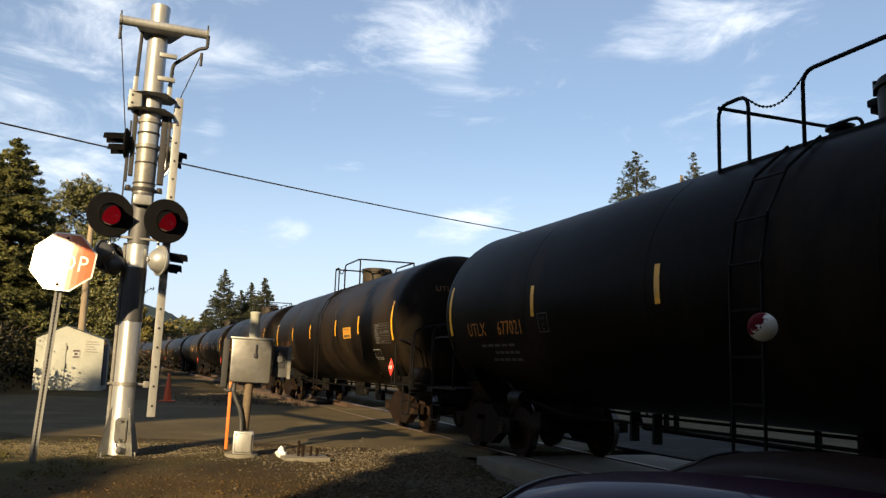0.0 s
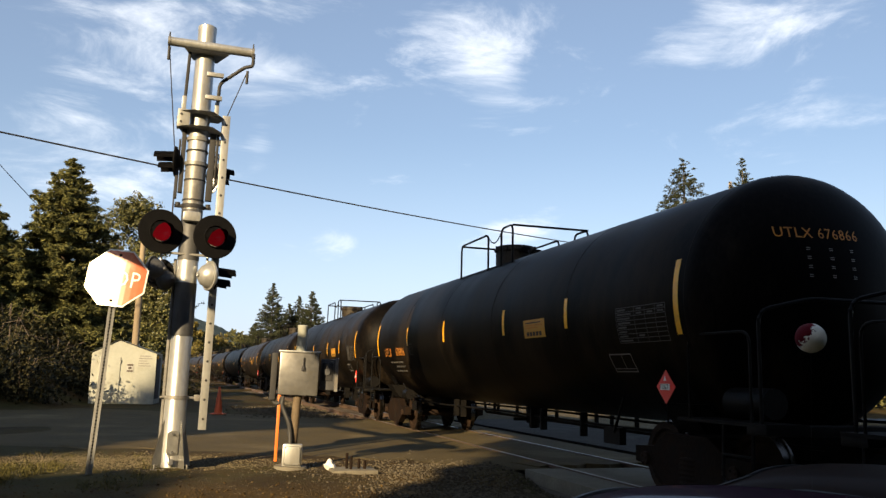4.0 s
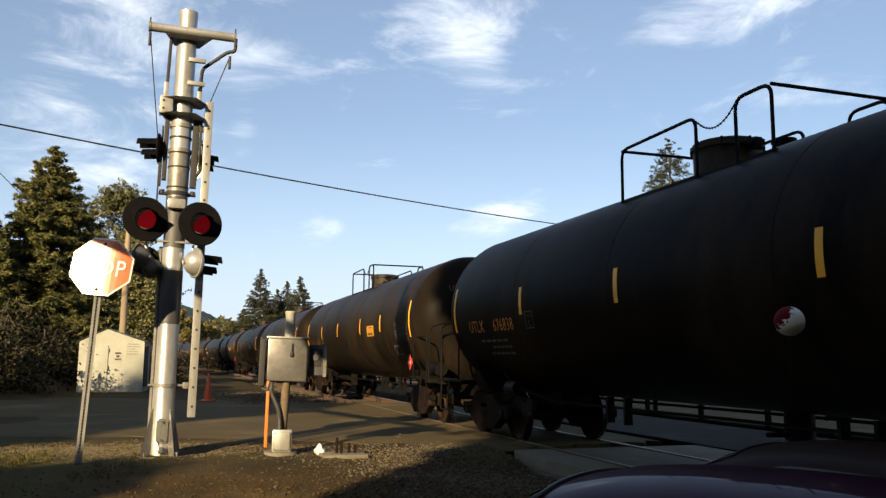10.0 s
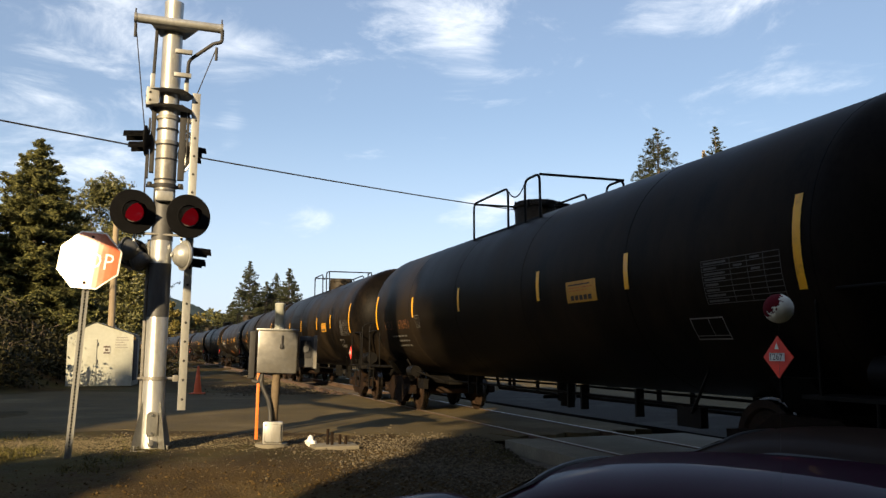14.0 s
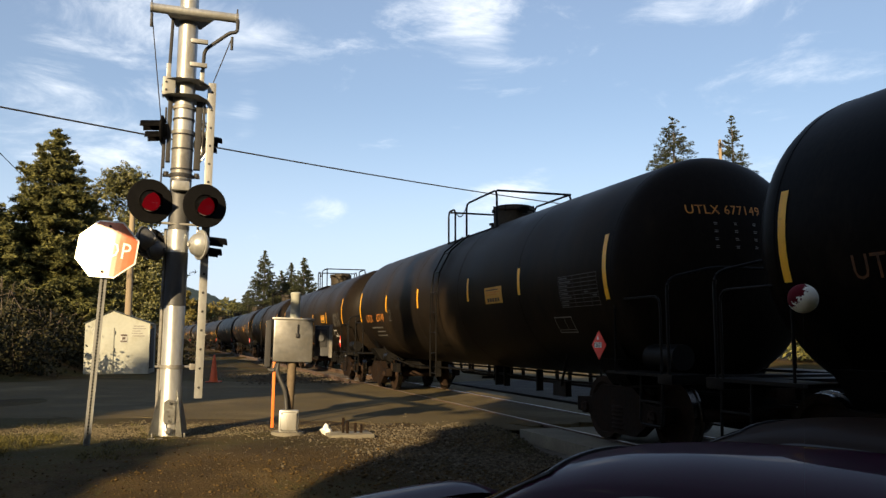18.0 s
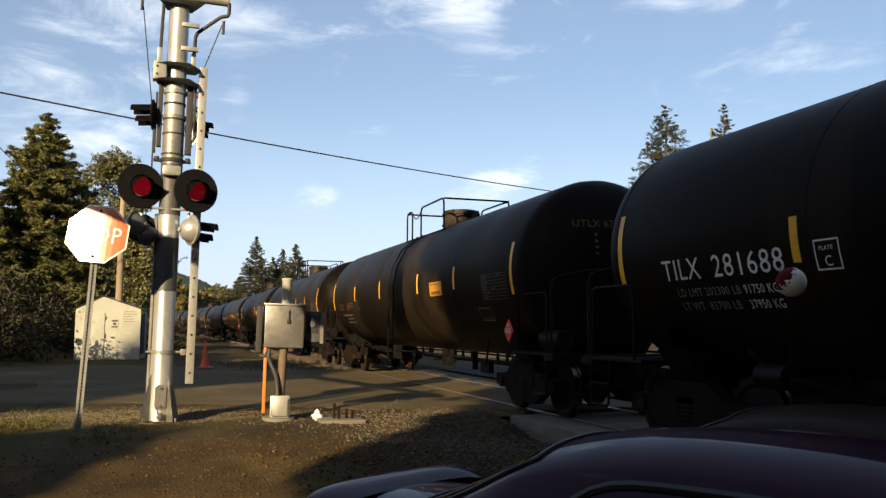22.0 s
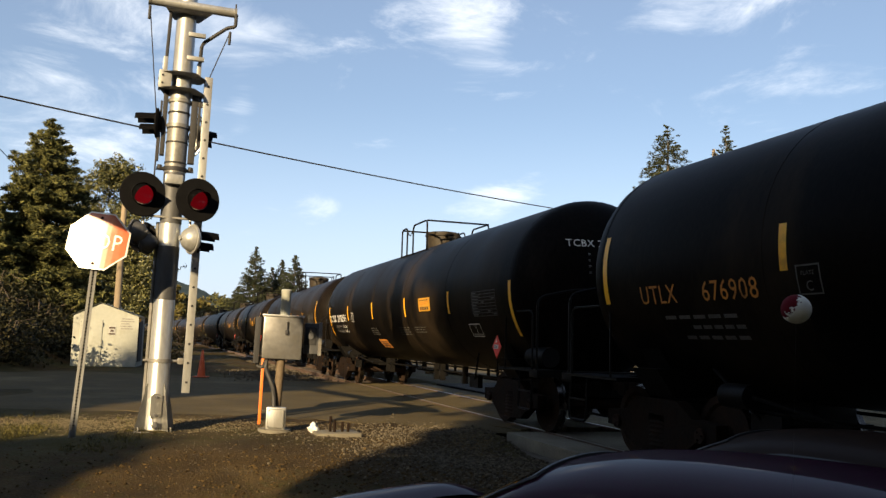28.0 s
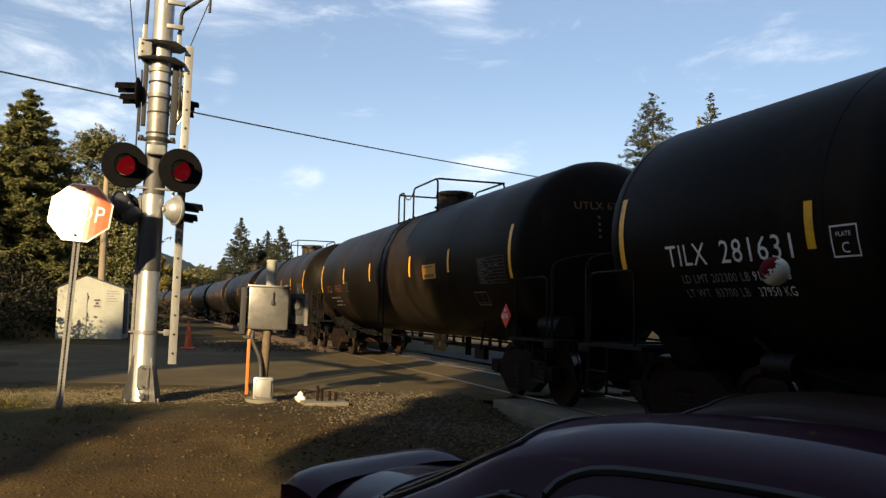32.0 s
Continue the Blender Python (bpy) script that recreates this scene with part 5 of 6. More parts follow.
# ---- stop sign ----
def make_stop_sign():
    s = thing("stop_sign", "octagonal stop sign with faded red sheeting on a leaning steel post", "stop sign", facing(-4.93, 11.33, 0, 2.9))
    bm = bmesh.new()
    for sx in (-1, 1):
        box(bm, (sx * 0.012, 0.0, -0.1), (sx * 0.045, 0.006, 2.72))
        box(bm, (sx * 0.010, 0.0, -0.1), (sx * 0.014, 0.035, 2.72))
    box(bm, (-0.014, 0.033, -0.1), (0.014, 0.038, 2.72))
    post = part("post", bm, M_GALV, s, "perforated galvanised channel post", smooth=False)
    for i in range(46):
        z = 0.15 + i * 0.047
        part("post_hole", rod(bmesh.new(), (0, 0.026, z), (0, 0.0325, z), 0.0095, 6), M_BLACK, post, smooth=False)
    zc, r = 2.69, 0.41
    k = Matrix.Translation((0, -0.012, zc)) @ Matrix.Rotation(radians(2.2), 4, "Y") @ Matrix.Rotation(radians(-20), 4, "Z") @ Matrix.Rotation(radians(-7), 4, "X")

    def warp(x, y, z):
        """Bends the plate back on its right-hand side, added to keep sun glare off."""
        return k @ Vector((x, y + 0.45 * max(x - 0.03, 0) ** 2, z))

    def octa(rr, y0, y1):
        """An octagon in upright strips, so that it can be bent."""
        c = rr * math.tan(math.pi / 8)
        xs = [-rr, -c, -c / 2, 0, 0.05, 0.10, c, c + (rr - c) / 3, c + (rr - c) * 2 / 3, rr]
        bm = bmesh.new()
        cols = []
        for x in xs:
            h = rr if abs(x) <= c else rr - (abs(x) - c)
            cols.append([bm.verts.new(warp(x, y, z)) for y in (y0, y1) for z in (-h, h)])
        for p, q in zip(cols, cols[1:]):
            bm.faces.new((p[0], q[0], q[1], p[1])), bm.faces.new((p[2], p[3], q[3], q[2]))
            bm.faces.new((p[1], q[1], q[3], p[3])), bm.faces.new((p[0], p[2], q[2], q[0]))
        return bm
    part("sign_plate", octa(r, 0.0, 0.004), M_SIGNWHITE, s, "white rimmed aluminium plate", smooth=False)
    face = part("sign_face", octa(r - 0.022, -0.003, -0.0005), M_SIGNRED, s, "sun-bleached red sheeting", smooth=False)
    letters = glyphs("STOP")
    xs = [c.x for vs, fs in letters for c in vs]
    mid = (max(xs) + min(xs)) / 2
    for vs, fs in letters:
        me = bpy.data.meshes.new("letter")
        me.from_pydata([warp((c.x - mid) * 0.265, -0.0075, c.y * 0.33 - 0.118) for c in vs], [], fs)
        me.materials.append(M_SIGNWHITE)
        o = new("letter", me)
        o.parent = face
        tagged(o, "white letter of the word STOP")
    for z in (-0.33, 0.33):
        part("bolt", rod(bmesh.new(), k @ Vector((0, -0.014, z)), k @ Vector((0, 0, z)), 0.02, 8), M_RUST, s)


make_stop_sign()


# ---- signal box on a post, with its small neighbours ----
def make_signal_box():
    b = thing("signal_box", "grey steel equipment box on a pipe post", "equipment box", facing(-2.48, 12.79, 0, 1.2))
    part("post", rod(bmesh.new(), (0, 0.04, 0), (0.03, 0.04, 1.10), 0.065, 16), M_PIPE, b)
    part("vent_pipe", lathe(bmesh.new(), [(0.075, 1.70), (0.075, 2.12), (0.082, 2.13), (0.082, 2.16), (0.06, 2.17), (0, 2.17)], 20, Matrix.Translation((0.04, 0.08, 0))), M_SHED, b, "pale pipe above the box")
    body = part("box_body", box(bmesh.new(), (-0.28, -0.05, 1.08), (0.33, 0.26, 1.74), bevel=0.03), M_BOX, b)
    part("box_door", box(bmesh.new(), (-0.275, -0.085, 1.085), (0.325, -0.052, 1.735), bevel=0.028), M_BOX, b, "dented grey box door")
    part("lid_edge", box(bmesh.new(), (-0.30, -0.10, 1.735), (0.35, 0.27, 1.765), bevel=0.01), M_GALV, b)
    bm = bmesh.new()
    rod(bm, (0.09, -0.10, 1.50), (0.09, -0.10, 1.66), 0.014, 6)
    box(bm, (0.06, -0.12, 1.46), (0.11, -0.085, 1.53), bevel=0.012)
    part("latch", bm, M_BLACK, b, "dark latch with a padlock")
    part("side_door", box(bmesh.new(), (-0.40, 0.02, 1.00), (-0.31, 0.26, 1.72), bevel=0.012), M_BLACK, b, "dark side cover hanging open")
    sd = part("side_panel", box(bmesh.new(), (0.36, 0.12, 1.18), (0.62, 0.20, 1.66), bevel=0.012), M_DARKGALV, b, "open side panel")
    part("panel_frame", box(bmesh.new(), (0.38, 0.105, 1.32), (0.55, 0.125, 1.60), bevel=0.01), M_BLACK, sd)
    part("gauge", rod(bmesh.new(), (0.46, 0.08, 1.46), (0.46, 0.11, 1.46), 0.05, 14), M_DARKGALV, sd)
    part("panel_edge", box(bmesh.new(), (0.585, 0.09, 1.16), (0.635, 0.125, 1.68)), M_GALV2, sd)
    part("hose", tube(bmesh.new(), bend([(-0.19, 0.0, 1.10), (-0.20, -0.02, 0.92), (-0.05, -0.06, 0.62), (-0.03, -0.08, 0.35)], 0.2, 6), 0.034, 8), M_RUBBER, b, "black flexible hose")
    part("hose", tube(bmesh.new(), bend([(-0.30, 0.1, 1.10), (-0.34, 0.1, 0.96), (-0.24, 0.08, 0.94), (-0.2, 0.05, 1.06)], 0.06, 5), 0.03, 8), M_RUBBER, b, "short looped hose")
    jb = part("foot_box", box(bmesh.new(), (-0.14, -0.14, 0.02), (0.16, -0.02, 0.36), bevel=0.035), M_GALV, b, "cast grey junction box")
    part("foot_cover", box(bmesh.new(), (-0.11, -0.165, 0.05), (0.13, -0.13, 0.33), bevel=0.03), M_GALV, jb)
    for x in (-0.10, 0.12):
        for z in (0.07, 0.31):
            part("screw", rod(bmesh.new(), (x, -0.175, z), (x, -0.16, z), 0.014, 6), M_GALV2, jb)
    part("concrete_foot", lathe(bmesh.new(), [(0.0, 0.03), (0.24, 0.025), (0.28, -0.05)], 14), M_CONC, b)
    st = thing("marker_stake", "thin orange painted marker stake in the dirt", "stake", facing(-2.89, 13.59, 0, 0.8))
    part("stake", box(bmesh.new(), (-0.024, -0.01, 0), (0.024, 0.01, 1.16), bevel=0.004), M_STAKE, st)
    c = thing("traffic_cone", "orange plastic traffic cone on the asphalt", "traffic cone", Matrix.Translation((-7.87, 27.64, 0.01)))
    part("cone", lathe(bmesh.new(), [(0.145, 0.04), (0.135, 0.05), (0.035, 0.89), (0.025, 0.91), (0, 0.91)], 24), M_CONE, c)
    part("cone_base", box(bmesh.new(), (-0.22, -0.22, 0), (0.22, 0.22, 0.04), bevel=0.02), M_CONE, c)
    # a concrete lid with four bolts, and a torn white bag
    l = thing("handhole_lid", "small concrete lid with rusty bolts standing in it", "manhole lid", facing(-1.50, 12.55, 0.0, 0, 12))
    part("lid", box(bmesh.new(), (-0.33, -0.26, -0.03), (0.33, 0.24, 0.035), bevel=0.015), M_CONC, l)
    for x, y, h in ((-0.09, 0.02, 0.26), (-0.04, -0.06, 0.22), (0.09, 0.0, 0.18), (0.17, -0.04, 0.16)):
        part("bolt", rod(bmesh.new(), (x, y, 0.03), (x, y, h), 0.022, 7), M_RUST, l)
    g = thing("plastic_bag", "crumpled white plastic bag on the dirt", "litter", facing(-1.86, 12.67, 0.02))
    bm = bmesh.new()
    bmesh.ops.create_icosphere(bm, subdivisions=3, radius=0.09)
    for v in bm.verts:
        n = noise.noise(v.co * 14)
        v.co *= 1 + 0.45 * n
        v.co.z = v.co.z * 0.95 + 0.05
        if v.co.z > 0.06:
            v.co.x *= 0.6
    part("bag", bm, M_SIGNWHITE, g)


M_BOX = mat("grey enamelled box", (0.13, 0.132, 0.13), (0.22, 0.218, 0.21), 2.5, 0.33, metal=0.6, bump=0.06, stain=(0.17, 0.16, 0.135), stain_scale=2.0)
make_signal_box()


# ---- equipment shed ----
def make_shed():
    s = thing("equipment_shed", "small white metal equipment shed with a gabled roof", "shed", facing(-13.62, 33.71, 0.02, 0, -8))
    w, h, ap, d = 1.24, 2.06, 2.57, 2.6
    top = -0.24
    bm = bm_of([(-w, 0, 0), (w, 0, 0), (w, 0, h), (top, 0, ap), (-w, 0, h), (-w, d, 0), (w, d, 0), (w, d, h), (top, d, ap), (-w, d, h)],
               [(0, 1, 2, 3, 4), (5, 9, 8, 7, 6), (0, 4, 9, 5), (1, 6, 7, 2), (0, 5, 6, 1)])
    part("wall", bm, M_SHED, s, smooth=False)
    for sx in (-1, 1):
        r = bm_of([(top, -0.10, ap + 0.03), (sx * (w + 0.10), -0.10, h - 0.005), (sx * (w + 0.10), d + 0.1, h - 0.005), (top, d + 0.1, ap + 0.03)], [(0, 1, 2, 3)])
        bmesh.ops.solidify(r, geom=r.faces[:], thickness=0.05)
        part("roof", r, M_SHED, s, smooth=False)
    dr = part("door", box(bmesh.new(), (-0.98, -0.035, 0.05), (-0.12, -0.003, 1.88), bevel=0.008), M_SHED, s, "white metal door")
    for z in (0.3, 1.0, 1.7):
        part("hinge", rod(bmesh.new(), (-0.11, -0.05, z - 0.07), (-0.11, -0.05, z + 0.07), 0.02, 8), M_GALV2, dr)
    part("handle", box(bmesh.new(), (-0.92, -0.07, 0.95), (-0.87, -0.035, 1.15), bevel=0.01), M_GALV2, dr)
    n = part("notice", box(bmesh.new(), (0.12, -0.014, 1.28), (0.40, -0.003, 1.64)), M_GALV, s, "small dark bordered notice", smooth=False)
    for a in ((0.14, 0.38, 1.54, 1.61), (0.14, 0.38, 1.30, 1.36), (0.20, 0.32, 1.40, 1.50)):
        part("notice_bar", box(bmesh.new(), (a[0], -0.019, a[2]), (a[1], -0.015, a[3])), M_DARKINK, n, smooth=False)
    for i, (x0, x1) in enumerate(((0.62, 1.05), (0.58, 1.10), (0.58, 0.92), (0.56, 1.0), (0.58, 1.06))):
        part("writing_bar", box(bmesh.new(), (x0, -0.012, 1.93 - i * 0.10), (x1, -0.003, 1.97 - i * 0.10)), M_GREYINK, s, smooth=False)
    part("corner_post", box(bmesh.new(), (w - 0.02, -0.03, 0), (w + 0.03, 0.02, h)), M_SHED, s, smooth=False)
    part("wall_lamp", box(bmesh.new(), (w + 0.01, 0.05, h - 0.22), (w + 0.10, 0.17, h - 0.08), bevel=0.02), M_PLAC, s, "small amber wall lamp")
    # the shaded right-hand wall, darkened with a black sheet
    part("side_panel", box(bmesh.new(), (w + 0.006, 0.35, 0.2), (w + 0.04, 1.6, 1.9)), M_BLACK, s, "black sheet for the shade on the side wall", smooth=False)
    part("skid", box(bmesh.new(), (-w, 0.05, -0.12), (w, d, -0.003)), M_CONC, s, smooth=False)


make_shed()


# ---- trees ----
def leaf_cloud(name, material, tufts, size, rnd, per=5, flat=0.5, parent=None, label="", thin=(0.35, 0.6)):
    """Many small leaf blades round the given tufts (place, radius)."""
    n = len(tufts) * per
    P = np.repeat(np.array([t[0] for t in tufts], dtype=float), per, axis=0)
    Rr = np.repeat(np.array([t[1] for t in tufts], dtype=float), per)
    g = np.random.RandomState(rnd.randint(0, 99999))
    P = P + g.normal(0, 0.5, (n, 3)) * Rr[:, None] * np.array([1, 1, 0.7])
    u = g.normal(0, 1, (n, 3))
    u[:, 2] *= flat
    u /= np.linalg.norm(u, axis=1)[:, None]
    v = g.normal(0, 1, (n, 3))
    v -= (v * u).sum(1)[:, None] * u
    v /= np.linalg.norm(v, axis=1)[:, None]
    L = size * g.uniform(0.6, 1.4, n)[:, None]
    W = L * g.uniform(*thin, n)[:, None]
    quad = np.stack([P - u * L * 0.5, P + v * W * 0.5, P + u * L * 0.5, P - v * W * 0.5], 1).reshape(-1, 3)
    me = bpy.data.meshes.new(name)
    me.from_pydata(quad.tolist(), [], np.arange(4 * n).reshape(n, 4).tolist())
    me.materials.append(material)
    o = new(name, me)
    o.parent = parent
    return tagged(o, label)


def conifer(x, y, z, h, w, seed, material, label, density=1.0, size=0.30, bare=0.08, group="conifers", tip=1.0, per=12):
    rnd = random.Random(seed)
    t = thing("conifer", label, "tree", Matrix.Translation((x, y, z)), group)
    bm = bmesh.new()
    rod(bm, (0, 0, -0.3), (0, 0, h * 0.97), 0.018 * h + 0.05, 10, 0.02)
    part("trunk", bm, M_BARK, t)
    tufts = []
    zc = h * bare
    while zc < h * 0.99:
        f = (zc - h * bare) / (h * (1 - bare))
        reach = w / 2 * (1 - f) ** tip * (0.95 + 0.07 * math.sin(f * 33 + seed)) + 0.06
        for _ in range(max(int(4 + 2.2 * reach), 5)):
            a = rnd.uniform(0, math.tau)
            ln = reach * rnd.choice((0.72, 0.85, 0.95, 1.0, 1.08)) * rnd.uniform(0.93, 1.05)
            tipp = Vector((math.cos(a) * ln, math.sin(a) * ln, ln * (0.75 * f - 0.30) + rnd.uniform(-0.1, 0.1)))
            if ln > 0.8 and rnd.random() < 0.04:
                part("limb", rod(bmesh.new(), (0, 0, zc), Vector((0, 0, zc)) + tipp * 0.8, 0.03, 4, 0.01, caps=False), M_BARK, t)
            for i in range(max(int(ln / 0.34 * density), 2)):
                q = rnd.uniform(0.30, 1.0) if ln > 0.8 else rnd.uniform(0, 1)
                p = Vector((0, 0, zc)) + tipp * q + Vector((0, 0, -0.12 * q * q * ln * rnd.random()))
                side = Vector((-math.sin(a), math.cos(a), 0)) * rnd.gauss(0, 0.10 * ln * (1.1 - 0.7 * q))
                tufts.append((p + side, 0.04 + size * 0.60 * min(ln, 1.4) * (1.2 - 0.75 * q)))
        zc += 0.016 * h * rnd.uniform(0.6, 1.1)
    leaf_cloud("crown", material, tufts, size, rnd, per, 0.55, t, "layered drooping green sprays", (0.12, 0.24))
    return t


def broadleaf(x, y, z, h, w, seed, material, label, size=0.32, trunk=0.25, group="broadleaf trees", n=26, name="broadleaf_tree", per=6):
    rnd = random.Random(seed)
    t = thing(name, label, "tree", Matrix.Translation((x, y, z)), group)
    bm = bmesh.new()
    rod(bm, (0, 0, -0.3), (0, 0, h * 0.55), 0.02 * h + 0.06, 10, 0.05)
    tufts = []
    for i in range(n):
        a, f = rnd.uniform(0, math.tau), rnd.uniform(trunk, 1.0)
        env = math.sin(math.pi * min(max((f - trunk) / (1.02 - trunk) * 0.85 + 0.15, 0), 1)) ** 0.7
        rr = w / 2 * env * rnd.uniform(0.3, 0.95)
        c = Vector((math.cos(a) * rr, math.sin(a) * rr, h * f))
        if i % 5 == 0:
            part("limb", rod(bmesh.new(), (0, 0, h * max(f * 0.5, 0.12)), c, 0.05, 5, 0.015, caps=False), M_BARK, t)
        cr = w * rnd.uniform(0.10, 0.19)
        for _ in range(60):
            d = Vector((rnd.gauss(0, 1), rnd.gauss(0, 1), rnd.gauss(0, 0.75))).normalized() * cr * rnd.uniform(0.45, 1.05)
            tufts.append((c + d, 0.30))
    part("trunk", bm, M_BARK, t)
    leaf_cloud("crown", material, tufts, size, rnd, per, 0.8, t, "ragged leafy crown")
    return t


def at(az, d):
    """The place at an azimuth (degrees to the right) and a distance."""
    return d * math.sin(radians(az)), d * math.cos(radians(az))


def make_trees():
    x, y = at(-26.15, 46)
    conifer(x, y, 0.6, 11.7, 10.4, 1, M_FIR2, "bushy yellow-green cedar on the bank", 1.9, 0.27, 0.02, tip=0.86, per=26)
    x, y = at(-30.2, 44)
    conifer(x, y, 0.6, 8.4, 9.0, 2, M_FIR2, "bushy yellow-green cedar on the bank", 1.9, 0.27, 0.02, tip=0.86, per=26)
    x, y = at(-22.0, 76)
    broadleaf(x, y, 0.4, 15.0, 10.0, 3, M_LEAF, "dark green broadleaf tree behind the shed", 0.24, n=40, per=16)
    x, y = at(-24.0, 79)
    broadleaf(x, y, 0.8, 12.0, 10.8, 4, M_LEAF, "dark green broadleaf tree behind the shed", 0.24, n=36, per=14)
    x, y = at(-20.4, 74)
    broadleaf(x, y, 0.3, 10.5, 5.6, 14, M_LEAF, "dark green broadleaf tree behind the shed", 0.24, n=30, per=14)
    for az, d, h, w, sd in ((-12.75, 112, 13.4, 10.5, 5), (-11.6, 118, 11.2, 10, 6), (-10.95, 116, 12.2, 9, 17), (-10.1, 112, 12.6, 10.5, 8), (-13.8, 122, 8.6, 9.5, 10), (-9.3, 125, 9.0, 9, 12)):
        x, y = at(az, d)
        conifer(x, y, 0, h, w, sd, M_FIR, "dark fir standing behind the train", 1.5, 0.27, 0.03, tip=0.95, per=14)
    for az, d, h, w, sd in ((15.6, 72, 20.4, 12.5, 21), (19.4, 76, 21.0, 8.5, 22), (22.5, 80, 17.0, 9.0, 23)):
        x, y = at(az, d)
        conifer(x, y, 0, h + 0.5, w * 0.9, sd, M_FIR, "tall dark fir beyond the tracks", 1.7, 0.27, 0.4, tip=0.85, per=9)
    for az, d, h, w, sd in ((-17.9, 290, 17.0, 12, 31), (-17.0, 300, 14.0, 14, 32), (-16.0, 310, 13.0, 18, 33), (-15.0, 315, 15.0, 18, 34)):
        x, y = at(az, d)
        broadleaf(x, y, 0, h, w, sd, M_LEAF_Y if sd in (31, 33) else M_LEAF, "yellowing roadside tree in the distance" if sd in (31, 33) else "small green tree in the distance", 1.0, 0.06, n=24, per=9)
    for az, d, h, w, sd in ((20.5, 58, 8.5, 9, 41), (24.0, 55, 9.0, 9, 42), (27.5, 57, 9.0, 9.5, 43), (31.0, 54, 9.0, 9, 44), (35.0, 56, 9.5, 10, 45)):
        x, y = at(az, d)
        broadleaf(x, y, 0, h, w, sd, M_LEAF, "leafy green tree beyond the tracks", 0.3, 0.08, n=36, per=8)
    # unseen trees behind and beside the camera, added to shade the near ground and cars
    for i, (x, y, h, w) in enumerate(SHADE_TREES):
        tall = h > 15
        sparse = i in (6, 8)
        broadleaf(x, y, -0.4, h, w, 60 + i, M_LEAF, "tall unseen broadleaf tree added for shade" if tall else "unseen roadside tree of middling height, added for shade", 0.6 if sparse or not tall else 1.35, 0.3 if i < 5 else 0.68 if i in (5, len(SHADE_TREES) - 1) else 0.35 if sparse else 0.06,
                  "roadside wood", n=52 if sparse else 54, per=7 if sparse else 9 if not tall else 4)


# the far left and right-hand trees only cut sky light on the near cars
SHADE_TREES = [(-47, -15, 22.5, 11), (-40.5, -15.6, 22, 10), (-35.0, -15.2, 17.6, 9), (-30.0, -15.8, 17.6, 9), (-25.4, -15.2, 17.6, 8), (-9.2, -13.5, 19, 5.4), (-6.8, -12.0, 21, 6.6), (-2.5, -11.5, 21, 9), (-8.5, -19, 23, 6.4), (-3.5, -18, 23, 10), (1.6, -17, 22, 9),
        (-1.0, -26, 25, 12), (6.0, -30, 24, 12), (22, -14, 20, 11), (28, -4, 20, 11), (-12.5, -30, 24, 7), (8, -12, 24, 11), (15, -10, 23, 11), (12, -20, 26, 13), (20, -24, 26, 13),
        (-22.5, -15.6, 8.6, 6), (-18.6, -15.2, 8.9, 6), (-14.6, -14.8, 9.3, 5.5), (-52, -6, 22, 12), (-54, 5, 23, 12), (-53, 16, 22, 12), (-55, 27, 23, 12), (-57, 38, 22, 12), (-36, -29, 23, 12), (-23.0, -15.4, 16.2, 9.0)]
make_trees()


def brambles():
    rnd = random.Random(90)
    for i in range(34):
        az = -31.5 + (i % 17) * 0.92
        if az > -19.8 or i >= 17 and az > -27.4:
            continue
        x, y = at(az, (41.5 if i < 17 else 35.5) + 2.0 * math.sin(i * 1.7))
        if -24.5 < az < -19.5:
            y += 3.5
        t = thing("bramble_bush", "dark tangled bramble bush on the bank", "bush", Matrix.Translation((x, y, ground_height(x, y) - 0.2)), "brambles on the bank")
        tufts = []
        for _ in range(230):
            d = Vector((rnd.gauss(0, 0.8), rnd.gauss(0, 0.7), abs(rnd.gauss(0, 0.8)) + 0.1))
            d.z = min(d.z, 2.3)
            tufts.append((d, 0.35))
        for _ in range(5):
            a = rnd.uniform(0, math.tau)
            part("cane", tube(bmesh.new(), [(0, 0, 0), (0.5 * math.cos(a), 0.5 * math.sin(a), 1.4 + rnd.random()), (1.3 * math.cos(a), 1.3 * math.sin(a), 1.2 + rnd.random())], 0.015, 4), M_BARK, t)
        leaf_cloud("leaves", M_BRAMBLE, tufts, 0.15, rnd, 12, 0.8, t)


brambles()


def grass():
    """Low weeds at the foot of the stop sign, on the verge and along the edge of the road."""
    rnd = random.Random(33)
    tufts = []
    for _ in range(1500):
        x, y = rnd.gauss(-6.6, 1.7), rnd.gauss(10.9, 1.1)
        if x > -3.8 or y < 7.5 or noise.noise(Vector((x * 0.9, y * 0.9, 5))) < -0.05:
            continue
        tufts.append((Vector((x, y, ground_height(x, y) + 0.02)), 0.08))
    o = leaf_cloud("grass", M_GRASS, tufts, 0.075, rnd, 12, 2.0, None, "", (0.08, 0.16))
    tagged(o, "thin yellow-green weeds on the dirt verge", "grass", kind="stuff")


M_GRASS = mat("dry weeds", (0.030, 0.030, 0.008), (0.110, 0.095, 0.030), 3, 0.8, spec=0.15, island=0.7)
grass()


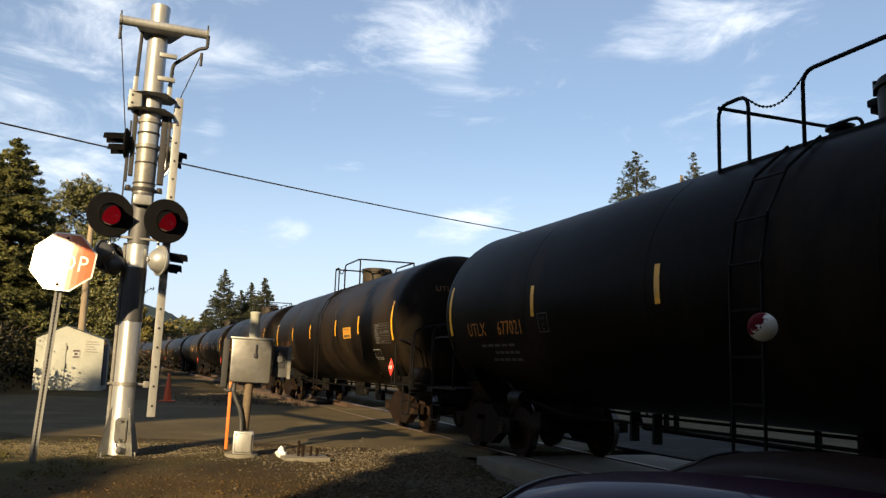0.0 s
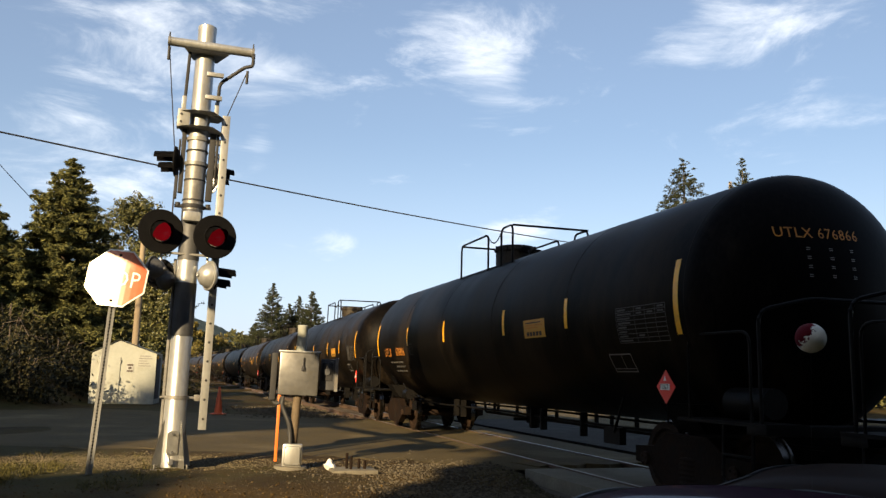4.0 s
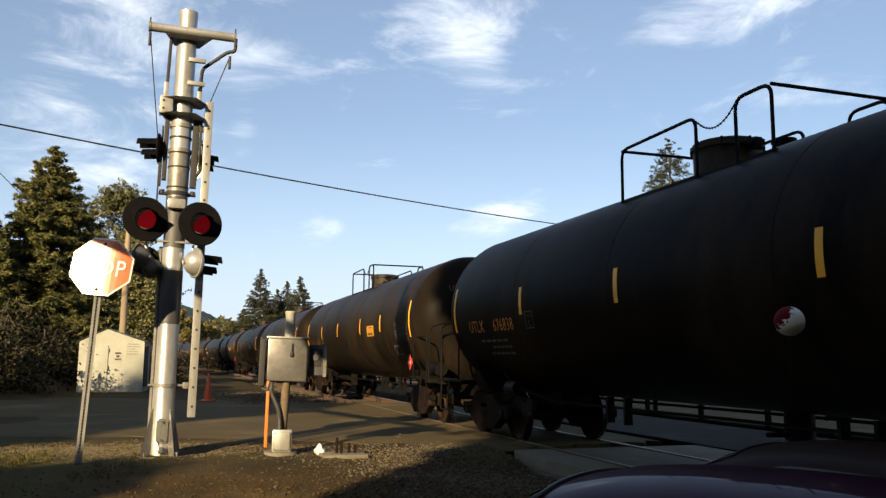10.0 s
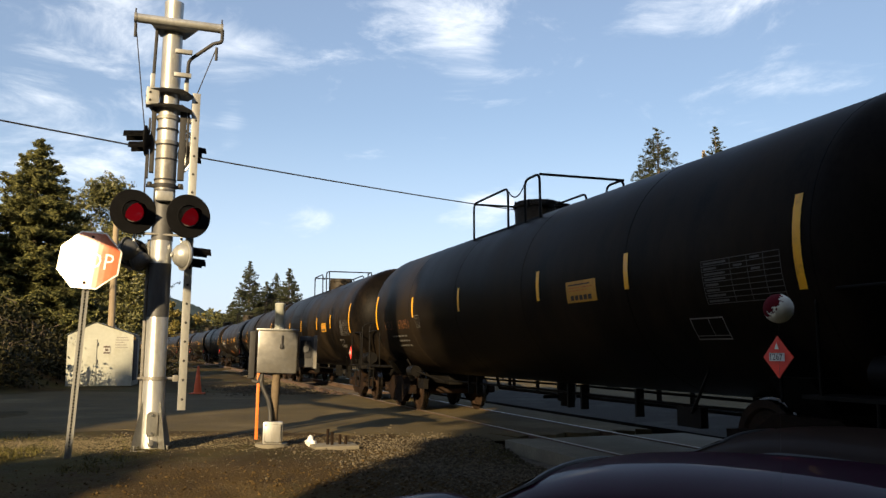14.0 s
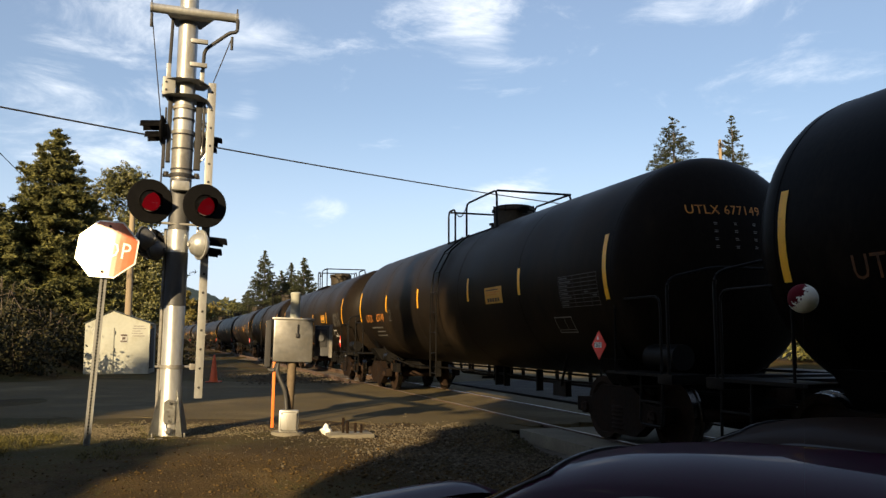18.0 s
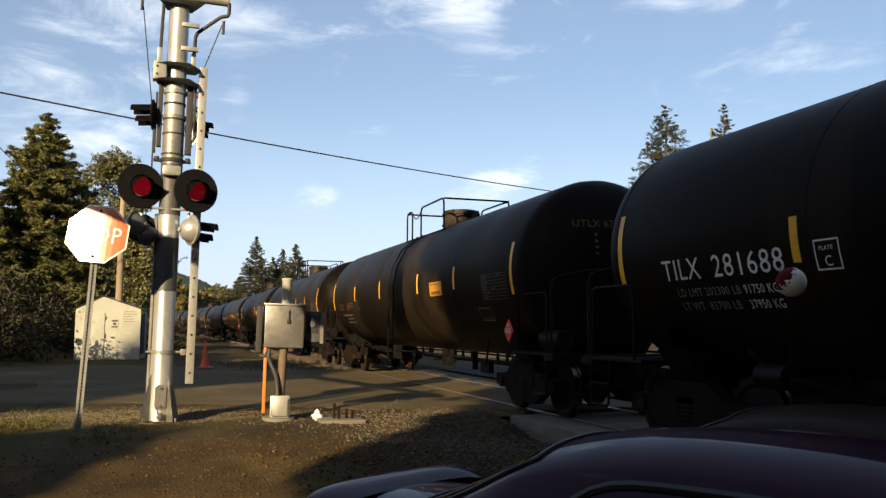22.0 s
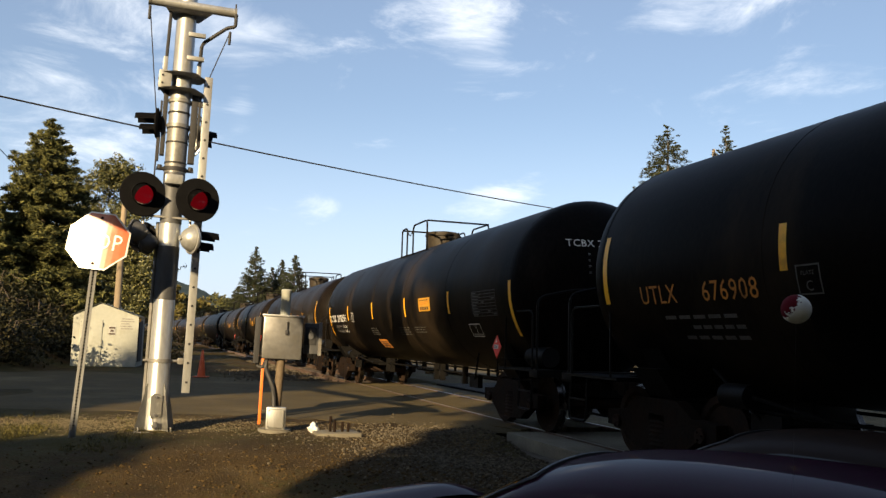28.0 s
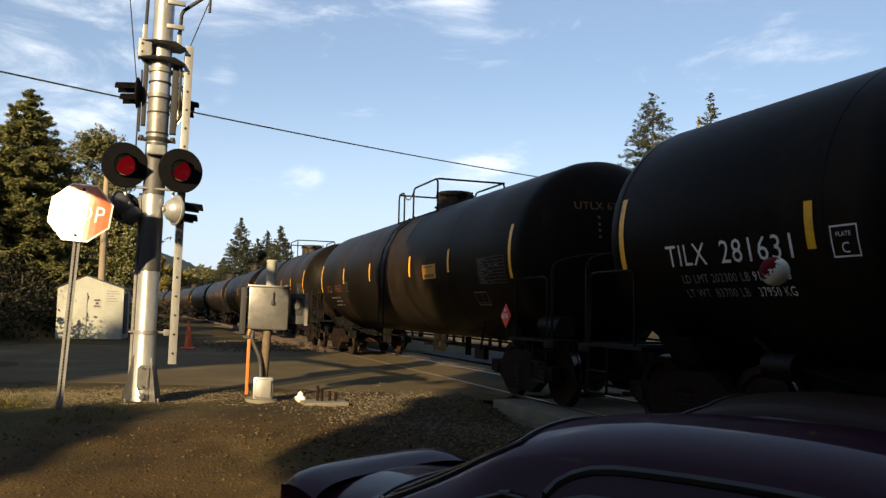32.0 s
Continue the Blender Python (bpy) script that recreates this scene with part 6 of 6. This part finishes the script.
# ---- poles, wires, distance ----
def utility_pole(x, y, h, label, arms=0, turn=0.0):
    p = thing("utility_pole", label, "utility pole", Matrix.Translation((x, y, 0)) @ Matrix.Rotation(radians(turn), 4, "Z"))
    part("pole", rod(bmesh.new(), (0, 0, -0.5), (0, 0, h), 0.17, 14, 0.11), M_POLE, p)
    for i in range(arms):
        z = h - 0.35 - i * 1.5
        part("crossarm", box(bmesh.new(), (-0.85, -0.14, z - 0.06), (0.85, -0.03, z + 0.06)), M_POLE, p, smooth=False)
        for x2 in (-0.75, -0.4, 0.4, 0.75):
            part("insulator", lathe(bmesh.new(), [(0.03, 0), (0.06, 0.04), (0.035, 0.08), (0.05, 0.11), (0, 0.14)], 10, Matrix.Translation((x2, -0.085, z + 0.06))), M_BLACK, p)


x, y = at(-21.4, 37.5)
utility_pole(x, y, 7.2, "weathered wooden pole behind the white shed")
x, y = at(18.6, 62)
utility_pole(x, y, 16.0, "wooden utility pole with crossarms beyond the tracks", 1, 62)


def wire(a, b, sag, r, label):
    a, b = Vector(a), Vector(b)
    pts = [a.lerp(b, i / 40) - Vector((0, 0, 4 * sag * (i / 40) * (1 - i / 40))) for i in range(41)]
    bm = bmesh.new()
    tube(bm, pts, r, 6)
    tagged(part("overhead_wire", bm, M_WIRE), label, "cable")


def lifted(az, el, d):
    x, y = at(az, d)
    return Vector((x, y, EYE + d * math.tan(radians(el))))


wire((-21.0, 19.2, 9.05), (15.2, 58.8, 10.4), 0.5, 0.030, "dark overhead cable crossing the sky")
wire(lifted(-33, 15.0, 40), lifted(-26.5, 8.8, 46), 0.1, 0.018, "thin overhead service wire")


def shadow_arm_pole():
    """An added pole, never in view; its long arm throws a shadow over the crossing."""
    p = thing("street_lamp", "added unseen pole whose long arm shadows the crossing", "street lamp", Matrix.Translation((-9.28, 10.4, -0.1)))
    part("pole", rod(bmesh.new(), (0, 0, 0), (0, 0, 5.2), 0.14, 14, 0.12), M_GALV2, p)
    part("arm", rod(bmesh.new(), (0, 0, 5.1), (0.515 * 7.6, -0.857 * 7.6, 5.1), 0.13, 12, 0.11), M_GALV2, p)
    part("lamp_head", box(bmesh.new(), (3.7, -6.8, 4.95), (4.1, -6.3, 5.1), bevel=0.04), M_GALV2, p)


shadow_arm_pole()


def make_hill():
    bm = bmesh.new()
    rows = []
    for i in range(601):
        az = -60 + i * 0.2
        el = 2.2 + 1.3 * math.exp(-((az + 19.5) / 4.0) ** 2) + 0.5 * math.sin(az * 0.21) + 0.25 * noise.noise(Vector((az * 0.6, 0, 0)))
        el += 0.13 * noise.noise(Vector((az * 2.9, 3, 0))) + 0.09 * noise.noise(Vector((az * 8.3, 7, 0)))
        if az > -10:
            el -= 1.2
        d = 1700
        x, y = at(az, d)
        z = EYE + d * math.tan(radians(el))
        x2, y2 = at(az, d - 450)
        rows.append([bm.verts.new((x2, y2, -3)), bm.verts.new((x * 0.9, y * 0.9, z * 0.62)), bm.verts.new((x, y, z))])
    for a, b in zip(rows, rows[1:]):
        for j in range(2):
            bm.faces.new((a[j], b[j], b[j + 1], a[j + 1]))
    tagged(part("backdrop", bm, M_HILL), "wooded hill in the distance, coloured blue for haze", "hill", kind="structure")


make_hill()


def make_house():
    x, y = at(-30.6, 62)
    h = thing("house", "grey-roofed white house behind the trees", "house", facing(x, y, 1.0, 0, 15))
    bm = bm_of([(-4, 0, 0), (4, 0, 0), (4, 0, 2.9), (-4, 0, 2.9), (-4, 7, 0), (4, 7, 0), (4, 7, 2.9), (-4, 7, 2.9), (-4, 3.5, 4.9), (4, 3.5, 4.9)],
               [(0, 1, 2, 3), (5, 4, 7, 6), (1, 5, 6, 9, 2), (4, 0, 3, 8, 7)])
    part("wall", bm, M_SHED, h, smooth=False)
    for sg in (-1, 1):
        y0 = 3.5 + sg * 3.9
        r = bm_of([(-4.3, 3.5, 5.0), (4.3, 3.5, 5.0), (4.3, y0, 2.75), (-4.3, y0, 2.75)], [(0, 1, 2, 3)])
        bmesh.ops.solidify(r, geom=r.faces[:], thickness=0.1)
        part("roof", r, M_ROOF, h, smooth=False)
    for x0 in (-2.5, 1.2):
        w = part("window", box(bmesh.new(), (x0, -0.05, 1.0), (x0 + 1.3, -0.003, 2.2)), M_SHED, h, smooth=False)
        part("pane", box(bmesh.new(), (x0 + 0.08, -0.06, 1.08), (x0 + 1.22, -0.052, 2.12)), M_TRIM, w, smooth=False)


M_ROOF = mat("grey roof shingles", (0.09, 0.09, 0.095), (0.17, 0.17, 0.175), 2, 0.8, bump=0.4)
make_house()


# ---- parked cars ----
def loft(sections, m=None, close=True):
    """A skin through cross sections of equal length, closed at both ends."""
    bm = bmesh.new()
    rings = [[bm.verts.new(p) for p in s] for s in sections]
    for a, b in zip(rings, rings[1:]):
        for i in range(len(a) - 1):
            bm.faces.new((a[i], a[i + 1], b[i + 1], b[i]))
    return bm


def smooth_curve(keys):
    """A function through (x, value) keys, eased so that it has no kinks."""
    xs = np.linspace(keys[0][0], keys[-1][0], 241)
    ys = np.interp(xs, [k[0] for k in keys], [k[1] for k in keys])
    kern = np.hanning(23)
    kern /= kern.sum()
    ys = np.convolve(np.pad(ys, 11, mode="edge"), kern, mode="valid")
    return lambda x: float(np.interp(x, xs, ys))


def make_sedan(name, label, m, paint, H=1.42, spoiler=True, arch=0.08):
    """Heading along local x, length 4.6, width 1.74."""
    c = thing(name, label, "car", m)
    top = smooth_curve([(-2.3, 0.90), (-2.2, 0.97), (-1.66, 1.0), (-1.62, 1.0), (-1.38, 1.10), (-1.10, 1.225), (-0.80, H - 0.095), (-0.50, H - 0.03), (-0.15, H + 0.002), (0.15, H + 0.008), (0.45, H + 0.008), (0.75, H - 0.006),
                        (1.05, H - 0.045), (1.3, H - 0.13), (1.58, 1.10), (1.80, 0.96), (2.0, 0.86), (2.2, 0.72), (2.3, 0.60)])
    belt = smooth_curve([(-2.3, 0.86), (-2.1, 0.93), (-1.5, 0.955), (0, 0.94), (1.2, 0.90), (1.8, 0.82), (2.2, 0.68), (2.3, 0.56)])
    wide = smooth_curve([(-2.3, 0.66), (-2.2, 0.76), (-1.9, 0.82), (-1.2, 0.86), (0, 0.87), (1.2, 0.86), (1.9, 0.81), (2.2, 0.70), (2.3, 0.58)])
    roof = smooth_curve([(-2.3, 0.56), (-1.9, 0.68), (-1.6, 0.67), (-1.1, 0.625), (-0.5, 0.585), (0.15, 0.57), (0.72, 0.59), (1.3, 0.66), (1.6, 0.70), (2.0, 0.66), (2.3, 0.48)])

    def side(x, t, sg, out=0.0):
        """On the cabin's side, t from the belt (0) to the roof's edge (1)."""
        w, r, b, h = wide(x), roof(x), belt(x), max(top(x), belt(x) + 0.06)
        y = (w * 0.93) * (1 - t) + (r + 0.02) * t + 0.035 * math.sin(math.pi * t) * min((h - b) / 0.4, 1)
        return Vector((x, sg * (y + out), b + (h - 0.075 - b) * t))

    def crown(x, v, out=0.0):
        """On the roof, bonnet or boot, v from -1 to 1 across."""
        r, h = roof(x), max(top(x), belt(x) + 0.06)
        return Vector((x, r * v, h + arch * (1 - v * v) - 0.05 * abs(v) ** 5 + out))

    xs = [-2.3 + 4.6 * i / 110 for i in range(111)]
    secs = []
    for x in xs:
        w, b = wide(x), belt(x)
        half = [Vector((x, w * 0.90, 0.22)), Vector((x, w * 0.975, 0.34)), Vector((x, w * 0.998, 0.50)), Vector((x, w, 0.64)), Vector((x, w * 0.992, b - 0.14)), Vector((x, w * 0.97, b - 0.04)), Vector((x, w * 0.945, b - 0.008))]
        half += [side(x, t, 1) for t in (0.0, 0.15, 0.3, 0.45, 0.6, 0.75, 0.9)]
        half += [crown(x, v) for v in (1.0, 0.94, 0.86, 0.72, 0.55, 0.36, 0.18)]
        ring = half + [crown(x, 0)] + [Vector((p.x, -p.y, p.z)) for p in reversed(half)]
        secs.append(ring)
    bm = loft(secs)
    bm.verts.ensure_lookup_table()
    n = len(secs[0])
    bm.faces.new([bm.verts[i] for i in range(n)])
    bm.faces.new([bm.verts[110 * n + i] for i in range(n)])
    part("body", bm, paint, c)

    def panel(nm, grid, material, lab, rim=0.0):
        """A pane laid on the body, with a black seal round it."""
        g = part(nm, loft(grid), material, c, lab)
        g.visible_shadow = False
        edge = grid[0] + [r[-1] for r in grid[1:-1]] + grid[-1][::-1] + [r[0] for r in grid[1:-1]][::-1]
        part("seal", tube(bmesh.new(), edge + [edge[0]], rim, 6), M_TRIM, c, "black rubber seal")

    def inset(w, k=0.22):
        e = max((abs(w - 0.5) - 0.5 + k) / k, 0)
        return 0.16 * (1 - math.sqrt(max(1 - e * e, 0)))
    for sg in (-1, 1):
        for x0a, x0b, x1a, x1b in ((-1.22, -0.78, -0.52, -0.52), (-0.42, -0.42, 1.28, 0.80)):
            rows = []
            for j in range(13):
                t = 0.06 + 0.68 * j / 12
                k = inset(j / 12)
                xa, xb = x0a + (x0b - x0a) * (j / 12) + k, x1a + (x1b - x1a) * (j / 12) - k
                rows.append([side(xa + (xb - xa) * i / 14, t, sg, 0.006) for i in range(15)])
            panel("side_window", rows, M_GLASS, "dark tinted glass", 0.014)
        part("door_seal", tube(bmesh.new(), [side(x, t, sg, 0.002) for x, t in ((-0.47, 0.10), (-0.47, 0.62), (-0.45, 0.74), (-0.41, 0.84), (-0.35, 0.91), (-0.27, 0.955), (-0.17, 0.97))] + [side(-0.1 + 1.05 * i / 20, 0.97, sg, 0.002) for i in range(21)], 0.021, 6), M_TRIM, c, "black seal round the door")
        if sg > 0:
            part("drip_rail", tube(bmesh.new(), [crown(-0.95 + 2.1 * i / 24, 0.80, 0.004) for i in range(25)], 0.012, 6), M_TRIM, c, "black strip along the roof edge")
        part("door_mirror", box(bmesh.new(), (0.85, sg * 0.86, 0.95), (1.0, sg * 1.02, 1.08), bevel=0.03), paint, c)
        for wx in (-1.38, 1.40):
            bm = bmesh.new()
            lathe(bm, [(0.20, -0.09), (0.29, -0.10), (0.315, -0.07), (0.315, 0.07), (0.29, 0.10), (0.20, 0.09)], 28, Matrix.Translation((wx, sg * 0.80, 0.315)) @ Matrix.Rotation(radians(90), 4, "X"))
            w = part("wheel", bm, M_RUBBER, c, "black tyre")
            bm = bmesh.new()
            lathe(bm, [(0.0, 0.06), (0.08, 0.06), (0.16, 0.03), (0.20, 0.08), (0.205, 0.0)], 20, Matrix.Translation((wx, sg * 0.80, 0.315)) @ Matrix.Rotation(radians(90 * sg), 4, "X"))
            part("rim", bm, M_GALV, w)
        bm = bmesh.new()
        box(bm, (-2.33, sg * 0.30, 0.72), (-2.12, sg * 0.74, 0.88), bevel=0.03)
        part("tail_light", bm, M_TAIL, c, "red tail light")
        part("headlight", box(bmesh.new(), (2.12, sg * 0.36, 0.56), (2.31, sg * 0.62, 0.66), bevel=0.03), M_GALV, c)
    for nm, xa, xb in (("rear_window", -1.58, -0.74), ("windscreen", 1.02, 1.72)):
        rows = []
        for j in range(13):
            x = xa + (xb - xa) * j / 12
            k = 0.86 - 0.6 * inset(j / 12)
            rows.append([crown(x, k * (2 * i / 14 - 1), 0.006) for i in range(15)])
        panel(nm, rows, M_GLASS, "dark tinted glass", 0.012)
    if spoiler:
        secs = []
        for i in range(25):
            y = -0.70 + 1.40 * i / 24
            e = abs(y) / 0.70
            x0 = -2.25 + 0.10 * e ** 3
            z = 1.10 - 0.055 * e ** 6
            lip = [(0.0, -0.012), (0.012, 0.008), (0.05, 0.020), (0.12, 0.016), (0.20, -0.004), (0.27, -0.030), (0.20, -0.038), (0.10, -0.040), (0.02, -0.036), (0.0, -0.012)]
            secs.append([Vector((x0 + a, y, z + b2)) for a, b2 in lip])
        bm = loft(secs)
        bm.verts.ensure_lookup_table()
        for o in (0, 24 * 10):
            bm.faces.new([bm.verts[o + i] for i in range(9)])
        sp = part("spoiler", bm, paint, c, "rear spoiler wing")
        for sg in (-1, 1):
            part("spoiler_leg", box(bmesh.new(), (-2.18, sg * 0.40, 0.94), (-1.98, sg * 0.69, 1.06), bevel=0.02), paint, sp)
    return c


M_TAIL = mat("red lamp plastic", (0.25, 0.008, 0.008), (0.35, 0.015, 0.012), 5, 0.15)
CAR_AT = Matrix.Translation((1.31, 3.67, -0.597)) @ Matrix.Rotation(radians(-41.7), 4, "Z")
make_sedan("maroon_car", "maroon sedan with a rear spoiler and tinted windows", CAR_AT, M_MAROON, 1.482)
make_sedan("brown_car", "small dark brown car parked beyond the maroon one", Matrix.Translation((2.92, 5.72, -0.64)) @ Matrix.Rotation(radians(-62), 4, "Z") @ Matrix.Diagonal((1.08, 0.92, 1, 1)), M_BROWNCAR, 1.45, False)


def make_antenna():
    a = thing("car_antenna", "thin black antenna with a painted foam ball on its tip", "antenna", Matrix())
    tip = lifted(23.3, 2.92, 1.62)
    foot = tip + Vector((0.02, 0.10, -0.62))
    part("whip", tube(bmesh.new(), [foot, tip], 0.00016, 5), M_DARKGALV, a)
    bm = bmesh.new()
    bmesh.ops.create_uvsphere(bm, u_segments=28, v_segments=18, radius=0.0265, matrix=Matrix.Translation(tip))
    part("ball", bm, M_BALL, a, "white foam ball with worn dark red paint")


def ball_material():
    m = mat("worn painted foam", (0.84, 0.81, 0.68), (0.93, 0.91, 0.80), 60, 0.8, spec=0.1, bump=0.2)
    nt = m.node_tree
    N, L = nt.nodes.new, nt.links.new
    b = nt.nodes["Principled BSDF"]
    old = b.inputs["Base Color"].links[0].from_socket
    co, sep, no = N("ShaderNodeTexCoord"), N("ShaderNodeSeparateXYZ"), N("ShaderNodeTexNoise")
    no.inputs["Scale"].default_value, no.inputs["Detail"].default_value = 170, 8
    L(co.outputs["Generated"], sep.inputs[0]), L(co.outputs["Object"], no.inputs["Vector"])
    ad = N("ShaderNodeMath")
    ad.operation = "MULTIPLY_ADD"
    ad.inputs[1].default_value = 0.8
    sl = N("ShaderNodeMath")
    sl.operation = "MULTIPLY_ADD"
    sl.inputs[1].default_value = -0.6
    L(sep.outputs[2], sl.inputs[0]), L(sep.outputs[0], sl.inputs[2])
    L(no.outputs["Fac"], ad.inputs[0]), L(sl.outputs[0], ad.inputs[2])
    r = N("ShaderNodeMapRange")
    r.inputs["From Min"].default_value, r.inputs["From Max"].default_value = 0.34, 0.37
    L(ad.outputs[0], r.inputs["Value"])
    mx = N("ShaderNodeMix")
    mx.data_type = "RGBA"
    mx.inputs["A"].default_value = (0.120, 0.008, 0.013, 1)
    L(r.outputs[0], mx.inputs["Factor"]), L(old, mx.inputs["B"])
    L(mx.outputs["Result"], b.inputs["Base Color"])
    return m


M_BALL = ball_material()
make_antenna()


# ---- what moves ----
def motions():
    for k, c in enumerate(CARS):
        walk(c, [(t, car_pose(car_s(k, t))) for t in range(33)])
        # the wheels turn while the car is near enough for them to be told apart
        times = [i / 15 for i in range(481) if -3 < car_s(k, i / 15) < 26]
        if len(times) < 4:
            continue
        for bog in [o for o in c.children if o.name.startswith("bogie")]:
            for ws in [o for o in bog.children if o.name.startswith("wheelset")]:
                p = ws.location.copy()
                s0 = car_s(k, times[0])
                rows = [(t, pose(p.x, p.y, p.z) @ Matrix.Rotation((s0 - car_s(k, t)) / 0.457, 4, "Y")) for t in times]
                if times[0] > 0:
                    rows.insert(0, (0.0, rows[0][1]))
                if times[-1] < 32:
                    rows.append((32.0, rows[-1][1]))
                walk(ws, rows)


motions()
